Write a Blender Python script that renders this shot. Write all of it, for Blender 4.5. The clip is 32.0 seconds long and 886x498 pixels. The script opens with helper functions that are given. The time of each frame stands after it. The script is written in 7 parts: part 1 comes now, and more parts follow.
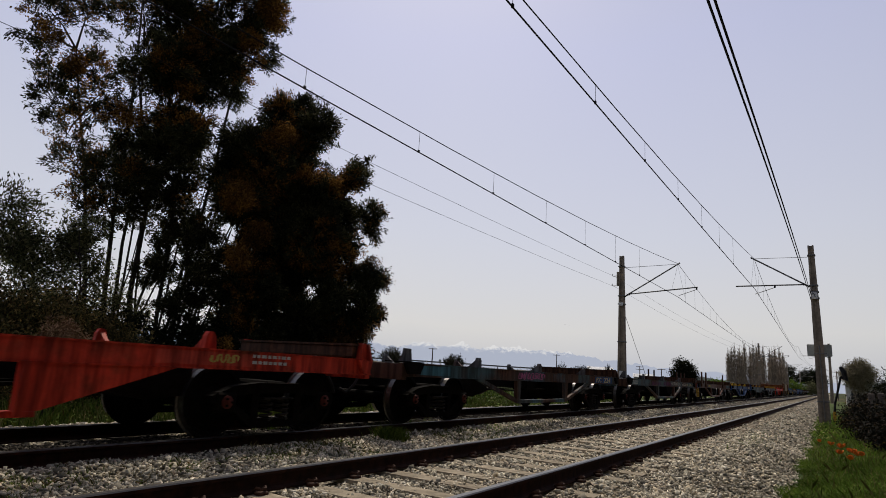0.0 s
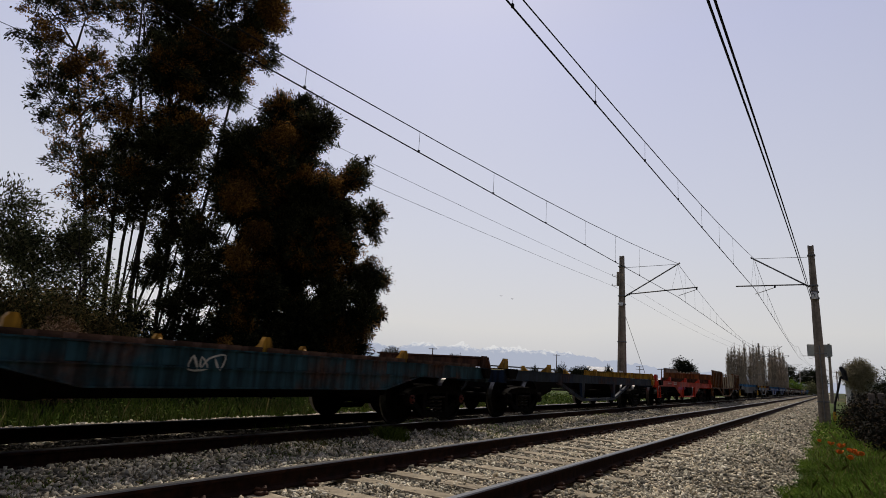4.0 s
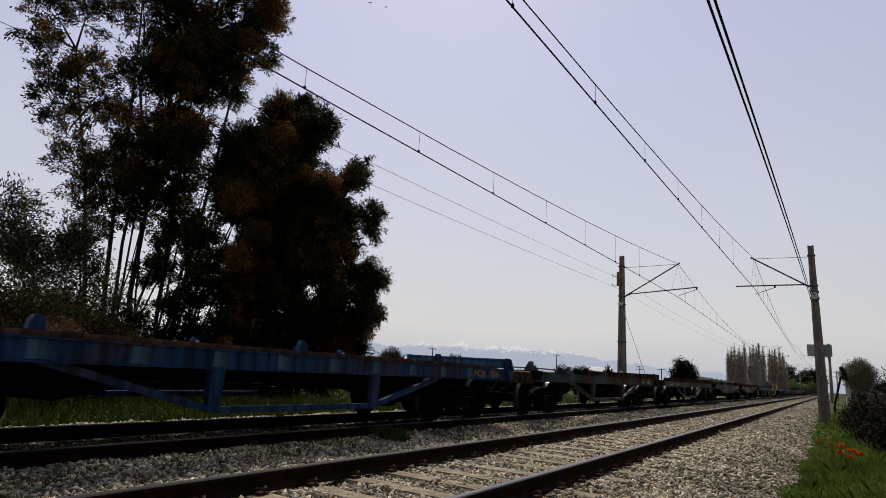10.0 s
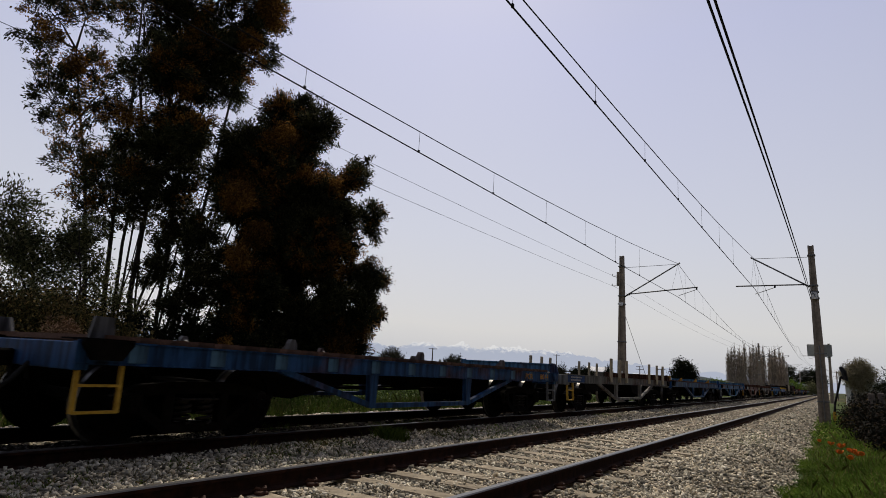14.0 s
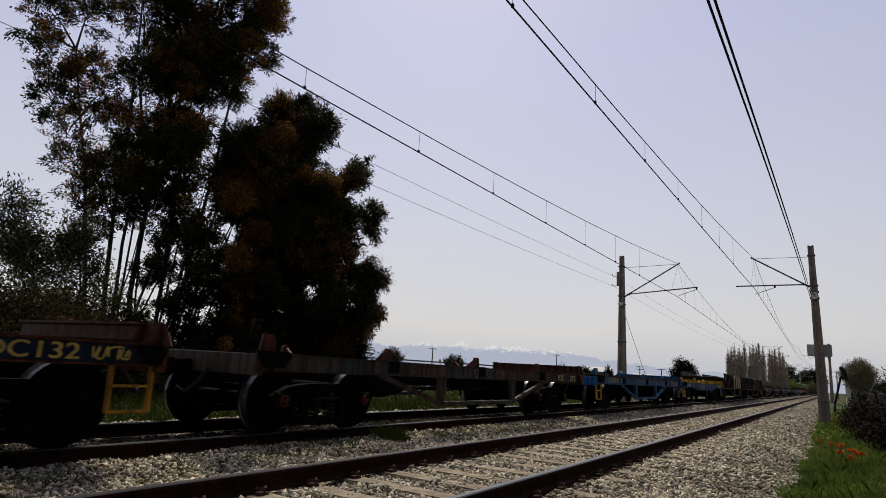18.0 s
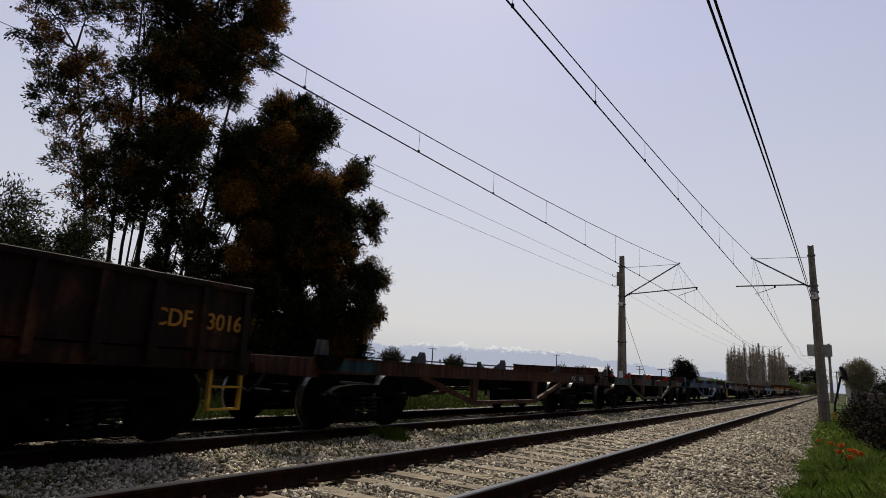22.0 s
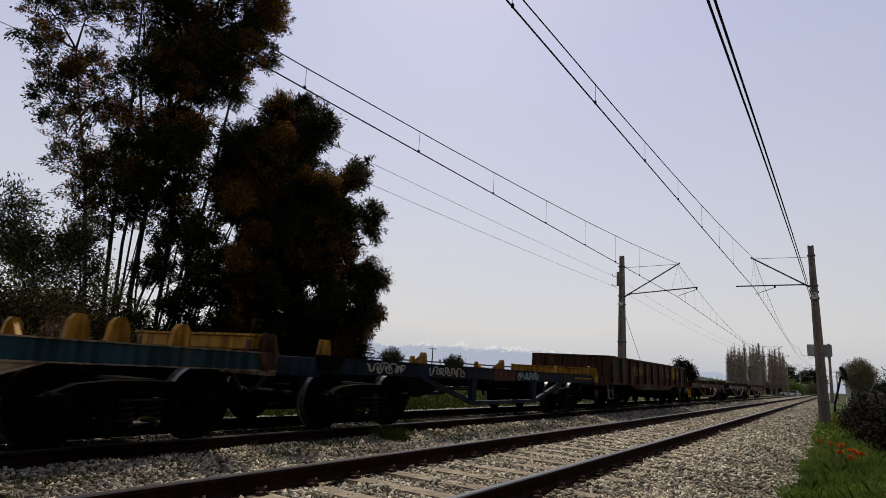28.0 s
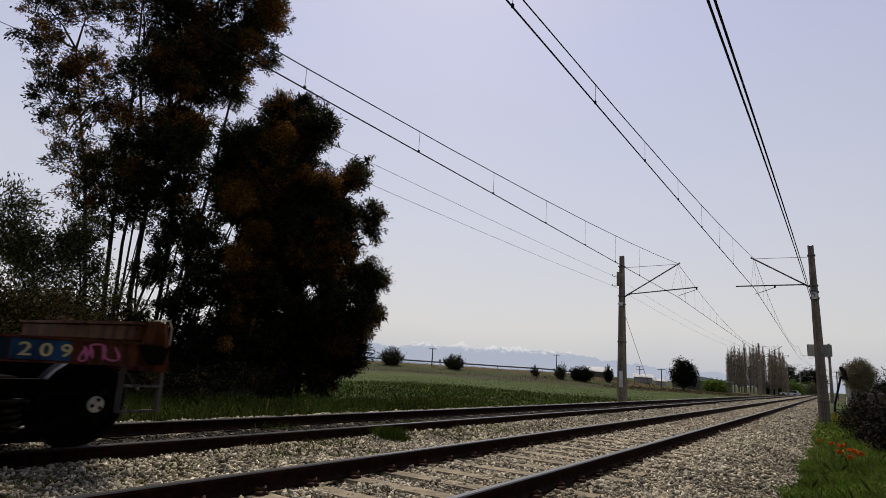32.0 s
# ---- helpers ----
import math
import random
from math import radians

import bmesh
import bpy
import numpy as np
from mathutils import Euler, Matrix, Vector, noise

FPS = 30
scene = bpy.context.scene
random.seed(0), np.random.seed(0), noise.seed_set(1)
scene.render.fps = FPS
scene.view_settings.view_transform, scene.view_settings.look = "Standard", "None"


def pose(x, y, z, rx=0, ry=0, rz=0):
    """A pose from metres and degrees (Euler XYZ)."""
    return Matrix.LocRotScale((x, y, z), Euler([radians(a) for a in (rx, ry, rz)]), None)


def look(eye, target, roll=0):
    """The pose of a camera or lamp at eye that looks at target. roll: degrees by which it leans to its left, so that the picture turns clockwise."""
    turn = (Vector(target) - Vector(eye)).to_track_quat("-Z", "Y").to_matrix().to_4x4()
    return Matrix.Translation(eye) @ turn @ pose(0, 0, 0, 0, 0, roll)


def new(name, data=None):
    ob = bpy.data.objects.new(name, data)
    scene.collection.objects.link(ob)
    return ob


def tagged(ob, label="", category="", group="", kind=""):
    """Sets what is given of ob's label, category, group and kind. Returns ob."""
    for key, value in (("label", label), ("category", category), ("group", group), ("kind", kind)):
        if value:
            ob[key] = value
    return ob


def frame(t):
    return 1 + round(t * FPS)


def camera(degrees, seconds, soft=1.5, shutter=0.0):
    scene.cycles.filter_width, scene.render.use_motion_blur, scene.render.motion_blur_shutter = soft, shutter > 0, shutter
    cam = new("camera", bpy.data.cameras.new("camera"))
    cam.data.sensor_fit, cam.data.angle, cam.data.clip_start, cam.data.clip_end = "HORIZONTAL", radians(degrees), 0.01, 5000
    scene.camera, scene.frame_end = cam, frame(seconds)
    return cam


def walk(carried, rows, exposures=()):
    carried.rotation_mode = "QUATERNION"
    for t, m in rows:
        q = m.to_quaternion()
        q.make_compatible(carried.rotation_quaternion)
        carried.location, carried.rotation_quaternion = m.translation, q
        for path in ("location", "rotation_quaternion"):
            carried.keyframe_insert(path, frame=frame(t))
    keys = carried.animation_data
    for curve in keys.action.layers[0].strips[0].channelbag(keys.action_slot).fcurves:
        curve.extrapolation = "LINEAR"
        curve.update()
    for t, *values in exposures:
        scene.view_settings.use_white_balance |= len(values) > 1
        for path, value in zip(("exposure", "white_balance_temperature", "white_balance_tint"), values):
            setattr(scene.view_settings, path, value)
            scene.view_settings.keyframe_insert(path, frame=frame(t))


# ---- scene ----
SPEED, GAIN = 14.8, 0.05           # the train's speed at the start, metres a second, and what it gains each second
TRACK_NEAR, TRACK_FAR = -3.412, -7.248   # centre lines of the two tracks
CLIP = 32.0


def travel(t):
    """How far the train has come after t seconds."""
    return SPEED * t + GAIN / 2 * t * t


def moment(d):
    """When it has come d metres."""
    return (math.sqrt(max(0.0, SPEED * SPEED + 2 * GAIN * d)) - SPEED) / GAIN


cam = camera(73.72, CLIP, soft=0.7, shutter=0.05)
EYE = (0.0, 0.0, 0.972)
YAW, PITCH = radians(33.413), radians(11.472)
AIM = Vector((-math.sin(YAW) * math.cos(PITCH), math.cos(YAW) * math.cos(PITCH), math.sin(PITCH))) * 10 + Vector(EYE)
STAND = look(EYE, AIM, 3.478)
walk(cam, [(0.0, STAND), (CLIP, STAND)])

# ---- sky and sun: thin overcast, brighter ahead ----
world = bpy.data.worlds.new("overcast_sky")
scene.world = world
world.use_nodes = True
wn, wl = world.node_tree.nodes, world.node_tree.links
wn.clear()
sky = wn.new("ShaderNodeTexSky")
sky.sky_type = "NISHITA"
sky.sun_disc = False
sky.sun_elevation, sky.sun_rotation = radians(52), radians(-35)
sky.air_density, sky.dust_density, sky.ozone_density = 1.0, 3.0, 1.0
sky_bg = wn.new("ShaderNodeBackground")
sky_bg.inputs[1].default_value = 0.012
wl.new(sky.outputs[0], sky_bg.inputs[0])
tc = wn.new("ShaderNodeTexCoord")
sep = wn.new("ShaderNodeSeparateXYZ")
wl.new(tc.outputs["Generated"], sep.inputs[0])
veil_noise = wn.new("ShaderNodeTexNoise")
veil_noise.inputs["Scale"].default_value, veil_noise.inputs["Detail"].default_value = 2.2, 3
wl.new(tc.outputs["Generated"], veil_noise.inputs["Vector"])
add = wn.new("ShaderNodeMath")
add.operation = "MULTIPLY_ADD"
add.inputs[1].default_value, add.inputs[2].default_value = 0.10, -0.05
wl.new(veil_noise.outputs[0], add.inputs[0])
lift = wn.new("ShaderNodeMath")
wl.new(sep.outputs[2], lift.inputs[0]), wl.new(add.outputs[0], lift.inputs[1])
ramp = wn.new("ShaderNodeValToRGB")
ramp.color_ramp.elements[0].position, ramp.color_ramp.elements[0].color = 0.0, (0.48, 0.50, 0.555, 1)
ramp.color_ramp.elements[1].position, ramp.color_ramp.elements[1].color = 1.0, (0.33, 0.35, 0.46, 1)
for at, col in ((0.07, (0.59, 0.582, 0.585, 1)), (0.22, (0.54, 0.553, 0.63, 1)), (0.52, (0.45, 0.472, 0.645, 1))):
    ramp.color_ramp.elements.new(at).color = col
wl.new(lift.outputs[0], ramp.inputs[0])
veil_bg = wn.new("ShaderNodeBackground")
veil_bg.inputs[1].default_value = 1.0
wl.new(ramp.outputs[0], veil_bg.inputs[0])
# the thin cloud is brightest round the sun and falls off smoothly away from it
aim = wn.new("ShaderNodeVectorMath")
aim.operation = "DOT_PRODUCT"
aim.inputs[1].default_value = (-0.70, 0.71, 0.0)
wl.new(tc.outputs["Generated"], aim.inputs[0])
fall = wn.new("ShaderNodeMapRange")
fall.interpolation_type = "SMOOTHSTEP"
for k, v in ((1, -1.0), (2, 0.9), (3, 0.36), (4, 1.0)):
    fall.inputs[k].default_value = v
wl.new(aim.outputs["Value"], fall.inputs[0])
wl.new(fall.outputs[0], veil_bg.inputs[1])
both = wn.new("ShaderNodeAddShader")
wl.new(sky_bg.outputs[0], both.inputs[0]), wl.new(veil_bg.outputs[0], both.inputs[1])
out = wn.new("ShaderNodeOutputWorld")
wl.new(both.outputs[0], out.inputs[0])

sun_data = bpy.data.lights.new("sun", "SUN")
sun_data.energy, sun_data.angle, sun_data.color = 2.8, radians(14), (1.0, 0.90, 0.74)
sun = new("sun", sun_data)
sun.matrix_world = look((-25, 36, 56), (0, 0, 0))
scene.view_settings.exposure = 0.0
# ---- materials ----
def material(name, rough=0.8, metal=0.0):
    m = bpy.data.materials.new(name)
    m.use_nodes = True
    n, l = m.node_tree.nodes, m.node_tree.links
    b = n["Principled BSDF"]
    b.inputs["Roughness"].default_value, b.inputs["Metallic"].default_value = rough, metal
    b.inputs["Specular IOR Level"].default_value = 0.5 if metal or rough < 0.4 else 0.16
    return m, n, l, b


def noise_node(n, l, scale, detail=4, rough=0.6, stretch=None, space="Object"):
    t = n.new("ShaderNodeTexNoise")
    t.inputs["Scale"].default_value, t.inputs["Detail"].default_value, t.inputs["Roughness"].default_value = scale, detail, rough
    c = n.new("ShaderNodeTexCoord")
    if stretch:
        mp = n.new("ShaderNodeMapping")
        mp.inputs["Scale"].default_value = stretch
        l.new(c.outputs[space], mp.inputs[0]), l.new(mp.outputs[0], t.inputs["Vector"])
    else:
        l.new(c.outputs[space], t.inputs["Vector"])
    return t


def ramp_node(n, l, src, stops):
    r = n.new("ShaderNodeValToRGB")
    e = r.color_ramp.elements
    e[0].position, e[0].color = stops[0][0], (*stops[0][1], 1)
    e[1].position, e[1].color = stops[-1][0], (*stops[-1][1], 1)
    for at, col in stops[1:-1]:
        e.new(at).color = (*col, 1)
    l.new(src, r.inputs[0])
    return r


def mix_node(n, l, fac, a, b, blend="MIX"):
    x = n.new("ShaderNodeMix")
    x.data_type, x.blend_type = "RGBA", blend
    for sock, v in ((x.inputs[0], fac), (x.inputs[6], a), (x.inputs[7], b)):
        if isinstance(v, (int, float)):
            sock.default_value = v
        elif isinstance(v, tuple):
            sock.default_value = (*v, 1)
        else:
            l.new(v, sock)
    return x.outputs[2]


def bump(n, l, b, src, strength=0.3, dist=0.01):
    k = n.new("ShaderNodeBump")
    k.inputs["Strength"].default_value, k.inputs["Distance"].default_value = strength, dist
    l.new(src, k.inputs["Height"])
    l.new(k.outputs[0], b.inputs["Normal"])


def shade_by_random(n, l, col, low=0.7, high=1.25):
    """Brightness varied from object to object."""
    o = n.new("ShaderNodeObjectInfo")
    r = ramp_node(n, l, o.outputs["Random"], [(0, (low,) * 3), (1, (high,) * 3)])
    return mix_node(n, l, 1.0, col, r.outputs[0], "MULTIPLY")


PAINTS = {}


def paint(name, base, rust=0.5, second=None):
    """Old wagon paint: faded, streaked, rusted through; second: a colour of repainted patches."""
    key = (name, rust, second)
    if key in PAINTS:
        return PAINTS[key]
    m, n, l, b = material(name, 0.62)
    big = noise_node(n, l, 1.1, 5, 0.62)
    fine = noise_node(n, l, 14, 5, 0.7)
    streak = noise_node(n, l, 1.0, 4, 0.6, (9, 9, 0.8))
    col = mix_node(n, l, fine.outputs[0], tuple(c * 0.72 for c in base), tuple(min(1, c * 1.25) for c in base))
    if second:
        patch = noise_node(n, l, 0.55, 1, 0.4, (0.1, 1.0, 0.12))
        pr = ramp_node(n, l, patch.outputs[0], [(0.50, (0, 0, 0)), (0.53, (1, 1, 1))])
        col = mix_node(n, l, pr.outputs[0], col, second)
    rr = ramp_node(n, l, big.outputs[0], [(0.62 - 0.28 * rust, (0, 0, 0)), (0.80 - 0.22 * rust, (1, 1, 1))])
    rusty = ramp_node(n, l, fine.outputs[0], [(0.3, (0.05, 0.022, 0.013)), (0.7, (0.15, 0.062, 0.03))])
    col = mix_node(n, l, rr.outputs[0], col, rusty.outputs[0])
    sr = ramp_node(n, l, streak.outputs[0], [(0.40, (0.26, 0.24, 0.22)), (0.60, (1, 1, 1))])
    col = mix_node(n, l, 0.85, col, sr.outputs[0], "MULTIPLY")
    l.new(col, b.inputs["Base Color"])
    rg = ramp_node(n, l, big.outputs[0], [(0.4, (0.5,) * 3), (0.7, (0.85,) * 3)])
    l.new(rg.outputs[0], b.inputs["Roughness"])
    bump(n, l, b, fine.outputs[0], 0.25, 0.006)
    PAINTS[key] = m
    return m


def plain(name, dark, light, scale=8, rough=0.8, metal=0.0, bumps=0.25, stretch=None, vary=None, dist=0.008):
    m, n, l, b = material(name, rough, metal)
    t = noise_node(n, l, scale, 5, 0.65, stretch)
    big = noise_node(n, l, scale * 0.13, 3, 0.5)
    r = ramp_node(n, l, t.outputs[0], [(0.32, dark), (0.68, light)])
    br = ramp_node(n, l, big.outputs[0], [(0.35, (0.72, 0.72, 0.72)), (0.65, (1.1, 1.1, 1.1))])
    col = mix_node(n, l, 0.8, r.outputs[0], br.outputs[0], "MULTIPLY")
    if vary:
        col = shade_by_random(n, l, col, *vary)
    l.new(col, b.inputs["Base Color"])
    bump(n, l, b, t.outputs[0], bumps, dist)
    return m


def islands(name, stops, rough=0.85, trans=0.0, spread=0.25, clump=0.6):
    """For scattered leaves, blades and stones: colour varies from piece to piece and, more widely, from place to place."""
    m, n, l, b = material(name, rough)
    g = n.new("ShaderNodeNewGeometry")
    r = ramp_node(n, l, g.outputs["Random Per Island"], stops)
    big = noise_node(n, l, clump, 3, 0.5)
    br = ramp_node(n, l, big.outputs[0], [(0.35, (1 - spread,) * 3), (0.65, (1 + spread,) * 3)])
    col = mix_node(n, l, 1.0, r.outputs[0], br.outputs[0], "MULTIPLY")
    l.new(col, b.inputs["Base Color"])
    b.inputs["Specular IOR Level"].default_value = 0.08
    if trans:
        # light from behind shines through the leaf
        t = n.new("ShaderNodeBsdfTranslucent")
        x = n.new("ShaderNodeMixShader")
        x.inputs[0].default_value = trans
        l.new(col, t.inputs[0]), l.new(b.outputs[0], x.inputs[1]), l.new(t.outputs[0], x.inputs[2])
        l.new(x.outputs[0], n["Material Output"].inputs[0])
    return m


# shade under the wagons is put into these bases, darker than grime alone
M_UNDER = plain("shade_blackened_grimy_iron", (0.003, 0.0025, 0.002), (0.009, 0.007, 0.0055), 10, 0.95, 0.0)
M_WHEEL = plain("shade_blackened_worn_steel", (0.003, 0.0026, 0.0022), (0.010, 0.0085, 0.007), 12, 0.85, 0.0)
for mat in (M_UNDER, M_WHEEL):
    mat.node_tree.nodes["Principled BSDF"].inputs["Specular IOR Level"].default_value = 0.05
M_TREAD = plain("bright_wheel_tread", (0.10, 0.095, 0.09), (0.20, 0.19, 0.18), 20, 0.4, 1.0, 0.05)
M_WHITECAP = plain("white_axle_cap", (0.45, 0.44, 0.42), (0.75, 0.74, 0.72), 16, 0.6)
M_REDCAP = plain("red_axle_cap", (0.06, 0.012, 0.008), (0.14, 0.028, 0.018), 16, 0.6)
M_YELLOW = plain("yellow_step_paint", (0.40, 0.23, 0.025), (0.60, 0.37, 0.05), 14, 0.6)
M_RAILTOP = plain("polished_rail_head", (0.045, 0.04, 0.038), (0.10, 0.095, 0.09), 3, 0.33, 0.3, 0.03, (20, 0.3, 1))
M_RAILSIDE = plain("rusty_rail_side", (0.012, 0.005, 0.003), (0.042, 0.016, 0.009), 9, 0.95)
M_SLEEPER = plain("dusty_tan_concrete", (0.22, 0.18, 0.125), (0.42, 0.35, 0.25), 7, 0.92, 0, 0.4, None, (0.8, 1.12))
M_OLDSLEEPER = plain("old_dark_sleeper", (0.02, 0.016, 0.012), (0.06, 0.046, 0.036), 7, 0.95, 0, 0.5, None, (0.7, 1.2))
M_CLIP = plain("rusted_spring_clip", (0.026, 0.012, 0.008), (0.08, 0.036, 0.022), 20, 0.8)
M_CONCRETE = plain("weathered_mast_concrete", (0.19, 0.155, 0.12), (0.36, 0.30, 0.235), 5, 0.92, 0, 0.35)
M_GALV = plain("dull_galvanised_steel", (0.11, 0.11, 0.11), (0.2, 0.2, 0.2), 12, 0.6, 0.3, 0.1)
M_WIRE = plain("dark_copper_wire", (0.012, 0.011, 0.011), (0.026, 0.024, 0.023), 10, 0.85, 0.0, 0.05)
M_SIGN = plain("dull_grey_sign_back", (0.42, 0.45, 0.42), (0.58, 0.60, 0.56), 6, 0.6, 0.0, 0.05)
M_WHITE = plain("white_enamel", (0.6, 0.6, 0.58), (0.8, 0.8, 0.78), 8, 0.5, 0, 0.05)
M_BLACK = plain("black_enamel", (0.01, 0.01, 0.01), (0.03, 0.03, 0.03), 8, 0.5, 0, 0.05)
M_BARK = plain("dark_furrowed_bark", (0.022, 0.018, 0.014), (0.065, 0.052, 0.042), 6, 0.95, 0, 0.6, (3, 3, 0.5))
M_PALEBARK = plain("pale_grey_twigs", (0.20, 0.17, 0.13), (0.32, 0.27, 0.21), 6, 0.95)
M_SIDELEAF = islands("grey_green_acacia_leaves", [(0.0, (0.035, 0.042, 0.018)), (0.6, (0.11, 0.115, 0.05)), (1.0, (0.24, 0.22, 0.10))], 0.8, trans=0.35, spread=0.4)
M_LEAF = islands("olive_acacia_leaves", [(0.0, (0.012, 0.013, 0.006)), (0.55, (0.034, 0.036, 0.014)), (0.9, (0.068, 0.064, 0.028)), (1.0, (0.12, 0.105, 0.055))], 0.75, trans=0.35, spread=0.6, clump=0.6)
M_BLOSSOM = islands("ochre_acacia_blossom", [(0.0, (0.045, 0.022, 0.006)), (0.6, (0.15, 0.070, 0.014)), (1.0, (0.34, 0.17, 0.036))], 0.8, trans=0.4, spread=0.5)
# evergreens, also inner crowns and undergrowth with shade put into the leaf colour
M_DARKLEAF = islands("evergreen_and_shade_leaves", [(0.0, (0.005, 0.007, 0.003)), (0.6, (0.011, 0.014, 0.006)), (1.0, (0.030, 0.032, 0.014))], 0.85, trans=0.2)
M_BRAMBLE = islands("dark_bramble_leaves", [(0.0, (0.008, 0.008, 0.006)), (0.7, (0.021, 0.020, 0.013)), (1.0, (0.06, 0.034, 0.02))], 0.8)
M_DRYLEAF = islands("brown_weed_leaves", [(0.0, (0.05, 0.045, 0.018)), (0.6, (0.12, 0.09, 0.035)), (1.0, (0.24, 0.15, 0.06))], 0.9, trans=0.3, spread=0.4, clump=1.2)
M_BRUSH = islands("dry_brush_leaves", [(0.0, (0.12, 0.072, 0.04)), (0.6, (0.26, 0.155, 0.085)), (1.0, (0.42, 0.27, 0.15))], 0.9)
M_PALELEAF = islands("pale_spring_leaves", [(0.0, (0.10, 0.11, 0.05)), (0.6, (0.19, 0.19, 0.09)), (1.0, (0.27, 0.25, 0.13))], 0.9)
M_GRASS = islands("lush_grass_blades", [(0.0, (0.040, 0.080, 0.011)), (0.5, (0.105, 0.175, 0.022)), (0.9, (0.18, 0.26, 0.042)), (1.0, (0.36, 0.35, 0.13))], 0.75, trans=0.35, spread=0.4, clump=0.9)
M_DRYGRASS = islands("straw_grass_blades", [(0.0, (0.06, 0.075, 0.018)), (0.5, (0.14, 0.125, 0.036)), (1.0, (0.25, 0.20, 0.08))], 0.9)
M_STONE = islands("crushed_ballast_stone", [(0.0, (0.085, 0.077, 0.06)), (0.2, (0.22, 0.20, 0.155)), (0.4, (0.41, 0.36, 0.265)), (0.55, (0.39, 0.365, 0.29)), (0.7, (0.54, 0.445, 0.31)), (0.88, (0.59, 0.53, 0.415)), (1.0, (0.80, 0.73, 0.58))], 0.9, spread=0.2, clump=0.8)
# grease and the shade under the train, both put into the stone colour
M_OILSHADESTONE = islands("oily_shaded_ballast_stone", [(0.0, (0.015, 0.013, 0.011)), (0.6, (0.05, 0.042, 0.034)), (0.9, (0.11, 0.095, 0.075)), (1.0, (0.32, 0.29, 0.24))], 0.8, spread=0.3, clump=0.8)
M_DARKRAIL = plain("dull_guard_rail_steel", (0.10, 0.10, 0.10), (0.2, 0.2, 0.2), 3, 0.7)
M_POPPY = plain("orange_poppy_petals", (0.70, 0.13, 0.02), (0.85, 0.24, 0.03), 20, 0.6)
M_WOODPOST = plain("grey_weathered_post", (0.11, 0.09, 0.075), (0.24, 0.20, 0.17), 9, 0.95, 0, 0.5, (4, 4, 0.5))
M_PLANK = plain("red_brown_deck_plank", (0.075, 0.038, 0.024), (0.17, 0.09, 0.055), 6, 0.9, 0, 0.4, (6, 1, 6), (0.6, 1.3))
M_ROOF = plain("white_metal_roof", (0.55, 0.56, 0.57), (0.75, 0.75, 0.75), 3, 0.5, 0, 0.1)
M_WALL = plain("painted_house_wall", (0.38, 0.36, 0.33), (0.55, 0.52, 0.48), 3, 0.9)
M_DARKWALL = plain("shaded_shed_wall", (0.12, 0.11, 0.10), (0.2, 0.18, 0.16), 3, 0.9)
M_CARPAINT = plain("white_car_paint", (0.6, 0.6, 0.6), (0.75, 0.75, 0.75), 2, 0.3)
M_GLASSDARK = plain("dark_window_glass", (0.02, 0.022, 0.025), (0.04, 0.044, 0.05), 2, 0.1)
M_TYRE = plain("black_tyre", (0.015, 0.015, 0.015), (0.03, 0.03, 0.03), 8, 0.9)
M_FEATHER = plain("dark_bird_feathers", (0.02, 0.02, 0.02), (0.05, 0.05, 0.05), 20, 0.8)


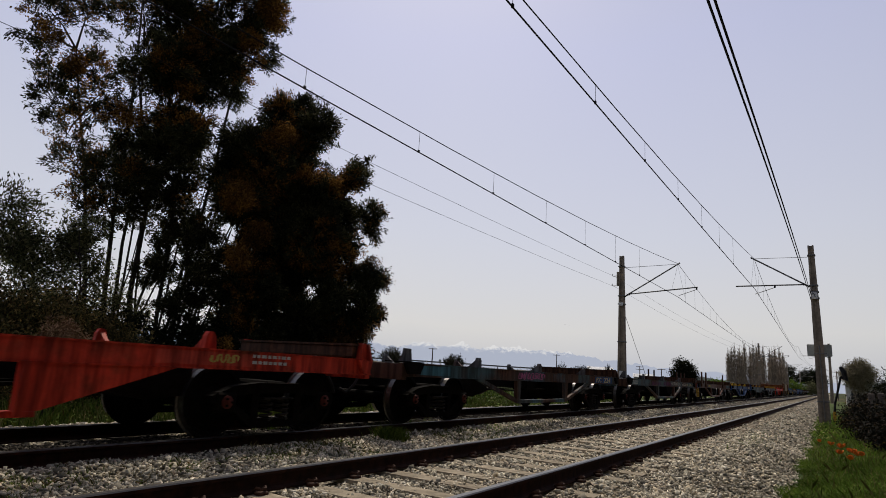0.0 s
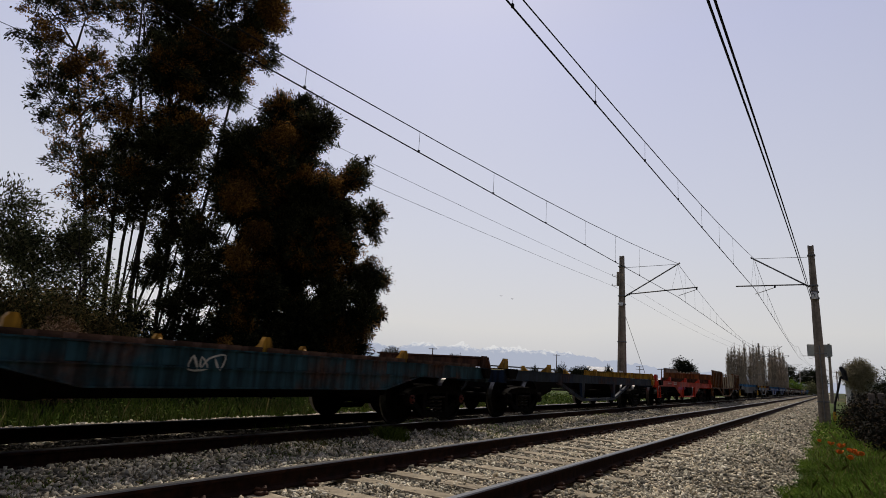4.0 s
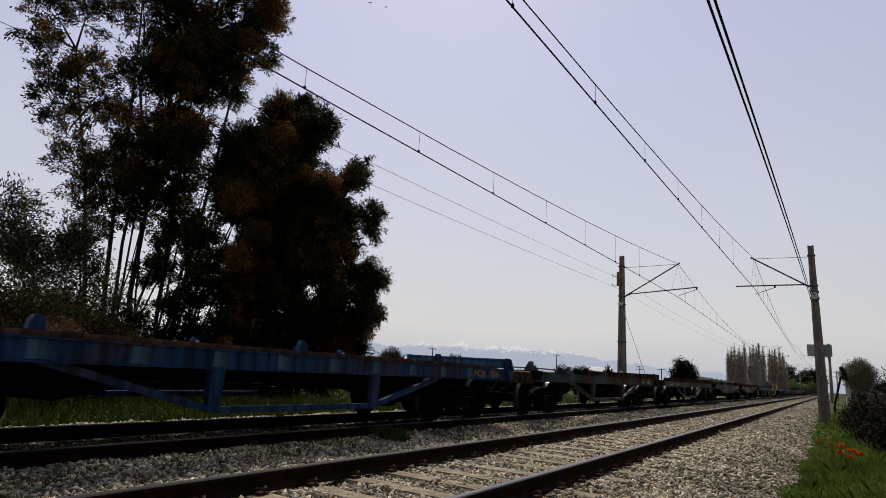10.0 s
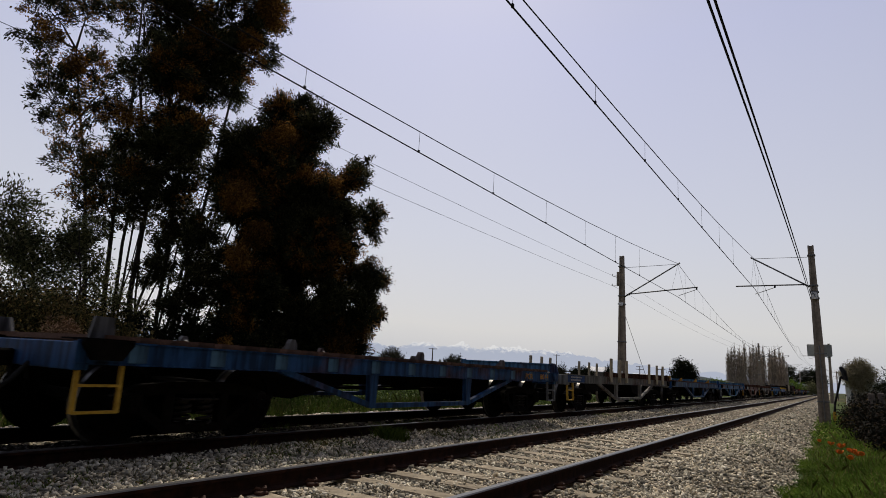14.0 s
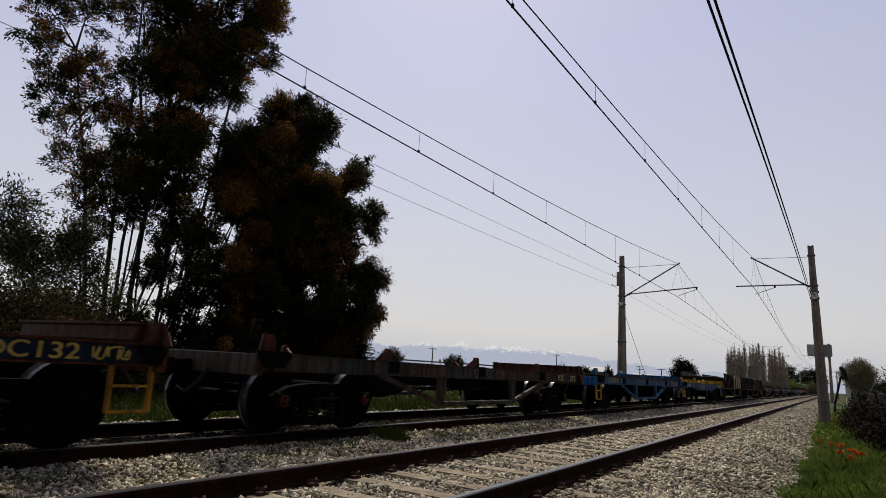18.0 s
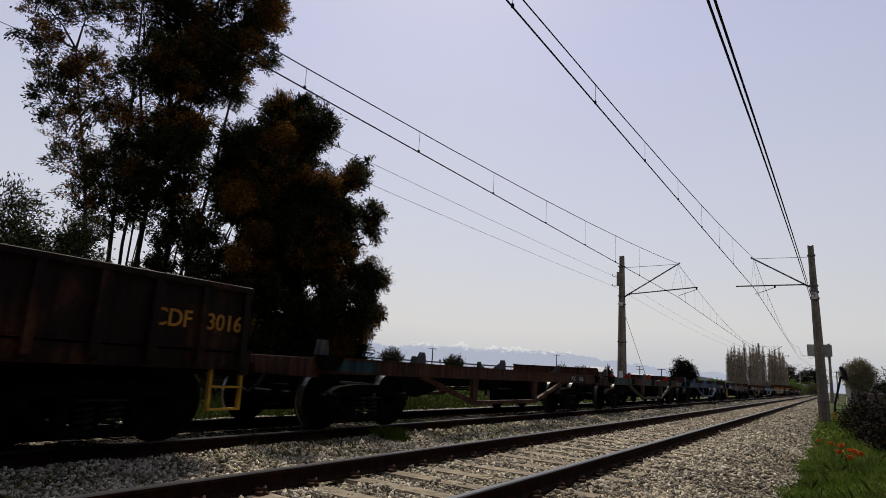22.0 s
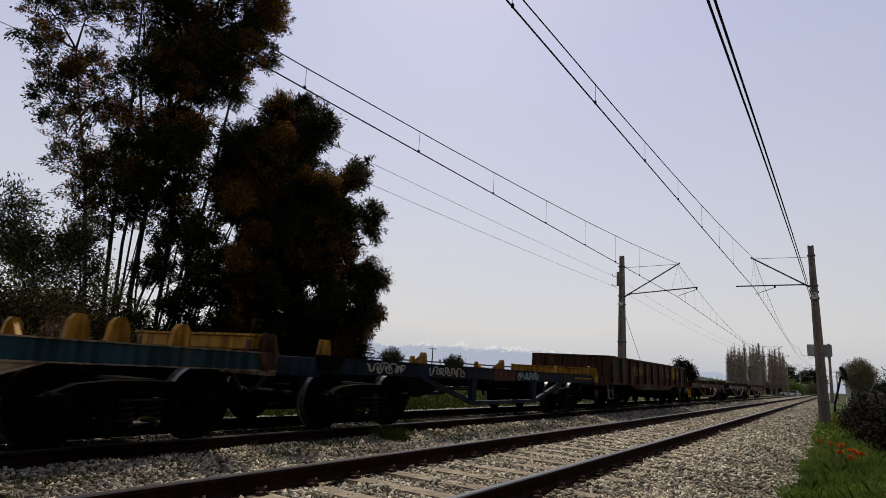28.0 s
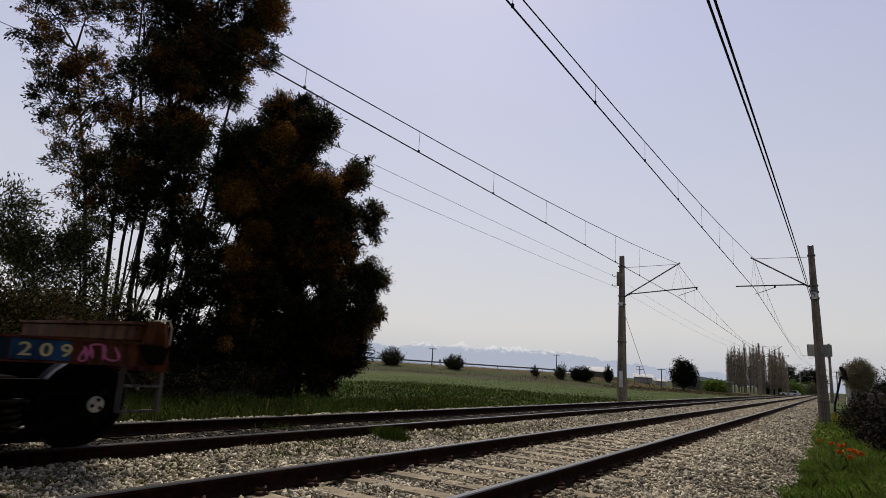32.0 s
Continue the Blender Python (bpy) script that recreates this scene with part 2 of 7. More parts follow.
def ground_material():
    m, n, l, b = material("meadow_ground", 0.95)
    big, mid, fine = noise_node(n, l, 0.05, 4, 0.55), noise_node(n, l, 0.9, 5, 0.65), noise_node(n, l, 9, 5, 0.7)
    green = ramp_node(n, l, mid.outputs[0], [(0.3, (0.022, 0.042, 0.006)), (0.55, (0.050, 0.080, 0.012)), (0.75, (0.085, 0.112, 0.022))])
    dry = ramp_node(n, l, mid.outputs[0], [(0.3, (0.055, 0.046, 0.018)), (0.7, (0.125, 0.095, 0.036))])
    f = ramp_node(n, l, big.outputs[0], [(0.44, (0, 0, 0)), (0.60, (1, 1, 1))])
    col = mix_node(n, l, f.outputs[0], green.outputs[0], dry.outputs[0])
    # mown field, dead weeds at the foot of the bank, rusty growth on its slope
    c = n.new("ShaderNodeTexCoord")
    d = n.new("ShaderNodeVectorMath")
    d.operation = "DOT_PRODUCT"
    d.inputs[1].default_value = (-0.787, 0.617, 0.0)
    l.new(c.outputs["Object"], d.inputs[0])
    w = n.new("ShaderNodeMath")
    w.operation = "MULTIPLY_ADD"
    w.inputs[1].default_value = 26.0
    wob = noise_node(n, l, 0.11, 5, 0.65, (1.0, 1.0, 0.0))
    l.new(wob.outputs[0], w.inputs[0]), l.new(d.outputs["Value"], w.inputs[2])
    s = n.new("ShaderNodeMapRange")
    s.inputs[1].default_value, s.inputs[2].default_value = 13.0, 143.0
    l.new(w.outputs[0], s.inputs[0])
    zone = ramp_node(n, l, s.outputs[0], [(0.24, (0.052, 0.088, 0.013)), (0.36, (0.085, 0.125, 0.022)), (0.58, (0.105, 0.135, 0.028)), (0.63, (0.062, 0.052, 0.022)), (0.70, (0.085, 0.06, 0.028)),
                                          (0.735, (0.055, 0.08, 0.016)), (0.78, (0.09, 0.10, 0.025)), (0.815, (0.18, 0.105, 0.04)), (0.86, (0.16, 0.115, 0.045)), (0.90, (0.08, 0.09, 0.03))])
    near = ramp_node(n, l, s.outputs[0], [(0.16, (0, 0, 0)), (0.26, (1, 1, 1))])
    spot = ramp_node(n, l, mid.outputs[0], [(0.3, (0.6, 0.62, 0.6)), (0.7, (1.35, 1.3, 1.3))])
    col = mix_node(n, l, near.outputs[0], col, mix_node(n, l, 1.0, mix_node(n, l, 1.0, zone.outputs[0], (0.62, 0.66, 0.45), "MULTIPLY"), spot.outputs[0], "MULTIPLY"))
    g = ramp_node(n, l, fine.outputs[0], [(0.3, (0.4, 0.42, 0.4)), (0.7, (1.3, 1.28, 1.2))])
    l.new(mix_node(n, l, 1.0, col, g.outputs[0], "MULTIPLY"), b.inputs["Base Color"])
    bump(n, l, b, fine.outputs[0], 0.8, 0.05)
    return m


def ballast_material():
    m, n, l, b = material("packed_ballast", 0.95)
    v = n.new("ShaderNodeTexVoronoi")
    v.inputs["Scale"].default_value = 19
    c = n.new("ShaderNodeTexCoord")
    l.new(c.outputs["Object"], v.inputs["Vector"])
    w = n.new("ShaderNodeRGBToBW")
    l.new(v.outputs["Color"], w.inputs[0])
    r = ramp_node(n, l, w.outputs[0], [(0.1, (0.12, 0.108, 0.09)), (0.5, (0.43, 0.378, 0.29)), (0.9, (0.72, 0.635, 0.49))])
    d = ramp_node(n, l, v.outputs["Distance"], [(0.25, (1, 1, 1)), (0.75, (0.25, 0.23, 0.21))])
    big = noise_node(n, l, 0.35, 3, 0.5)
    br = ramp_node(n, l, big.outputs[0], [(0.35, (0.8, 0.79, 0.76)), (0.65, (1.08, 1.08, 1.08))])
    col = mix_node(n, l, 1.0, r.outputs[0], d.outputs[0], "MULTIPLY")
    col = mix_node(n, l, 1.0, col, br.outputs[0], "MULTIPLY")
    sx = n.new("ShaderNodeSeparateXYZ")
    l.new(c.outputs["Object"], sx.inputs[0])
    off = n.new("ShaderNodeMath")
    off.inputs[1].default_value = 7.248
    l.new(sx.outputs[0], off.inputs[0])
    ab = n.new("ShaderNodeMath")
    ab.operation = "ABSOLUTE"
    l.new(off.outputs[0], ab.inputs[0])
    # darker between the far rails: grease, plus the train's shade put into the colour
    oil_shade = ramp_node(n, l, ab.outputs[0], [(0.95, (0.22, 0.19, 0.16)), (1.0, (1, 1, 1))])
    oil_shade.color_ramp.elements[0].position = 0.9
    l.new(mix_node(n, l, 1.0, col, oil_shade.outputs[0], "MULTIPLY"), b.inputs["Base Color"])
    inv = n.new("ShaderNodeMath")
    inv.operation = "SUBTRACT"
    inv.inputs[0].default_value = 1.0
    l.new(v.outputs["Distance"], inv.inputs[1])
    bump(n, l, b, inv.outputs[0], 1.0, 0.04)
    return m


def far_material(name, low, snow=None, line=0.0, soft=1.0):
    """Distance with kilometres of haze put into its own glowing colour, snow above a ragged line."""
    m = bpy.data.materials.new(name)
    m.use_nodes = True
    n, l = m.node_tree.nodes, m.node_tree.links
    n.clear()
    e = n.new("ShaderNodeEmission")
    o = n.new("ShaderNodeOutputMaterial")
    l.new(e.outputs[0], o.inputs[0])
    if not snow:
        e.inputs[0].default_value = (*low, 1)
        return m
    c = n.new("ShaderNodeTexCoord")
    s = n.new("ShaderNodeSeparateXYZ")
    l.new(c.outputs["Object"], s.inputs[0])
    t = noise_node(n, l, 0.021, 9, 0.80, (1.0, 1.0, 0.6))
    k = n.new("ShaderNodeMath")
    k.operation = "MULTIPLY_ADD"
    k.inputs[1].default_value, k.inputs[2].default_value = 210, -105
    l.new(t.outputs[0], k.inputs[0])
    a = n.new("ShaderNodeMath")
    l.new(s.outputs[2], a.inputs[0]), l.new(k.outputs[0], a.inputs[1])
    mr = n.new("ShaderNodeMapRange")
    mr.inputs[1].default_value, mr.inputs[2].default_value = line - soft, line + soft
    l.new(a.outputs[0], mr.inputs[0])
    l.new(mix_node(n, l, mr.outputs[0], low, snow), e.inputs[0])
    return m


M_GROUND, M_BALLAST = ground_material(), ballast_material()
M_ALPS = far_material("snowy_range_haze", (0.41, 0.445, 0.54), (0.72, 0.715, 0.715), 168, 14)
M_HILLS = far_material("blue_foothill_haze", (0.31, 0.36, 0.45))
# ---- builders ----
def mesh_of(bm, name, mat, smooth=False):
    me = bpy.data.meshes.new(name)
    bm.normal_update()
    bm.to_mesh(me)
    bm.free()
    for m in (mat if isinstance(mat, (list, tuple)) else [mat]):
        me.materials.append(m)
    if smooth:
        me.shade_smooth()
    return me


def part(name, bm, mat, parent, label="", smooth=False):
    """One mesh under a thing or a part."""
    ob = new(name, mesh_of(bm, name, mat, smooth))
    ob.parent = parent
    return tagged(ob, label)


def share(name, me, parent, m=None, label=""):
    """One more object on a mesh that is already there."""
    ob = new(name, me)
    ob.parent = parent
    if m is not None:
        ob.matrix_basis = m
    return tagged(ob, label)


def thing(name, label, category, m=None, group="", kind=""):
    ob = new(name)
    ob.empty_display_size = 0.1
    if m is not None:
        ob.matrix_basis = m
    return tagged(ob, label, category, group, kind)


def box(bm, x0, x1, y0, y1, z0, z1, bev=0.0, mat=0):
    vs = [bm.verts.new((x, y, z)) for x in (x0, x1) for y in (y0, y1) for z in (z0, z1)]
    fs = [bm.faces.new([vs[i] for i in q]) for q in ((0, 1, 3, 2), (4, 6, 7, 5), (0, 4, 5, 1), (2, 3, 7, 6), (0, 2, 6, 4), (1, 5, 7, 3))]
    for f in fs:
        f.material_index = mat
    if bev:
        r = bmesh.ops.bevel(bm, geom=list({e for f in fs for e in f.edges}), offset=bev, segments=1, affect="EDGES")
        for f in r["faces"]:
            f.material_index = mat
    return vs


def prism(bm, poly, axis, a, b, mat=0):
    """A polygon pushed along an axis from a to b; poly in the other two axes, in x y z order."""
    def at(p, h):
        q = list(p)
        q.insert(axis, h)
        return bm.verts.new(q)
    lo, hi = [at(p, a) for p in poly], [at(p, b) for p in poly]
    k = len(poly)
    fs = [bm.faces.new(lo[::-1]), bm.faces.new(hi)] + [bm.faces.new((lo[i], lo[(i + 1) % k], hi[(i + 1) % k], hi[i])) for i in range(k)]
    for f in fs:
        f.material_index = mat
    bmesh.ops.recalc_face_normals(bm, faces=fs)


def beam(bm, p, q, w, h, mat=0):
    """A square bar from p to q."""
    p, q = Vector(p), Vector(q)
    d = (q - p).normalized()
    side = d.cross(Vector((0, 0, 1)) if abs(d.z) < 0.95 else Vector((1, 0, 0))).normalized() * w / 2
    up = side.cross(d).normalized() * h / 2
    vs = [bm.verts.new(e + s * side + u * up) for e in (p, q) for s, u in ((-1, -1), (1, -1), (1, 1), (-1, 1))]
    fs = [bm.faces.new([vs[i] for i in c]) for c in ((3, 2, 1, 0), (4, 5, 6, 7), (0, 1, 5, 4), (1, 2, 6, 5), (2, 3, 7, 6), (3, 0, 4, 7))]
    for f in fs:
        f.material_index = mat
    bmesh.ops.recalc_face_normals(bm, faces=fs)


def tube(bm, pts, radii, seg=6, mat=0, caps=True):
    pts = [Vector(p) for p in pts]
    if not isinstance(radii, (list, tuple)):
        radii = [radii] * len(pts)
    rings, ref = [], None
    for i, p in enumerate(pts):
        d = (pts[min(i + 1, len(pts) - 1)] - pts[max(i - 1, 0)]).normalized()
        if ref is None:
            ref = d.orthogonal().normalized()
        ref = (ref - d * ref.dot(d)).normalized()
        o = d.cross(ref)
        rings.append([bm.verts.new(p + (ref * math.cos(2 * math.pi * k / seg) + o * math.sin(2 * math.pi * k / seg)) * radii[i]) for k in range(seg)])
    for a, b in zip(rings, rings[1:]):
        for k in range(seg):
            bm.faces.new((a[k], a[(k + 1) % seg], b[(k + 1) % seg], b[k])).material_index = mat
    if caps:
        bm.faces.new(rings[0][::-1]).material_index = mat
        bm.faces.new(rings[-1]).material_index = mat


def lathe(bm, prof, centre, axis=0, seg=20, mats=None):
    """Turn (distance along the axis, radius) pairs round an axis."""
    rings = []
    for a, r in prof:
        ring = []
        for k in range(seg):
            c, s = r * math.cos(2 * math.pi * k / seg), r * math.sin(2 * math.pi * k / seg)
            v = [c, s]
            v.insert(axis, a)
            ring.append(bm.verts.new(Vector(v) + Vector(centre)))
        rings.append(ring)
    fs = []
    for i, (a, b) in enumerate(zip(rings, rings[1:])):
        for k in range(seg):
            f = bm.faces.new((a[k], a[(k + 1) % seg], b[(k + 1) % seg], b[k]))
            f.material_index = mats[i] if mats else 0
            fs.append(f)
    for ring, i in ((rings[0], 0), (rings[-1], -1)):
        f = bm.faces.new(ring)
        f.material_index = mats[i] if mats else 0
        fs.append(f)
    bmesh.ops.recalc_face_normals(bm, faces=fs)


def soup(name, verts, faces, mat):
    """A mesh of many alike pieces: verts (n, k, 3), faces as corner lists of one piece."""
    n, k = verts.shape[:2]
    size = len(faces[0])
    loops = (np.array(faces)[None] + (np.arange(n) * k)[:, None, None]).reshape(-1)
    me = bpy.data.meshes.new(name)
    me.vertices.add(n * k)
    me.vertices.foreach_set("co", verts.astype(np.float32).reshape(-1))
    me.loops.add(len(loops))
    me.loops.foreach_set("vertex_index", loops.astype(np.int32))
    me.polygons.add(n * len(faces))
    me.polygons.foreach_set("loop_start", np.arange(0, len(loops), size, dtype=np.int32))
    me.update(calc_edges=True)
    me.materials.append(mat)
    return me


RNG = np.random.default_rng(7)


def unit(n):
    v = RNG.normal(size=(n, 3))
    return v / np.linalg.norm(v, axis=1, keepdims=True)


def leaf_soup(name, at, length, width, mat, droop=0.0, along=None):
    """Pointed leaves: four corners, folded a little along the middle."""
    n = len(at)
    d = unit(n) if along is None else along
    d = d + np.array([0, 0, -droop])
    d /= np.linalg.norm(d, axis=1, keepdims=True)
    s = np.cross(d, unit(n))
    s /= np.linalg.norm(s, axis=1, keepdims=True) + 1e-9
    up = np.cross(d, s)
    ln = (length * RNG.uniform(0.6, 1.3, n))[:, None]
    w = (width * RNG.uniform(0.7, 1.2, n))[:, None]
    v = np.stack([at, at + d * ln * 0.45 + s * w / 2 + up * w * 0.12, at + d * ln, at + d * ln * 0.45 - s * w / 2 + up * w * 0.12], 1)
    return soup(name, v, [(0, 1, 2, 3)], mat)


def blade_soup(name, at, height, width, mat, lean=0.35):
    n = len(at)
    a = RNG.uniform(0, 2 * math.pi, n)
    side = np.stack([np.cos(a), np.sin(a), np.zeros(n)], 1)
    tip = np.stack([RNG.normal(0, lean, n), RNG.normal(0, lean, n), np.ones(n)], 1)
    h = (height * RNG.uniform(0.45, 1.25, n))[:, None]
    mid = tip * np.array([0.35, 0.35, 0.6]) * h
    v = np.stack([at - side * width / 2, at + side * width / 2, at + mid + side * width / 3, at + tip * h, at + mid - side * width / 3], 1)
    return soup(name, v, [(0, 1, 2, 3, 4)], mat)


def stone_soup(name, at, size, mat):
    n = len(at)
    core = np.array([(0.85, 0, 0.7), (-0.45, 0.8, 0.7), (-0.45, -0.8, 0.7), (0.55, 0.95, -0.7), (-1.05, 0, -0.7), (0.55, -0.95, -0.7)], float)
    v = core[None] + RNG.uniform(-0.27, 0.27, (n, 6, 3))
    v = v * (np.stack([RNG.uniform(0.9, 1.5, n), RNG.uniform(0.65, 1.0, n), RNG.uniform(0.35, 0.7, n)], 1))[:, None]
    # most stones lie flat
    q = RNG.normal(size=(n, 4)) * np.array([1.0, 0.42, 0.42, 1.0])
    q /= np.linalg.norm(q, axis=1, keepdims=True)
    w, x, y, z = q.T
    R = np.stack([1 - 2 * (y * y + z * z), 2 * (x * y - z * w), 2 * (x * z + y * w), 2 * (x * y + z * w), 1 - 2 * (x * x + z * z), 2 * (y * z - x * w),
                  2 * (x * z - y * w), 2 * (y * z + x * w), 1 - 2 * (x * x + y * y)], 1).reshape(n, 3, 3)
    v = np.einsum("nij,nkj->nki", R, v) * (size / 2 * RNG.lognormal(0, 0.28, n))[:, None, None] + at[:, None]
    return soup(name, v, [(0, 1, 2), (3, 5, 4), (0, 3, 1), (1, 3, 4), (1, 4, 2), (2, 4, 5), (2, 5, 0), (0, 5, 3)], mat)


# ---- ground ----
def smooth01(a, b, x):
    t = np.clip((x - a) / (b - a), 0, 1)
    return t * t * (3 - 2 * t)


def ground_z(x, y):
    x, y = np.asarray(x, float), np.asarray(y, float)
    d = -0.787 * x + 0.617 * y
    west = smooth01(-12, -34, x)
    bank = smooth01(-25, -50, x)
    z = -0.5 + west * ((0.2 + 0.55 * bank) * smooth01(25, 92, d) + 1.45 * bank * smooth01(88, 111, d))
    z = z + 0.05 * np.sin(x * 0.37 + 1.3) * np.sin(y * 0.29) * smooth01(-11, -16, x)
    z = z + 0.22 * smooth01(-0.6, 0.6, x) * smooth01(60, 10, np.abs(y)) * smooth01(4, 1, x)
    return z


def sheet(name, xs, ys, height, mat, label, category="ground"):
    X, Y = np.meshgrid(xs, ys)
    co = np.stack([X, Y, height(X, Y)], 2).reshape(-1, 3)
    nx, ny = len(xs), len(ys)
    i = (np.arange(ny - 1)[:, None] * nx + np.arange(nx - 1)).reshape(-1)
    me = bpy.data.meshes.new(name)
    me.from_pydata(co.tolist(), [], np.stack([i, i + 1, i + nx + 1, i + nx], 1).tolist())
    me.materials.append(mat)
    me.shade_smooth()
    return tagged(new(name, me), label, category, kind="structure")


xs = np.concatenate([-np.geomspace(4600, 90, 26), np.linspace(-86, -12, 75), np.linspace(-11, 8, 39), np.geomspace(9, 4600, 30)])
ys = np.concatenate([-np.geomspace(4600, 25, 20), np.linspace(-20, 60, 81), np.geomspace(62, 4600, 60)])
ground = sheet("ground", xs, ys, ground_z, M_GROUND, "rough green meadow rising to a low bank")


def ballast_z(x, y):
    x, y = np.asarray(x, float), np.asarray(y, float)
    z = -0.215 - 0.34 * smooth01(-1.55, -0.35, x) - 0.33 * smooth01(-9.75, -10.9, x)
    z = z - 0.02 * np.exp(-((x + 5.33) / 0.5) ** 2) + 0.06 * smooth01(-6.35, -6.25, x) * smooth01(-5.3, -6.1, x)
    return z + 0.018 * np.sin(x * 5.1 + y * 2.3) * np.sin(y * 4.7 - x * 1.9) * smooth01(70, 30, y)


bx = np.concatenate([np.linspace(-11.1, -9.6, 12), np.linspace(-9.4, -1.7, 50), np.linspace(-1.55, -0.3, 14)])
by = np.concatenate([np.linspace(-30, 0, 31), np.linspace(0.3, 24, 90), np.geomspace(24.6, 900, 70)])
ballast = sheet("ballast_bed", bx, by, ballast_z, M_BALLAST, "grey crushed-stone ballast bed of a double railway track", "ballast")


def spread(n, x0, x1, y0, y1):
    return np.stack([RNG.uniform(x0, x1, n), RNG.uniform(y0, y1, n)], 1)


def on_ballast(p, lift=0.0):
    return np.column_stack([p, ballast_z(p[:, 0], p[:, 1]) + lift])


def on_ground(p, lift=0.0):
    return np.column_stack([p, ground_z(p[:, 0], p[:, 1]) + lift])


stones = []
for n, y0, y1, size in ((14000, 1.0, 3.0, 0.042), (52000, 3.0, 9, 0.044), (44000, 9, 18, 0.052), (19000, 18, 38, 0.064), (5000, 38, 75, 0.10)):
    p = spread(n, -9.9, -0.55, y0, y1)
    # the sleepers of the near track stay half clear
    near = np.abs(p[:, 0] - TRACK_NEAR) < 1.25
    tie = np.abs((p[:, 1] - 4.95 + 0.3056) % 0.6112 - 0.3056) < 0.125
    p = p[~(near & tie & (RNG.uniform(size=n) < 0.5))]
    for rail in (TRACK_NEAR - 0.873, TRACK_NEAR + 0.873, TRACK_FAR - 0.873, TRACK_FAR + 0.873):
        p = p[np.abs(p[:, 0] - rail) > 0.10]
    stones.append((on_ballast(p, RNG.uniform(-0.008, 0.018, len(p)) + 0.008 * (np.abs(p[:, 0] - TRACK_NEAR) < 1.3)), size))
for i, (at, size) in enumerate(stones):
    # stones under the train carry its shade in their dark greasy colour
    oily_shaded = np.abs(at[:, 0] - TRACK_FAR) < 0.95 + RNG.normal(0, 0.07, len(at))
    me = stone_soup("oily_stones", at[oily_shaded], size, M_OILSHADESTONE)
    tagged(new("oily_stones", me), "dark greasy ballast stones between the far rails, train shade in their colour", "stones", kind="stuff")
    at = at[~oily_shaded]
    me = stone_soup("ballast_stones", at, size, M_STONE)
    tagged(new("ballast_stones", me), "loose angular grey and tan ballast stones", "stones", kind="stuff")

# ---- rails and sleepers ----
def rail_mesh(length, y0):
    half = [(0.0, -0.172), (0.07, -0.172), (0.07, -0.158), (0.02, -0.142), (0.010, -0.125), (0.010, -0.048), (0.036, -0.036), (0.036, -0.012), (0.028, -0.002)]
    prof = half[1:] + [(-x, z) for x, z in half[:0:-1]]
    bm = bmesh.new()
    n = len(prof)
    cuts = [y0 + i * (length / 8) for i in range(9)]
    rows = [[bm.verts.new((x, y, z)) for x, z in prof] for y in cuts]
    for a, b in zip(rows, rows[1:]):
        for k in range(n):
            f = bm.faces.new((a[k], a[(k + 1) % n], b[(k + 1) % n], b[k]))
            top = prof[k][1] > -0.013 and prof[(k + 1) % n][1] > -0.013
            f.material_index = 1 if top else 0
    bm.faces.new(rows[0]), bm.faces.new(rows[-1])
    bmesh.ops.recalc_face_normals(bm, faces=bm.faces[:])
    return mesh_of(bm, "rail", [M_RAILSIDE, M_RAILTOP])


RAIL = rail_mesh(920, -30)
tracks = {}
for key, cx, word in (("near", TRACK_NEAR, "bare railway track on tan concrete sleepers"), ("far", TRACK_FAR, "rusty railway track half sunk in ballast and weeds")):
    t = thing("railway_track", word, "track", pose(cx, 0, 0), kind="structure")
    tracks[key] = t
    for x in (-0.873, 0.873):
        share("rail", RAIL, t, pose(x, 0, 0), "dark rusty rail with a polished head")

bm = bmesh.new()
prism(bm, [(-0.14, -0.36), (0.14, -0.36), (0.11, -0.178), (-0.11, -0.178)], 0, -1.37, 1.37)
SLEEPER = mesh_of(bm, "sleeper", M_SLEEPER)
bm = bmesh.new()
prism(bm, [(-0.12, -0.36), (0.12, -0.36), (0.115, -0.185), (-0.115, -0.185)], 0, -1.35, 1.35)
OLD_SLEEPER = mesh_of(bm, "sleeper", M_OLDSLEEPER)


def clip_mesh():
    """A bent spring clip with its shoulder."""
    bm = bmesh.new()
    box(bm, 0.075, 0.15, -0.055, 0.055, -0.185, -0.150, 0.008)
    tube(bm, [(0.06, -0.045, -0.148), (0.10, -0.05, -0.118), (0.14, -0.02, -0.125), (0.14, 0.02, -0.125), (0.10, 0.05, -0.118), (0.06, 0.045, -0.148)], 0.013, 5)
    return mesh_of(bm, "rail_clip", M_CLIP)


CLIP_MESH = clip_mesh()
# ---- overhead line ----
MAST_Y = [-37.5, 32.5, 101.0, 168.0, 236.0, 304.0]


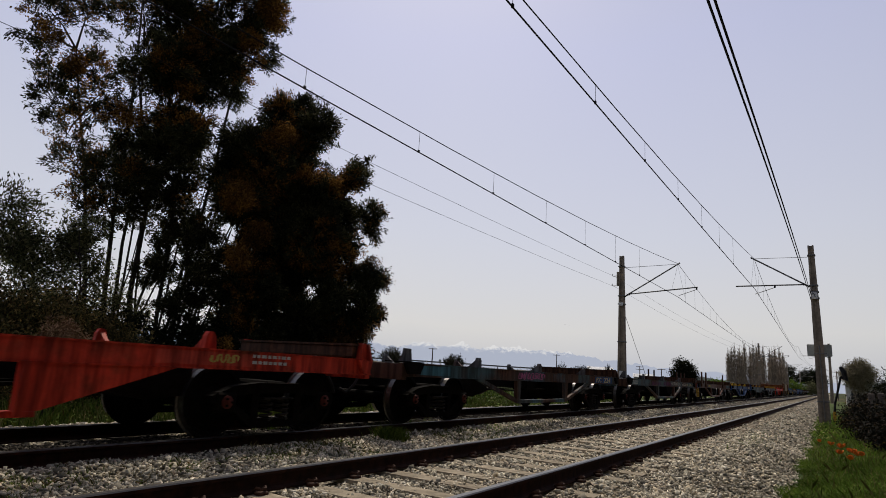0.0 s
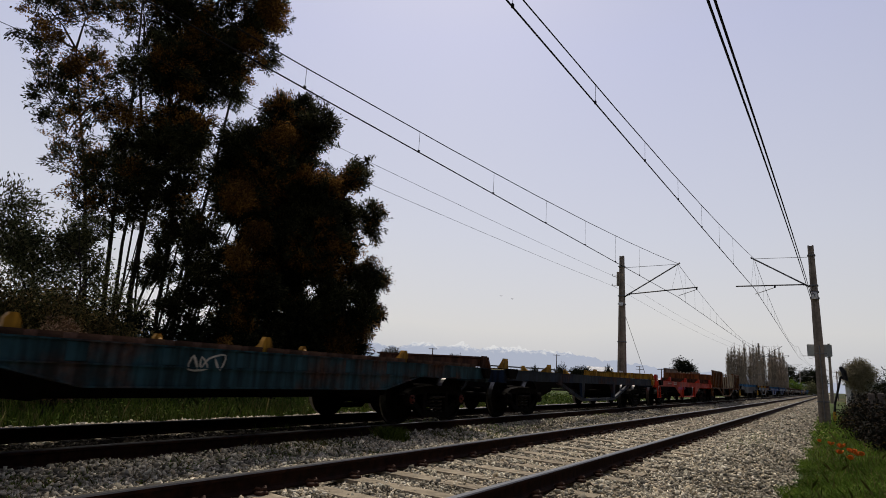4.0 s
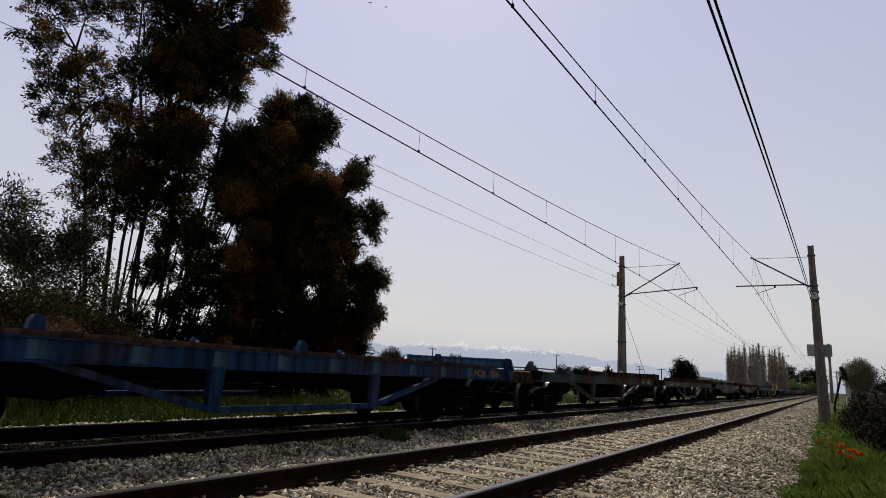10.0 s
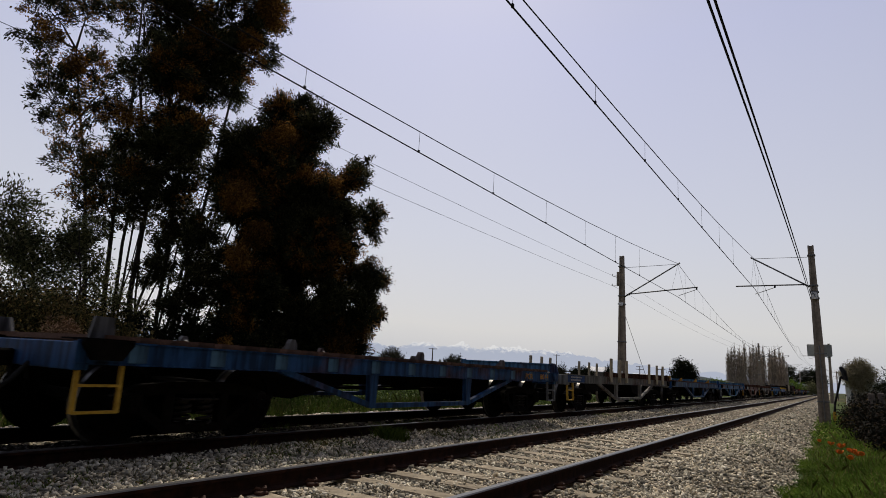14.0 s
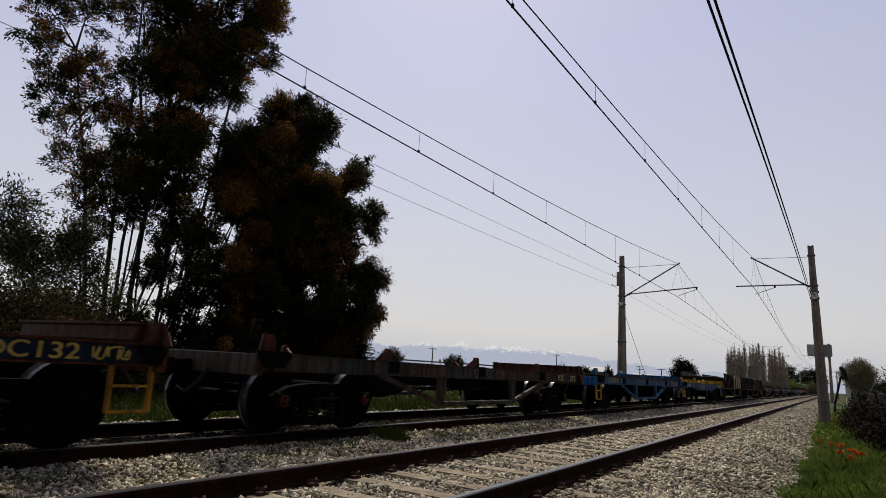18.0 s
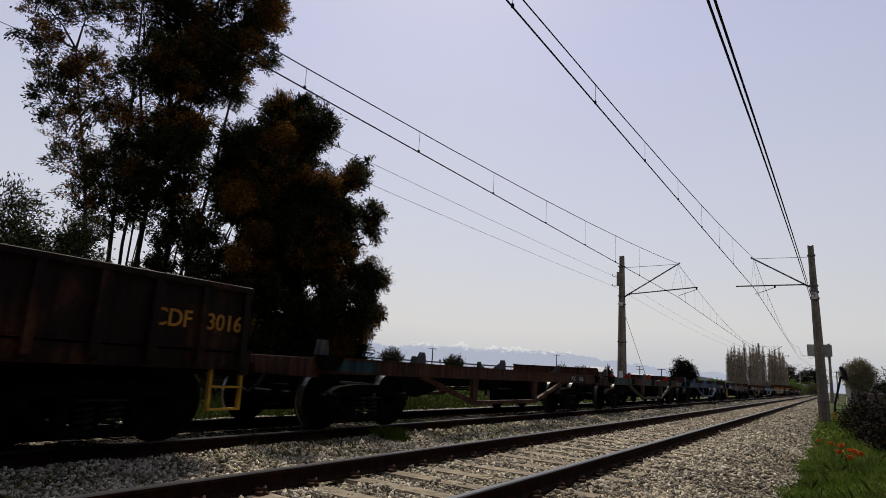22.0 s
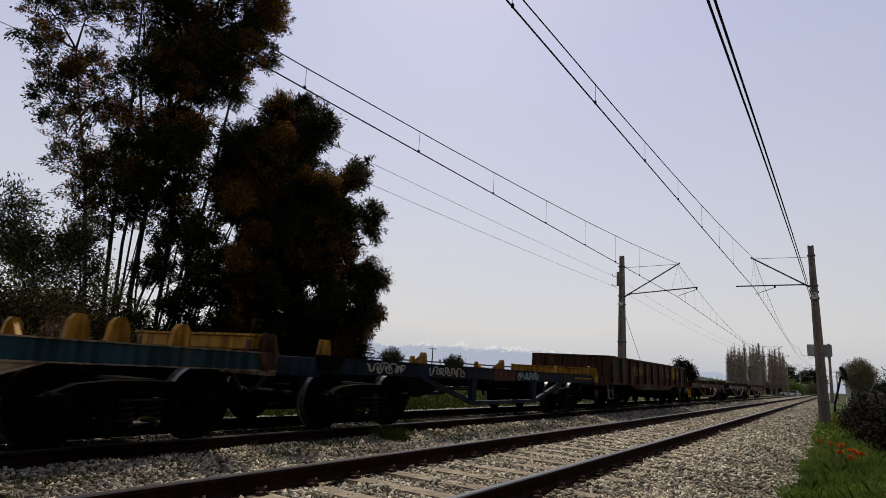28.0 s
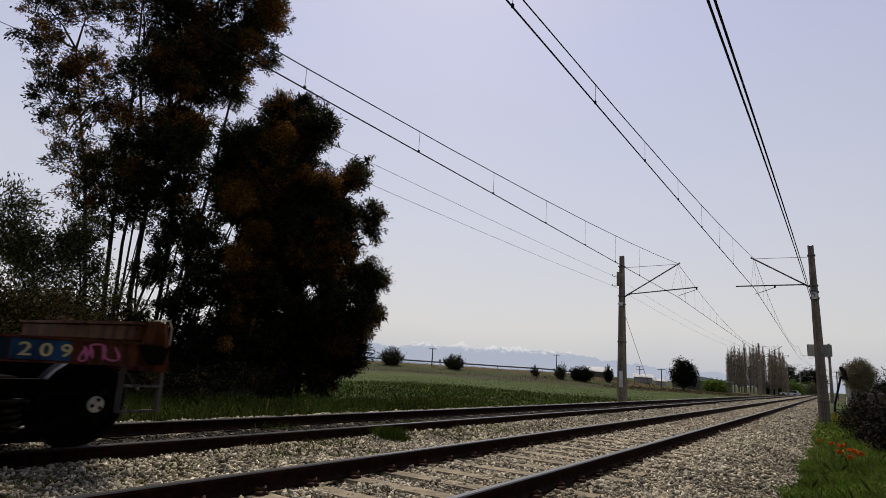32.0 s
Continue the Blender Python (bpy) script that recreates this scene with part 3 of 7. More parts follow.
def mast(x, y, h, top, label, lean=0.0, base=-0.55):
    t = thing("catenary_mast", label, "mast", pose(x, y, base, 0, lean, 0), "masts along the railway")
    bm = bmesh.new()
    w0, w1 = 0.235, top
    H = h - base
    # tapered shaft with a sunk panel between two ribs
    for s in (-1, 1):
        vs = []
        for z, w in ((0, w0), (H, w1)):
            for px, py in ((s * w, -w * 0.75), (s * w, w * 0.75), (s * w * 0.42, w * 0.75), (s * w * 0.42, -w * 0.75)):
                vs.append(bm.verts.new((px, py, z)))
        for q in ((0, 1, 5, 4), (1, 2, 6, 5), (2, 3, 7, 6), (3, 0, 4, 7), (3, 2, 1, 0), (4, 5, 6, 7)):
            bm.faces.new([vs[i] for i in q])
    bmesh.ops.recalc_face_normals(bm, faces=bm.faces[:])
    part("shaft", bm, M_CONCRETE, t)
    bm = bmesh.new()
    vs = []
    for z, w in ((0, w0), (H - 0.02, w1)):
        for px, py in ((-w * 0.44, -w * 0.45), (w * 0.44, -w * 0.45), (w * 0.44, w * 0.45), (-w * 0.44, w * 0.45)):
            vs.append(bm.verts.new((px, py, z)))
    for q in ((0, 1, 5, 4), (1, 2, 6, 5), (2, 3, 7, 6), (3, 0, 4, 7), (3, 2, 1, 0), (4, 5, 6, 7)):
        bm.faces.new([vs[i] for i in q])
    bmesh.ops.recalc_face_normals(bm, faces=bm.faces[:])
    part("web", bm, M_CONCRETE, t)
    bm = bmesh.new()
    box(bm, -0.42, 0.42, -0.42, 0.42, -0.35, 0.09, 0.03)
    part("footing", bm, M_CONCRETE, t)
    return t


def band(t, z, w, mat=None):
    bm = bmesh.new()
    box(bm, -w, w, -w * 0.85, w * 0.85, z - 0.03, z + 0.03, 0.005)
    return part("clamp_band", bm, mat or M_GALV, t)


def cantilever(t, side, reach, z_low, z_top, z_reg, steady, drop=None):
    """Bracket arm on a mast: strut, stay wire, registration tube and steady arm. side: +1 towards greater x."""
    s = side
    bm = bmesh.new()
    tube(bm, [(s * 0.16, 0, z_low), (s * (reach + 0.12), 0, z_top + 0.12)], 0.036, 8)
    part("strut_tube", bm, M_GALV, t)
    bm = bmesh.new()
    tube(bm, [(s * 0.14, 0, z_top - 0.02), (s * reach * 0.55, 0, z_top + 0.02), (s * reach, 0, z_top + 0.05)], 0.012, 5)
    part("stay_wire", bm, M_GALV, t)
    bm = bmesh.new()
    r0 = 0.34
    tube(bm, [(s * r0, 0, z_low + 0.12), (s * (reach + steady), 0, z_reg)], 0.033, 8)
    part("registration_tube", bm, M_GALV, t)
    drop = reach + steady - 0.05 if drop is None else drop
    bm = bmesh.new()
    tube(bm, [(s * drop, 0, z_reg - 0.03), (s * drop, 0, z_reg - 0.14)], 0.04, 8)
    part("drop_bracket", bm, M_BLACK, t)
    bm = bmesh.new()
    for y in (-1.6, 1.6):
        tube(bm, [(s * reach, 0, z_top), (s * (reach + 0.02), y, z_reg - 0.30)], 0.005, 4)
    part("stitch_wire", bm, M_WIRE, t)
    bm = bmesh.new()
    tube(bm, [(s * drop, 0, z_reg - 0.12), (s * (reach + 0.02), 0, z_reg - 0.42)], 0.016, 6)
    part("steady_arm", bm, M_GALV, t)
    bm = bmesh.new()
    for k in range(4):
        lathe(bm, [(-0.02, 0.03), (0.0, 0.075), (0.02, 0.03)], (s * (0.23 + 0.06 * k), 0, z_low + 0.045 + 0.03 * k), 0, 10)
    part("insulator", bm, M_BLACK, t, "brown ribbed insulator")


WEST_X, EAST_X = -9.45, -0.36
for i, y in enumerate(MAST_Y[1:]):
    west = mast(WEST_X + 0.5 * (y > 60), y, 7.75 if i == 0 else 7.6, 0.115, "tapered weathered concrete catenary mast with a bracket arm")
    off = 0.55
    cantilever(west, 1, 2.95, 5.48 + off, 7.1 + off, 5.9 + off, 0.95)
    for z in (7.15, 5.5, 5.05, 3.0):
        band(west, z + off, 0.17 + 0.01 * (7 - z))
    bm = bmesh.new()
    box(bm, -0.12, 0.12, -0.22, -0.2, 4.95 + off, 5.13 + off)
    part("number_board", bm, M_WHITE, west, "small blank white board")
    if i == 0:
        for z in (6.75, 6.2):
            bm = bmesh.new()
            tube(bm, [(-0.14, 0, z + off - 0.12), (-0.50, 0, z + off - 0.12), (-0.56, 0, z + off - 0.06), (-0.50, 0, z + off)], 0.02, 6)
            part("insulator_hook", bm, M_GALV, west)
        bm = bmesh.new()
        box(bm, -0.27, -0.15, -0.1, 0.1, 6.1 + off, 6.85 + off, 0.02)
        part("hook_bracket", bm, M_CONCRETE, west)
        bm = bmesh.new()
        box(bm, -0.1, 0.1, -0.205, -0.19, 1.15, 2.0)
        part("painted_panel", bm, M_WHITE, west, "faded white painted panel")
        bm = bmesh.new()
        tube(bm, [(0.2, 0.0, 4.9), (0.75, 0.9, 2.6), (1.35, 2.0, 0.1)], 0.012, 5)
        part("guy_wire", bm, M_GALV, west)
    east = mast(EAST_X if y < 60 else -0.1, y, 7.78, 0.125, "leaning tapered concrete catenary mast beside the track", -0.85 if i == 0 else 0.0)
    cantilever(east, -1, 2.45, 5.80 + off, 7.25 + off, 5.95 + off, 0.85, 1.6)
    for z in (7.3, 5.85, 5.55, 5.25, 0.55):
        band(east, z + off, 0.17 + 0.012 * (7 - z))
    if i == 0:
        bm = bmesh.new()
        box(bm, -0.12, 0.12, -0.26, -0.24, 5.2 + off, 5.52 + off, 0.004)
        part("voltage_sign", bm, M_WHITE, east, "white enamel warning plate with a dark bolt mark")
        bm = bmesh.new()
        tube(bm, [(-0.07, -0.265, 5.49 + off), (0.02, -0.265, 5.38 + off), (-0.02, -0.265, 5.37 + off), (0.05, -0.265, 5.26 + off)], 0.014, 4)
        part("bolt_mark", bm, M_BLACK, east)
        bm = bmesh.new()
        box(bm, -0.48, -0.07, 0.27, 0.29, 2.58 + off, 3.13 + off, 0.03)
        box(bm, 0.16, 0.50, 0.27, 0.29, 2.58 + off, 3.13 + off, 0.03)
        box(bm, -0.07, 0.16, 0.27, 0.287, 2.58 + off, 3.13 + off)
        part("signal_plate", bm, M_SIGN, east, "dull grey back of a metal sign plate")
        bm = bmesh.new()
        tube(bm, [(0.02, -0.3, 3.05 + off), (0.02, -0.3, -0.2 + off)], 0.025, 6)
        tube(bm, [(-0.2, -0.3, 2.68 + off), (0.3, -0.3, 2.68 + off)], 0.02, 6)
        part("cable_pipe", bm, M_GALV, east)


def strand(name, label, pts, r, group):
    bm = bmesh.new()
    tube(bm, pts, r, 5)
    return tagged(new(name, mesh_of(bm, name, M_WIRE)), label, "wire", group)


def line_pair(x_at, z_wire, z_low, z_high, name_group):
    """Contact wire with zigzag, catenary wire with sag, and droppers, span by span."""
    contact, carrier, drops = [], [], []
    for i in range(len(MAST_Y) - 1):
        y0, y1 = MAST_Y[i], MAST_Y[i + 1]
        steps = 16
        for k in range(steps + (i == len(MAST_Y) - 2)):
            f = k / steps
            x = x_at(i) * (1 - f) + x_at(i + 1) * f
            y = y0 + (y1 - y0) * f
            contact.append((x, y, z_wire))
            carrier.append((x, y, z_low + (z_high - z_low) * (2 * f - 1) ** 2))
        for k in range(20):
            f = ((6.25 + 3.2 * (k - 13)) + 37.5) / 70
            x = x_at(i) * (1 - f) + x_at(i + 1) * f
            drops.append((x, y0 + (y1 - y0) * f, z_low + (z_high - z_low) * (2 * f - 1) ** 2))
    strand("contact_wire", "straight grooved contact wire over the track", contact, 0.013, name_group)
    strand("catenary_wire", "sagging catenary wire that carries the contact wire", carrier, 0.0105, name_group)
    for k, (x, y, z) in enumerate(drops):
        if y > 110:
            continue
        bm = bmesh.new()
        tube(bm, [(x, y, z_wire), (x, y, z)], 0.0042, 4)
        box(bm, x - 0.016, x + 0.016, y - 0.02, y + 0.02, z_wire - 0.01, z_wire + 0.045)
        tagged(new("dropper", mesh_of(bm, "dropper", M_WIRE)), "thin vertical dropper wire", "wire", "droppers")


line_pair(lambda i: -8.0 if i % 2 == 0 else -6.5, 5.39, 5.66, 7.19, "overhead line of the far track")
line_pair(lambda i: -3.85 if i % 2 == 0 else -2.9, 5.71, 5.90, 7.28, "overhead line of the near track")
for dx, dz in ((0.0, 0.0), (-0.065, 0.03)):
    pts = []
    for k in range(40):
        y = -37.5 + 70 * k / 39
        far = abs(y + 2.5) - 2.5
        pts.append((-0.60 + dx - 0.005 * min(32.5 - y, 40), y, 4.30 + dz + 0.062 * far - 0.0008 * far * far))
    pts += [(-0.6 + 0.4 * k / 12, 32.5 + 68.5 * k / 12, 5.47 + dz - 2.2 * (k / 12) * (1 - k / 12)) for k in range(1, 13)]
    strand("feeder_cable", "thick dark feeder cable along the masts", pts, 0.014, "feeder cables")
for z in (0.0, -0.58):
    pts = []
    for a, b in ((-37.5, 33.0), (33.0, 101.0)):
        for k in range(14):
            f = k / 14
            pts.append((-10.0, a + (b - a) * f, 6.17 + z + 0.52 * (2 * f - 1) ** 2))
    strand("power_wire", "thin power wire on hooks of the masts", pts, 0.0055, "power wires")
# ---- distance ----
def ridge(name, a0, a1, dist, height, mat, label, seed, steps=760):
    """A mountain range along an arc: bearings in degrees from the track's line, height by bearing."""
    bm = bmesh.new()
    prev = None
    for i in range(steps + 1):
        a = a0 + (a1 - a0) * i / steps
        h = height(a)
        h *= 1 + 0.19 * noise.fractal(Vector((a * 0.55, seed, 0)), 1.0, 2.1, 5) + 0.10 * noise.noise(Vector((a * 2.7, seed, 3))) + 0.055 * noise.noise(Vector((a * 9.1, seed, 5))) + 0.03 * noise.noise(Vector((a * 23.0, seed, 8)))
        r = radians(a)
        d = Vector((math.sin(r), math.cos(r), 0))
        row = [bm.verts.new(d * (dist - 500) + Vector((0, 0, -30))), bm.verts.new(d * (dist - 180) + Vector((0, 0, h * 0.55))), bm.verts.new(d * dist + Vector((0, 0, h)))]
        if prev:
            for k in range(2):
                bm.faces.new((prev[k], row[k], row[k + 1], prev[k + 1]))
        prev = row
    return tagged(new(name, mesh_of(bm, name, mat)), label, "mountains", kind="structure")


def alp_height(a):
    # highest ahead, sinking towards the track's far end
    pts = [(-75, 110), (-45, 150), (-38, 160), (-35, 178), (-29.5, 188), (-25, 184), (-21, 160), (-17, 130), (-9, 84), (0, 55), (20, 40), (50, 35)]
    for (p, u), (q, v) in zip(pts, pts[1:]):
        if p <= a <= q:
            return u + (v - u) * (a - p) / (q - p)
    return 40


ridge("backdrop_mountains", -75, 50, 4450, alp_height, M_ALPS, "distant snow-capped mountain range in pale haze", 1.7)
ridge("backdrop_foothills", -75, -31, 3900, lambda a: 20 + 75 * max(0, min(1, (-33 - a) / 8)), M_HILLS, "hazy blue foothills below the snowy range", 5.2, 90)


def crown_points(lobes, n, shell=0.55):
    """Points spread through several rounded lobes, more of them towards the surface."""
    vol = np.array([l[3] ** 2.2 for l in lobes])
    pick = RNG.choice(len(lobes), n, p=vol / vol.sum())
    L = np.array(lobes)[pick]
    return L[:, :3] + unit(n) * (L[:, 3:] * RNG.uniform(shell ** 3, 1, (n, 1)) ** (1 / 3))


def clumped(lobes, clumps, per, spread_m, shell=0.5):
    """Twig ends spread over the lobes, each with a tuft of leaves: uneven outline, gaps between tufts."""
    c = crown_points(lobes, clumps, shell)
    c = c + RNG.normal(0, 0.12, c.shape)
    at = np.repeat(c, per, 0) + np.clip(RNG.normal(0, 1, (clumps * per, 3)), -1.7, 1.7) * spread_m * RNG.uniform(0.5, 1.3, (clumps, 1)).repeat(per, 0)
    return c, at


def boughs(lobes, per_lobe, size, shell=0.5):
    """Smaller leafy boughs budding from each lobe, the upper ones rising."""
    out = []
    for x, y, z, r in lobes:
        n = max(5, int(per_lobe * (r / 1.5) ** 2))
        d = unit(n)
        f = RNG.uniform(shell, 1.05, n)
        for k in range(n):
            s = size * RNG.uniform(0.55, 1.25)
            out.append((x + d[k, 0] * r * f[k], y + d[k, 1] * r * f[k], z + d[k, 2] * r * f[k] + 0.12 * s, s))
    return out


def bush(name, label, category, x, y, lobes, clumps, per, sp, leaf, width, mat, stems=3, group="", mat2=None, share2=0.0, bark=None, z=None):
    t = thing(name, label, category, pose(x, y, (float(ground_z(x, y)) if z is None else z) - 0.03), group)
    c, at = clumped(lobes, clumps, per, sp)
    if mat2 and share2:
        k = int(clumps * share2)
        share("dry_growth", leaf_soup("dry_growth", at[:k * per], leaf, width, mat2), t)
        at = at[k * per:]
    share("crown", leaf_soup("crown", at, leaf, width, mat), t)
    bm = bmesh.new()
    for i in range(stems):
        l = lobes[i % len(lobes)]
        b = Vector((RNG.uniform(-0.1, 0.1), RNG.uniform(-0.1, 0.1), 0))
        e = Vector(l[:3])
        r = 0.02 + 0.012 * e.length
        tube(bm, [b, b.lerp(e, 0.5) + Vector((RNG.uniform(-0.15, 0.15), RNG.uniform(-0.15, 0.15), 0.1)), e], [r, r * 0.6, r * 0.25], 5)
    part("trunk", bm, bark or M_BARK, t)
    return t
# ---- the stand of trees behind the far track ----
def stem(bm, base, top, r0, r1, bend, seg=7, steps=5):
    base, top = Vector(base), Vector(top)
    pts = []
    for i in range(steps + 1):
        f = i / steps
        p = base.lerp(top, f) + Vector((noise.noise(Vector((f * 2.1, bend, 1))), noise.noise(Vector((f * 2.1, bend, 7))), 0)) * 0.5 * math.sin(math.pi * f) * abs(bend % 1.7)
        pts.append(p)
    tube(bm, pts, [r0 + (r1 - r0) * i / steps for i in range(steps + 1)], seg)
    return pts


def fronds(lobes, n, per, reach, gaps, seed, inner=0.25, thin=0):
    """Feathery sprays: short twigs growing outwards through the lobes, leaves set along each one; gaps where the growth is thin."""
    vol = np.array([l[3] ** 2.1 for l in lobes])
    vol[:thin] *= 0.5
    pick = RNG.choice(len(lobes), int(n * 1.7), p=vol / vol.sum())
    L = np.array(lobes)[pick]
    out = unit(len(L))
    c = L[:, :3] + out * (L[:, 3:] * RNG.uniform(inner ** 3, 1.12, (len(L), 1)) ** (1 / 3)) + RNG.normal(0, 0.07, (len(L), 3))
    thick = np.array([noise.noise(Vector(p) * 1.15 + Vector((seed, 1.7, 0))) + 0.7 * noise.noise(Vector(p) * 2.6 + Vector((0, seed, 4.2))) for p in c])
    keep = np.nonzero(thick > gaps)[0][:n]
    c, out = c[keep], out[keep]
    d = out * 0.9 + unit(len(c)) * 0.55 + np.array([0.1, 0.16, 0.12])
    d /= np.linalg.norm(d, axis=1, keepdims=True)
    k = len(c)
    f = RNG.uniform(-0.7, 1.0, (k, per, 1))
    at = c[:, None] + d[:, None] * f * reach + RNG.normal(0, 0.32, (k, per, 3)) * reach
    along = d[:, None] + RNG.normal(0, 0.42, (k, per, 3))
    along /= np.linalg.norm(along, axis=2, keepdims=True)
    return c, d, at, along


def acacia(name, label, x, y, lobes, stems, n, per, blossom, group, reach=0.26, leaf=0.21, gaps=-0.2, core=0, seed=0, bloom_from=0.0, dense=slice(0, None), mat=None, thin=0):
    z0 = float(ground_z(x, y)) - 0.05
    t = thing(name, label, "tree", pose(x, y, z0), group)
    rel = [(a - x, b - y, c - z0, r) for a, b, c, r in lobes]
    ends = []
    for i, (bx0, by0, tx, ty, tz, r) in enumerate(stems):
        bm = bmesh.new()
        pts = stem(bm, (bx0 - x, by0 - y, 0), (tx - x, ty - y, tz - z0), r, r * 0.3, 0.7 + 0.37 * i)
        ends.append(pts)
        part("trunk" if i == 0 else "stem", bm, M_BARK, t, smooth=True)
    c, d, at, along = fronds(rel, n, per, reach, gaps, seed, thin=thin)
    # limbs from the stems into the lobes
    for i, l in enumerate(rel):
        best = min((p for e in ends for p in e[2:]), key=lambda p: (p - Vector(l[:3])).length + 0.5 * abs(p.z - l[2] + 1.0))
        bm = bmesh.new()
        tube(bm, [best, best.lerp(Vector(l[:3]), 0.5) + Vector((0, 0, 0.15)), Vector(l[:3])], [0.045, 0.03, 0.012], 5)
        part("limb", bm, M_BARK, t)
    cen = np.array([l[:3] for l in rel])
    bm = bmesh.new()
    for p in c[::5]:
        a, b = Vector(cen[np.argmin(((cen - p) ** 2).sum(1))]), Vector(p)
        tube(bm, [a, a.lerp(b, 0.5) + Vector((0, 0, 0.08)), b], [0.016, 0.011, 0.005], 3, caps=False)
    tagged(part("twig_mass", bm, M_BARK, t), kind="stuff")
    # blossom sits in patches
    flower = np.array([noise.noise(Vector(p) * 0.62 + Vector((3.1, 0, seed))) + 0.35 * noise.noise(Vector(p) * 2.1) for p in c]) > 0.5 - blossom if blossom else np.zeros(len(c), bool)
    flower &= (RNG.uniform(size=len(c)) < 0.7) & (c[:, 2] > bloom_from)
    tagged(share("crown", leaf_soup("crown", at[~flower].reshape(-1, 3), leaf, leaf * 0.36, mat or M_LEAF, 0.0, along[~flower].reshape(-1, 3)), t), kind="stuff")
    if flower.any():
        tagged(share("blossom", leaf_soup("blossom", at[flower].reshape(-1, 3), leaf * 0.7, leaf * 0.4, M_BLOSSOM, 0.0, along[flower].reshape(-1, 3)), t, None, "rusty ochre flower clusters"), kind="stuff")
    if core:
        # inner leaves coloured dark for the shade inside the crown
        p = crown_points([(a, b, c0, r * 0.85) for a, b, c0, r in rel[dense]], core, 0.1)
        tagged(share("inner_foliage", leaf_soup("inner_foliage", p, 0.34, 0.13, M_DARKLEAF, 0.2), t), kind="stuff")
    return t


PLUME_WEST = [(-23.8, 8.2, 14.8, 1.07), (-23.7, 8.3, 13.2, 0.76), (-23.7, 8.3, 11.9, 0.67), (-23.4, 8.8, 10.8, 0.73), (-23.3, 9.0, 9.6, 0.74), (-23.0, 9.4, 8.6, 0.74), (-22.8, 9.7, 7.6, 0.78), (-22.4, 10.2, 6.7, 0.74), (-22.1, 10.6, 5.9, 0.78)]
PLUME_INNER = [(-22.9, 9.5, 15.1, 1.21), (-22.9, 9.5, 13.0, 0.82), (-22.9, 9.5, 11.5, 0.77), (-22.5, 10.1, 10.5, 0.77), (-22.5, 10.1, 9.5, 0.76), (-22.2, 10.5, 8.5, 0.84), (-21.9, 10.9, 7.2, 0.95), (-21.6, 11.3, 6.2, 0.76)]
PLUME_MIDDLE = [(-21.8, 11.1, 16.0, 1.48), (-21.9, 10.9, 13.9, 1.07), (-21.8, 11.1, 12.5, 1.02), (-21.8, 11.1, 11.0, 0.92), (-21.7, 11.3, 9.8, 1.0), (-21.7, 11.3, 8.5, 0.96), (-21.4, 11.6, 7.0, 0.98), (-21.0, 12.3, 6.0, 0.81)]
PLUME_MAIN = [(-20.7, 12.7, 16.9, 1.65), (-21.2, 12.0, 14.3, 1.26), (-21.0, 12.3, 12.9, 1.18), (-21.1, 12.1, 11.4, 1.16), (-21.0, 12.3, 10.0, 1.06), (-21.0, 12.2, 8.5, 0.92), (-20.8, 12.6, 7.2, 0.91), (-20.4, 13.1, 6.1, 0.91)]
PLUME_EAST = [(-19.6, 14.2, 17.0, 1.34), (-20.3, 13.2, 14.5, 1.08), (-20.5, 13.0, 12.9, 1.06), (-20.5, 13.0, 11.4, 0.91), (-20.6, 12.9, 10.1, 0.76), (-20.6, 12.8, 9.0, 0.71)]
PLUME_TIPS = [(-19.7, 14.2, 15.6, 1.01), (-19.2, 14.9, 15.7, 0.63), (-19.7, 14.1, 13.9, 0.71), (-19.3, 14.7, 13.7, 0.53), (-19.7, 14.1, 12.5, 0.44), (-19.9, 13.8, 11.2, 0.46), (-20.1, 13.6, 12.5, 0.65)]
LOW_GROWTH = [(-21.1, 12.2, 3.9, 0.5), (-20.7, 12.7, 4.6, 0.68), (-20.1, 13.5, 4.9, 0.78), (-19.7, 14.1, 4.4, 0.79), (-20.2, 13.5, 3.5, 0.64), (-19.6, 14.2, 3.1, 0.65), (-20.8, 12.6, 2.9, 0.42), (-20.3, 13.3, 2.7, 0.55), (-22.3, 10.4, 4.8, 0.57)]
ROUND_TOP = [(-18.3, 16.2, 11.4, 0.77), (-18.7, 15.6, 10.9, 0.81), (-17.9, 16.6, 10.6, 0.82), (-18.9, 15.3, 10.0, 0.94), (-19.5, 14.4, 9.0, 0.91), (-18.2, 16.2, 9.5, 0.81), (-19.8, 14.0, 8.0, 0.9), (-19.0, 15.1, 8.2, 1.15), (-18.3, 16.2, 8.0, 0.98)]
ROUND_SHOULDER = [(-17.3, 17.5, 8.5, 0.6), (-16.9, 18.1, 8.6, 0.54), (-16.7, 18.4, 9.2, 0.3), (-16.5, 18.7, 9.7, 0.15), (-17.7, 17.0, 7.4, 1.09), (-17.1, 17.9, 7.1, 0.84), (-16.4, 18.8, 7.2, 0.49), (-16.3, 19.0, 6.7, 0.39), (-16.6, 18.6, 6.0, 0.34)]
ROUND_HEART = [(-18.7, 15.6, 6.7, 1.28), (-19.4, 14.5, 6.7, 1.03), (-17.1, 17.9, 5.9, 0.9), (-17.9, 16.8, 5.7, 1.3), (-18.8, 15.4, 5.0, 1.26), (-18.3, 16.2, 4.1, 1.04), (-19.0, 15.2, 3.4, 1.11)]
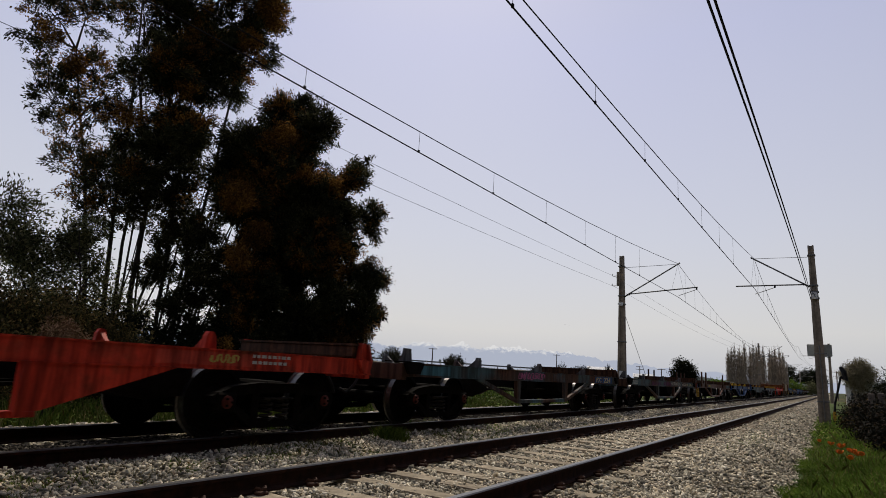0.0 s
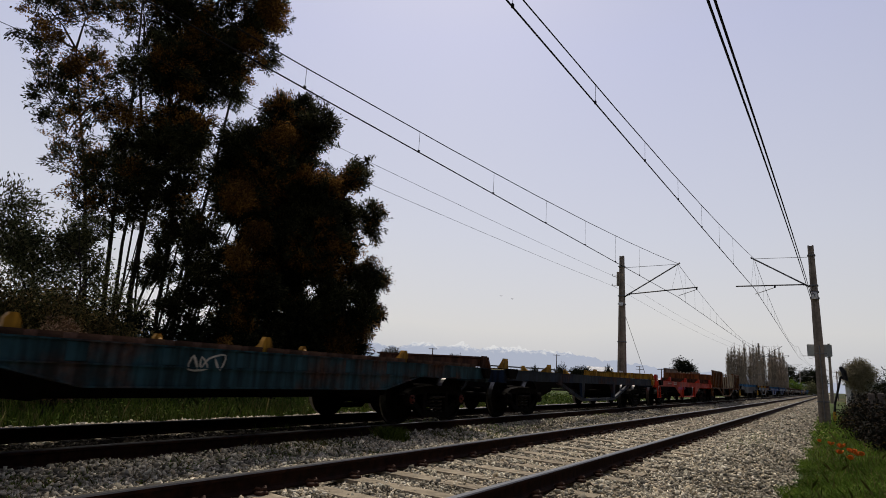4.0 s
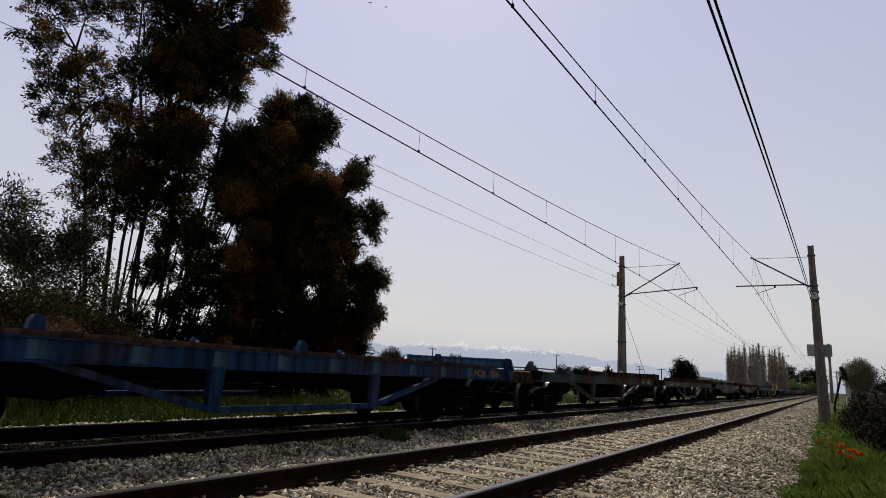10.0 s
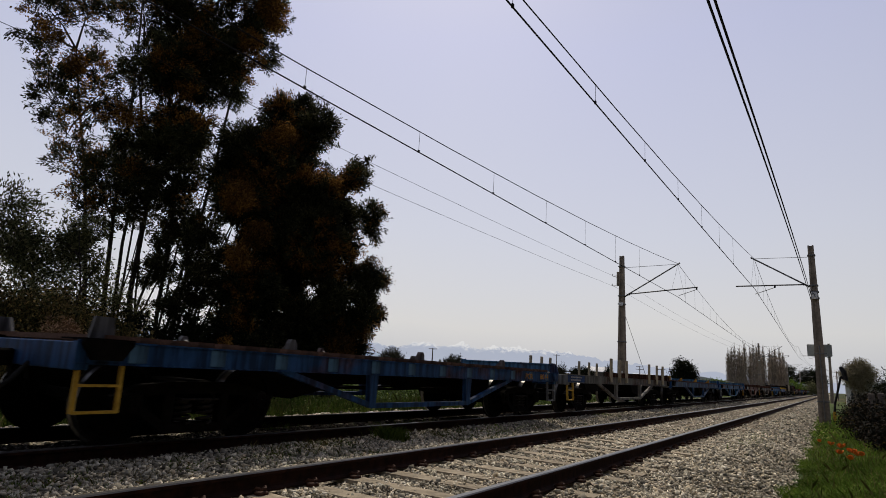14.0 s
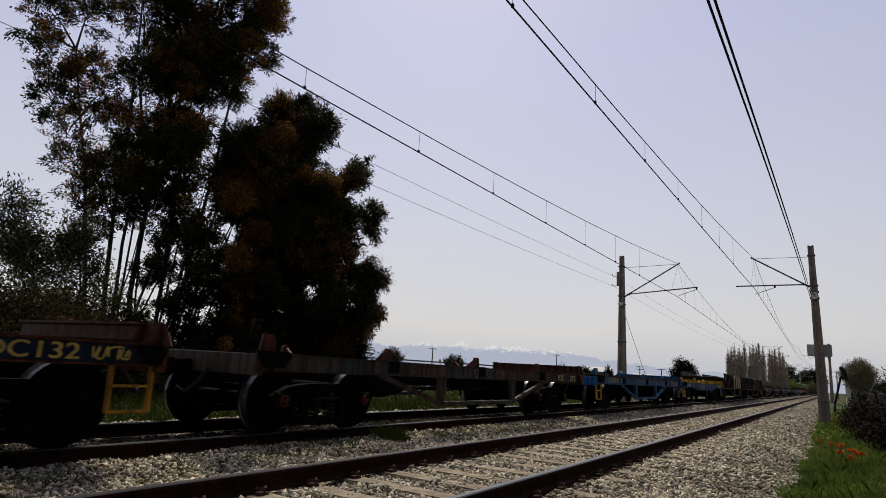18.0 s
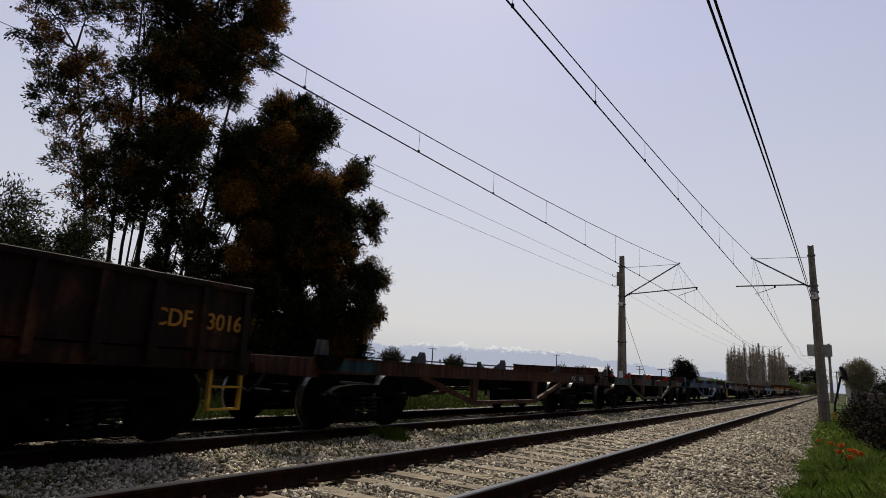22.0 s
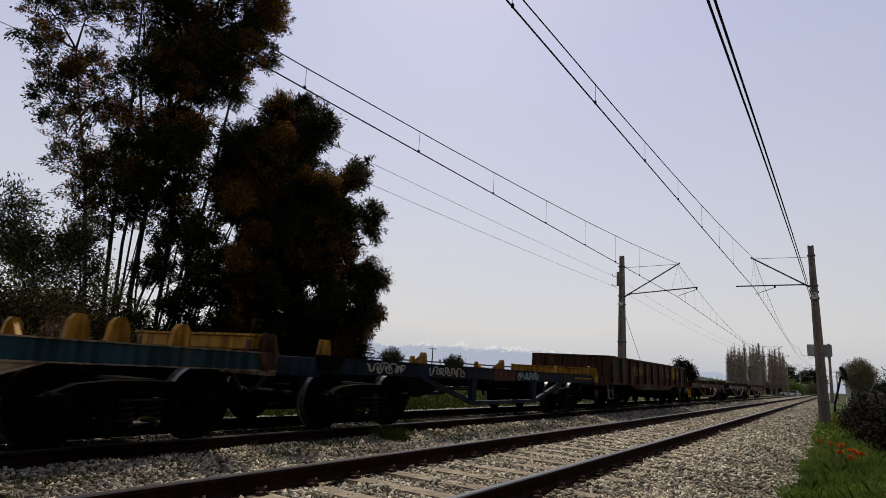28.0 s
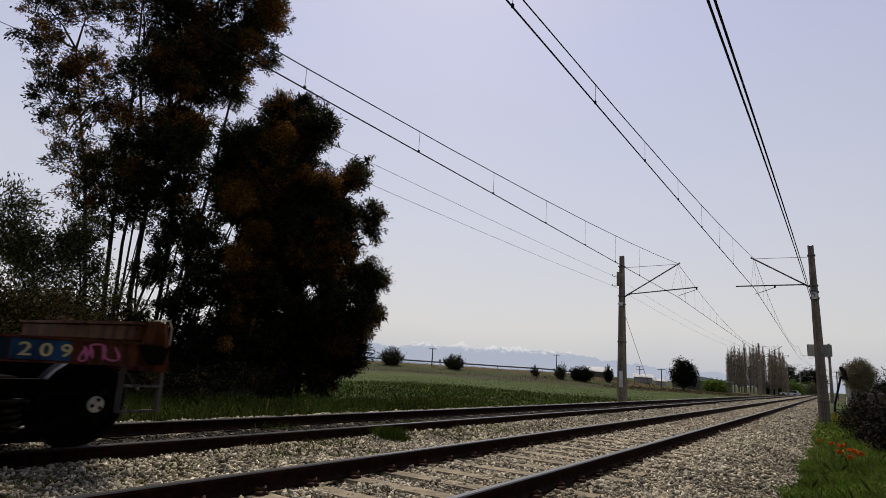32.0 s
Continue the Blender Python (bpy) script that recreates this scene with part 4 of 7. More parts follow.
ROUND_SKIRT = [(-16.3, 19.0, 4.5, 0.48), (-16.0, 19.5, 4.6, 0.34), (-16.8, 18.3, 3.9, 0.4), (-16.4, 18.8, 3.9, 0.33), (-17.3, 17.6, 2.7, 0.87), (-17.8, 16.9, 2.4, 1.04), (-18.6, 15.6, 2.1, 1.1), (-19.4, 14.6, 2.4, 0.6), (-16.3, 18.9, 2.9, 0.54), (-15.9, 19.6, 3.0, 0.31), (-16.6, 18.6, 2.4, 0.56)]
SIDE = [(-22.2, 7.9, 5.6, 0.41), (-22.0, 8.2, 5.3, 0.28), (-22.2, 7.8, 4.8, 0.4), (-21.7, 8.6, 4.8, 0.26), (-21.4, 9.0, 4.5, 0.3), (-22.0, 8.1, 4.2, 0.44), (-21.1, 9.4, 4.8, 0.53), (-20.9, 9.7, 5.0, 0.31), (-21.7, 8.6, 4.0, 0.37), (-22.6, 7.3, 5.0, 0.69)]


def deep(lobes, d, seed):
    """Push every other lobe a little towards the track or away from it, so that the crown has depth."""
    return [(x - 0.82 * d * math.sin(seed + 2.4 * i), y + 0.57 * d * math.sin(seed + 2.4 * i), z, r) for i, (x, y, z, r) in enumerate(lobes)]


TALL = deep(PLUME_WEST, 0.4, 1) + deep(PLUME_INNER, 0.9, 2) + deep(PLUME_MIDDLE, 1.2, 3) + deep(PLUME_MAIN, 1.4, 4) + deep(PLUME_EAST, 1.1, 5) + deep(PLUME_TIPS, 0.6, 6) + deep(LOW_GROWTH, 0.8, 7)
ROUND_FOOT = [(-17.4, 17.5, 1.6, 0.86), (-16.8, 18.2, 1.6, 0.65), (-16.4, 18.8, 1.5, 0.47), (-18.1, 16.4, 1.3, 0.93), (-16.9, 18.1, 0.9, 0.5), (-17.6, 17.2, 0.9, 0.67), (-16.6, 18.6, 0.9, 0.42), (-17.2, 17.8, 0.3, 0.6), (-18.4, 16.2, 0.4, 0.8)]
ROUND_SIDE = [(-16.6, 17.47, 5.43, 0.55), (-16.9, 16.93, 4.53, 0.7), (-16.5, 18.34, 4.63, 0.45), (-16.8, 17.61, 3.59, 0.7), (-16.4, 18.88, 3.76, 0.4), (-16.6, 18.18, 2.74, 0.6), (-17.0, 16.59, 5.39, 0.6)]
ROUND = ROUND_FOOT + ROUND_SIDE + deep(ROUND_TOP, 0.8, 1) + deep(ROUND_SHOULDER, 0.6, 2) + deep(ROUND_HEART, 1.2, 3) + deep(ROUND_SKIRT, 0.8, 4)
TALL_STEMS = [(-22.1, 11.6, -22.6, 11.0, 15.5, 0.10), (-21.9, 12.0, -22.4, 11.3, 13.0, 0.08), (-21.7, 12.4, -21.9, 12.0, 17.5, 0.11), (-21.4, 13.0, -21.3, 13.0, 15.0, 0.09),
              (-21.2, 13.3, -20.4, 14.4, 14.0, 0.10), (-22.3, 11.3, -23.3, 9.3, 12.0, 0.09), (-21.0, 13.7, -20.6, 14.6, 9.0, 0.07),
              (-20.9, 13.8, -19.9, 15.3, 8.5, 0.06), (-21.5, 12.9, -20.6, 14.3, 6.5, 0.06), (-21.2, 13.4, -20.2, 14.9, 6.0, 0.055), (-20.8, 13.9, -19.8, 15.4, 5.5, 0.05), (-21.9, 12.2, -21.4, 12.9, 8.0, 0.07),
              (-22.0, 11.8, -22.0, 11.9, 9.0, 0.06), (-21.6, 12.6, -22.0, 11.8, 8.0, 0.05), (-21.8, 12.2, -21.2, 13.2, 7.0, 0.045), (-21.3, 13.1, -21.5, 12.8, 8.0, 0.05), (-22.2, 11.4, -21.8, 12.1, 7.0, 0.04)]
TALL_STEMS += [(-21.4 + 0.12 * k, 12.9 + 0.16 * k, -20.9 + 0.28 * k, 13.4 + 0.40 * k, 8.2 - 0.25 * k, 0.055 - 0.002 * k) for k in range(8)]
ROUND_STEMS = [(-18.3, 17.2, -18.5, 16.8, 10.5, 0.16), (-18.1, 17.4, -17.3, 18.2, 8.0, 0.12), (-18.5, 17.0, -19.5, 15.7, 8.8, 0.12), (-19.9, 15.0, -19.6, 15.6, 6.5, 0.09), (-20.3, 14.5, -19.9, 15.3, 5.5, 0.08)]
SIDE += [(-21.9, 8.3, 4.9, 0.5), (-21.5, 8.9, 4.3, 0.5), (-21.2, 9.3, 4.1, 0.45), (-22.4, 7.6, 3.9, 0.6), (-21.8, 8.4, 3.6, 0.5)]
SIDE += [(-21.4, 9.09, 4.41, 0.4), (-21.4, 9.87, 4.09, 0.5), (-21.4, 10.58, 3.82, 0.4), (-21.4, 9.44, 3.42, 0.5), (-21.4, 8.5, 3.45, 0.5), (-21.4, 7.86, 3.87, 0.5), (-21.4, 10.51, 3.11, 0.5), (-21.4, 11.37, 2.73, 0.45), (-21.4, 12.29, 2.22, 0.4), (-21.4, 8.74, 2.57, 0.6), (-21.4, 9.77, 2.52, 0.6)]
SIDE_STEMS = [(-20.6, 9.9, -22.2, 7.9, 5.3, 0.06), (-20.6, 9.9, -21.0, 9.5, 5.0, 0.05), (-20.9, 9.5, -22.2, 7.8, 4.6, 0.045)]
BLOOM_TALL = [(-18.6, 14.23, 14.93, 0.7), (-18.9, 13.56, 13.37, 0.5), (-18.8, 14.01, 12.7, 0.35), (-19.9, 11.61, 12.36, 0.5), (-19.9, 12.0, 12.21, 0.4), (-20.6, 10.33, 9.2, 0.4), (-20.6, 10.86, 7.35, 0.4), (-22.2, 8.95, 11.02, 0.4), (-22.6, 8.14, 11.81, 0.4)]
BLOOM_ROUND = [(-16.0, 18.78, 5.05, 0.4), (-15.9, 18.48, 2.31, 0.5), (-16.2, 17.73, 1.58, 0.5), (-15.8, 19.15, 3.19, 0.35), (-17.4, 12.9, 6.51, 0.6), (-17.3, 13.87, 5.38, 0.55), (-17.3, 13.26, 4.42, 0.5), (-16.9, 15.63, 8.16, 0.4), (-17.4, 14.57, 9.5, 0.5), (-16.4, 16.58, 7.91, 0.35), (-17.2, 13.08, 1.35, 0.25)]


def bloom(t, lobes):
    """Clusters of blossom on the outside of a crown."""
    o = t.matrix_basis.translation
    c = crown_points([(a - o.x, b - o.y, z - o.z, r) for a, b, z, r in lobes], 60 * len(lobes), 0.3)
    p = np.repeat(c, 26, 0) + RNG.normal(0, 0.085, (len(c) * 26, 3))
    tagged(share("blossom", leaf_soup("blossom", p, 0.10, 0.045, M_BLOSSOM), t, None, "rusty ochre flower clusters"), kind="stuff")


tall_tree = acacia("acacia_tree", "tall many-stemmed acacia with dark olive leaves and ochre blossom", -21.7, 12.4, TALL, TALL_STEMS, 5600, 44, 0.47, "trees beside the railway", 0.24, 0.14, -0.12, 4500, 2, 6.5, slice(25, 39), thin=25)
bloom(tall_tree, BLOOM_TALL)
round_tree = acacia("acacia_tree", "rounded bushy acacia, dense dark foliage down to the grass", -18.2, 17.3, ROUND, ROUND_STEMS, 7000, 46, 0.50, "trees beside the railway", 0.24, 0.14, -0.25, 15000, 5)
bloom(round_tree, BLOOM_ROUND)
acacia("young_acacia", "slanting young acacia with feathery grey-green leaves", -20.6, 9.9, SIDE, SIDE_STEMS, 850, 20, 0.0, "trees beside the railway", 0.36, 0.15, -0.3, 0, 1, mat=M_SIDELEAF)
# ---- growth along the line ----
M_SHRUBLEAF = islands("olive_shrub_leaves", [(0.0, (0.022, 0.023, 0.008)), (0.6, (0.10, 0.092, 0.030)), (1.0, (0.30, 0.20, 0.06))], 0.8, trans=0.35, spread=0.6, clump=1.3)
M_WILLOW = islands("pale_brown_willow_twigs", [(0.0, (0.13, 0.11, 0.065)), (0.6, (0.22, 0.185, 0.11)), (1.0, (0.31, 0.26, 0.16))], 0.9)
M_MEADOW = islands("dark_meadow_blades", [(0.0, (0.028, 0.050, 0.007)), (0.5, (0.085, 0.13, 0.015)), (0.9, (0.155, 0.20, 0.03)), (1.0, (0.30, 0.27, 0.09))], 0.75, spread=0.45, clump=0.5)
M_DEADWEED = islands("dead_weed_stalks", [(0.0, (0.06, 0.042, 0.02)), (0.6, (0.12, 0.08, 0.036)), (1.0, (0.20, 0.13, 0.055))], 0.95, spread=0.35)
bush("roadside_shrub", "dense brown-green shrub thicket under the trees", "shrub", -16.4, 7.4,
     [(-0.6, -1.2, 2.2, 0.75), (0.0, -0.2, 2.1, 0.7), (0.3, 0.6, 1.8, 0.65), (-0.6, -1.0, 1.5, 0.9), (0.2, 0.6, 1.2, 0.85), (-0.3, -0.5, 0.7, 0.9), (0.2, 0.5, 0.6, 0.9), (0.6, 1.4, 1.4, 0.6), (0.6, 1.6, 0.7, 0.8), (-0.9, -2.4, 1.7, 1.0), (-1.2, 0.5, 1.9, 0.7)],
     2100, 30, 0.19, 0.10, 0.045, M_SHRUBLEAF, 8, "shrubs", M_DRYLEAF, 0.34)
bush("roadside_shrub", "low dry weeds and shrubs below the trees", "shrub", -15.2, 9.8,
     [(0, 0, 0.5, 0.7), (-0.5, 1.2, 0.5, 0.7), (-1.0, 2.4, 0.5, 0.8), (0.2, -1.2, 0.5, 0.7), (-1.4, 3.8, 0.4, 0.8), (-1.8, 5.2, 0.4, 0.8)], 520, 20, 0.16, 0.12, 0.035, M_DARKLEAF, 6, "shrubs", M_DRYLEAF, 0.25)
# undergrowth in the leaf colour darkened for the shade below the trees
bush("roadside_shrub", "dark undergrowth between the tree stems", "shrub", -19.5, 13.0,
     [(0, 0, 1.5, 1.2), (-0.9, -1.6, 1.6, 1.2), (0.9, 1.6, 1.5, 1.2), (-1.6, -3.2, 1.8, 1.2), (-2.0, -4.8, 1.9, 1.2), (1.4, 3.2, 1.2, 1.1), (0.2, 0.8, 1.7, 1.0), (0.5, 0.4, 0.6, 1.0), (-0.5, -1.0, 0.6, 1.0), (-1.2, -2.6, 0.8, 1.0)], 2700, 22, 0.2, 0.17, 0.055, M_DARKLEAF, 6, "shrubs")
for x, y, r, lab in ((1.75, 18.6, 0.55, "dark leafless bramble thicket"), (1.35, 24.6, 0.56, "dark bramble bush with reddish leaves"), (1.25, 28.5, 0.6, "dark bramble bush"), (1.25, 33.0, 0.62, "dark bramble bush"),
                     (1.4, 38.0, 0.6, "dark bramble bush"), (1.75, 14.6, 0.5, "low dark bramble thicket"), (2.2, 26.0, 0.58, "dark bramble bush"), (1.9, 46.0, 0.68, "dark hedge bush"), (1.9, 21.4, 0.6, "dark bramble thicket"), (0.98, 20.2, 0.42, "dark bramble thicket with bare canes"), (1.2, 17.2, 0.45, "dark bramble thicket"), (0.75, 24.8, 0.45, "dark bramble thicket")):
    bush("bramble_bush", lab + " beside the fence", "bush", x, y, [(0, 0, r * 1.0, r), (r * 0.5, r * 1.5, r * 1.1, r), (-r * 0.2, -r * 1.3, r * 0.8, r * 0.9), (0.4, 0, r * 1.6, r * 0.7)],
         520, 16, 0.15, 0.08, 0.045, M_BRAMBLE, 14, "brambles along the fence", M_DRYLEAF, 0.06)
# unseen trees added on the camera's side to block sky light from the train
for k in range(19):
    y = -24 + 4.3 * k
    bush("hedge_tree", "added unseen evergreen tree that blocks sky light behind the camera", "tree", (4.9 if y < 12 else 7.6) + 0.5 * (k % 2), y, [(0, 0, 1.3, 1.7), (0.1, 0.8, 3.4, 1.8), (-0.2, -0.9, 3.0, 1.7), (0, 0.2, 5.4, 1.6), (0.2, -0.3, 7.0, 1.4), (-0.1, 0.4, 8.6, 1.1)],
         400, 12, 0.45, 0.5, 0.24, M_DARKLEAF, 3, "hedge behind the path")


def grass(name, label, n, x0, x1, y0, y1, h, w, mat, ground_of, keep=None, lean=0.35, thin=0.0):
    p = spread(n, x0, x1, y0, y1)
    if keep is not None:
        p = p[keep(p)]
    if thin:
        v = np.array([noise.noise(Vector((a * 0.9, b * 0.9, thin))) for a, b in p])
        p = p[v > -0.12]
    h = h * (0.75 + 0.5 * np.array([noise.noise(Vector((a * 0.6, b * 0.6, 4.0))) for a, b in p]))
    me = blade_soup(name, ground_of(p, -0.01), h, w, mat, lean)
    return tagged(new(name, me), label, "grass", kind="stuff")


def east_edge(p):
    return p[:, 0] > -0.62 + 0.12 * np.sin(p[:, 1] * 1.7) + 0.08 * np.sin(p[:, 1] * 4.1)


grass("verge_grass", "lush green grass beside the ballast", 46000, -0.85, 1.6, 5.5, 15, 0.13, 0.006, M_GRASS, on_ground, east_edge, 0.6)
grass("verge_grass", "lush green grass beside the ballast", 26000, -0.85, 2.4, 15, 46, 0.19, 0.012, M_GRASS, on_ground, east_edge, 0.5)
grass("verge_weeds", "yellowing weeds in the verge", 1800, -0.5, 1.8, 7, 30, 0.30, 0.014, M_DRYGRASS, on_ground, east_edge, 0.5)


def west_edge(p):
    return p[:, 0] < -10.55 + 0.18 * np.sin(p[:, 1] * 1.3) + 0.1 * np.sin(p[:, 1] * 3.7)


grass("meadow_grass", "tall lush grass along the far track", 23000, -14.5, -10.3, -1, 22, 0.46, 0.017, M_MEADOW, on_ground, west_edge, 0.3)
grass("meadow_grass", "tall seeding grass along the far track", 3000, -13.5, -10.5, 1, 24, 0.62, 0.012, M_DRYGRASS, on_ground, west_edge, 0.25)
grass("meadow_grass", "green meadow grass", 18000, -32, -10.3, 12, 45, 0.30, 0.03, M_MEADOW, on_ground, west_edge, 0.4)
grass("meadow_weeds", "dark brown dead weeds at the far side of the meadow", 9000, -46, -13, 92, 140, 0.40, 0.05, M_DEADWEED, on_ground, lambda p: p[:, 1] > 96 + 8 * np.sin(p[:, 0] * 0.3), 0.5, 7.0)
grass("bank_weeds", "rusty brown dead weeds along the bank", 9000, -95, -38, 60, 130, 0.36, 0.05, M_DEADWEED, on_ground, lambda p: (-0.787 * p[:, 0] + 0.617 * p[:, 1] > 84) & (-0.787 * p[:, 0] + 0.617 * p[:, 1] < 116), 0.5, 7.0)
for n, x, y, sx, sy, h, mat in ((200, -5.75, 3.7, 0.22, 0.55, 0.07, M_DRYGRASS), (110, -5.7, 3.0, 0.2, 0.3, 0.06, M_GRASS), (380, -5.95, 6.1, 0.2, 0.6, 0.09, M_DRYGRASS), (420, -6.05, 9.3, 0.22, 0.9, 0.09, M_DRYGRASS),
                                (1500, -5.98, 7.9, 0.10, 0.13, 0.17, M_MEADOW), (200, -8.2, 7.3, 0.15, 0.25, 0.15, M_GRASS), (160, -8.4, 6.0, 0.12, 0.2, 0.13, M_GRASS), (500, -5.5, 14, 0.35, 2.5, 0.08, M_DRYGRASS),
                                (300, -1.6, 16, 0.2, 1.6, 0.08, M_GRASS), (160, -5.7, 5.2, 0.3, 0.7, 0.07, M_GRASS), (260, -5.75, 11.5, 0.25, 1.2, 0.09, M_GRASS), (260, -7.3, 10.5, 0.4, 0.8, 0.12, M_GRASS), (220, -3.4, 17, 0.5, 1.2, 0.06, M_GRASS)):
    p = np.stack([RNG.normal(x, sx, n), RNG.normal(y, sy, n)], 1)
    tagged(new("weed_tuft", blade_soup("weed_tuft", on_ballast(p, -0.01), h, 0.010, mat, 0.5)), "small weeds growing through the ballast", "weeds", kind="stuff")

wx = spread(5200, -6.35, -4.85, 1.5, 26)
grow = np.array([noise.noise(Vector((a * 0.8, b * 0.55, 9.0))) + 0.5 * noise.noise(Vector((a * 2.3, b * 1.9, 2.0))) for a, b in wx])
centre = np.abs(wx[:, 0] + 5.75)
wx = wx[grow > 0.15 + 0.35 * centre]
wx = np.repeat(wx, 6, 0) + RNG.normal(0, 0.035, (len(wx) * 6, 2))
for k, mat in enumerate((M_GRASS, M_DRYGRASS, M_GRASS, M_DRYLEAF)):
    p = wx[k::4]
    tagged(new("weed_mat", blade_soup("weed_mat", on_ballast(p, -0.005), 0.05, 0.010, mat, 0.8)), "low mat of weeds between the tracks", "weeds", kind="stuff")
# orange poppies in the verge
for x, y in ((-0.35, 17.6), (-0.11, 16.2), (0.09, 15.2), (0.06, 15.0), (0.03, 13.6), (0.20, 13.7), (0.23, 13.4), (0.29, 12.8), (0.34, 12.7), (0.17, 12.2)):
    t = thing("poppy", "orange poppy flower on a thin green stalk", "flower", pose(x, y, float(ground_z(x, y))), "poppies in the verge")
    bm = bmesh.new()
    tube(bm, [(0, 0, 0), (0.02, 0.01, 0.14), (0.01, 0, 0.26)], 0.004, 4)
    part("stalk", bm, M_GRASS, t)
    for k in range(4):
        a = k * math.pi / 2 + x * 9
        bm = bmesh.new()
        c, s = math.cos(a), math.sin(a)
        # a cupped petal, broad at the rim
        vs = [bm.verts.new((0.01 + u * c - w * s, u * s + w * c, h)) for u, w, h in ((0.0, 0.0, 0.255), (0.04, 0.042, 0.285), (0.06, 0.034, 0.325), (0.066, 0.0, 0.335), (0.06, -0.034, 0.325), (0.04, -0.042, 0.285))]
        bm.faces.new(vs)
        part("petal", bm, M_POPPY, t)
bm = bmesh.new()
bmesh.ops.create_icosphere(bm, subdivisions=2, radius=0.2)
for v in bm.verts:
    v.co = Vector((v.co.x * 0.7, v.co.y * 1.2, v.co.z * 0.6)) * (1 + 0.3 * noise.noise(v.co * 6))
rock = tagged(new("rock", mesh_of(bm, "rock", M_WHITE)), "pale whitish rock lying in the grass", "rock")
rock.matrix_basis = pose(-10.9, 13.4, -0.42)

# fence posts and the slanted iron post by the brambles
for x, y, h in ((0.97, 22.0, 1.33), (1.22, 22.3, 1.36)):
    bm = bmesh.new()
    box(bm, -0.085, 0.085, -0.07, 0.07, -0.1, h, 0.02)
    for v in bm.verts:
        v.co += Vector((0.02 * noise.noise(v.co * 3), 0.02 * noise.noise(v.co * 3 + Vector((5, 0, 0))), 0))
    tagged(new("fence_post", mesh_of(bm, "fence_post", M_WOODPOST)), "weathered grey wooden fence post among brambles", "post", "fence posts").matrix_basis = pose(x, y, float(ground_z(x, y)), 1.5, -2 + y % 3, 0)
t = thing("slanted_post", "slanted black iron post with a hooked head", "post", pose(-0.05, 35.0, -0.4))
bm = bmesh.new()
tube(bm, [(0, 0, -0.1), (0.12, 0, 0.9), (0.42, 0, 2.15)], 0.05, 8)
part("shaft", bm, M_BLACK, t)
bm = bmesh.new()
tube(bm, [(0.42, 0, 2.15), (0.62, 0, 2.0), (0.55, 0, 2.4), (0.42, 0, 2.62)], [0.09, 0.12, 0.12, 0.07], 8)
part("hook_head", bm, M_BLACK, t)
t = thing("marker_post", "short yellow lineside marker post", "post", pose(0.02, 34.2, -0.45))
bm = bmesh.new()
box(bm, -0.06, 0.06, -0.04, 0.04, 0, 0.55, 0.01)
part("post", bm, M_YELLOW, t)

# ---- far side of the meadow ----
def far_bush(x, y, w, h, mat, label, canes=170, leaf=0.5, name="meadow_bush"):
    """A spiky bush: canes fanning up from the ground, thin leaves along them."""
    t = thing(name, label, "bush", pose(x, y, float(ground_z(x, y)) - 0.05), "bushes on the bank")
    bm = bmesh.new()
    at, along = [], []
    for i in range(canes):
        a, f = RNG.uniform(0, 2 * math.pi), math.sqrt(RNG.uniform(0, 1))
        top = Vector((math.cos(a) * f * w * 0.55, math.sin(a) * f * w * 0.55, h * (1.0 - 0.45 * f * f) * RNG.uniform(0.6, 1.05)))
        foot = Vector((top.x * 0.45, top.y * 0.45, 0))
        mid = foot.lerp(top, 0.55) + Vector((top.x * 0.08, top.y * 0.08, 0.1 * h))
        tube(bm, [foot, mid, top], [0.03, 0.022, 0.010], 3, caps=False)
        for g in RNG.uniform(0.15, 1.0, 16):
            at.append(foot.lerp(top, g))
            along.append((top - foot).normalized() + Vector(RNG.normal(0, 0.45, 3)))
    tagged(part("cane_mass", bm, M_BARK, t), kind="stuff")
    at, along = np.array(at) + RNG.normal(0, 0.05 * w, (len(at), 3)) * np.array([1, 1, 0.5]), np.array(along)
    at[:, 2] = np.maximum(at[:, 2], 0.05)
    along /= np.linalg.norm(along, axis=1, keepdims=True)
    tagged(share("crown", leaf_soup("crown", at, leaf, leaf * 0.16, mat, 0.0, along), t), kind="stuff")


M_SPIKE = islands("grey_green_bush_leaves", [(0.0, (0.03, 0.03, 0.018)), (0.6, (0.062, 0.06, 0.036)), (1.0, (0.10, 0.09, 0.055))], 0.9)
far_bush(-64.1, 83.2, 4.0, 3.2, M_SPIKE, "bare grey-green bush on the bank")
far_bush(-56.7, 91.9, 3.6, 2.6, M_SPIKE, "spiky grey-green bush on the bank")
far_bush(-38.9, 108.2, 4.2, 2.8, M_DARKLEAF, "dark round bush on the bank", 260)
far_bush(-41.3, 103.8, 2.4, 3.0, M_SPIKE, "thin upright bush on the bank", 60)
far_bush(-45.0, 100.8, 1.6, 1.9, M_SPIKE, "small thin bush on the bank", 30)
far_bush(-37.0, 118.0, 1.8, 3.4, M_DARKLEAF, "dark small conifer by the houses", 80)
bush("round_tree", "dark round evergreen tree in the meadow", "tree", -25.0, 127.6, [(0, 0, 2.6, 1.9), (1.0, 0.4, 3.4, 1.8), (-1.0, 0, 3.0, 1.6), (0.2, 0, 4.6, 1.5), (-0.8, 0, 5.0, 1.0), (1.4, 0, 2.4, 1.3)], 620, 14, 0.36, 0.42, 0.14, M_DARKLEAF, 4)
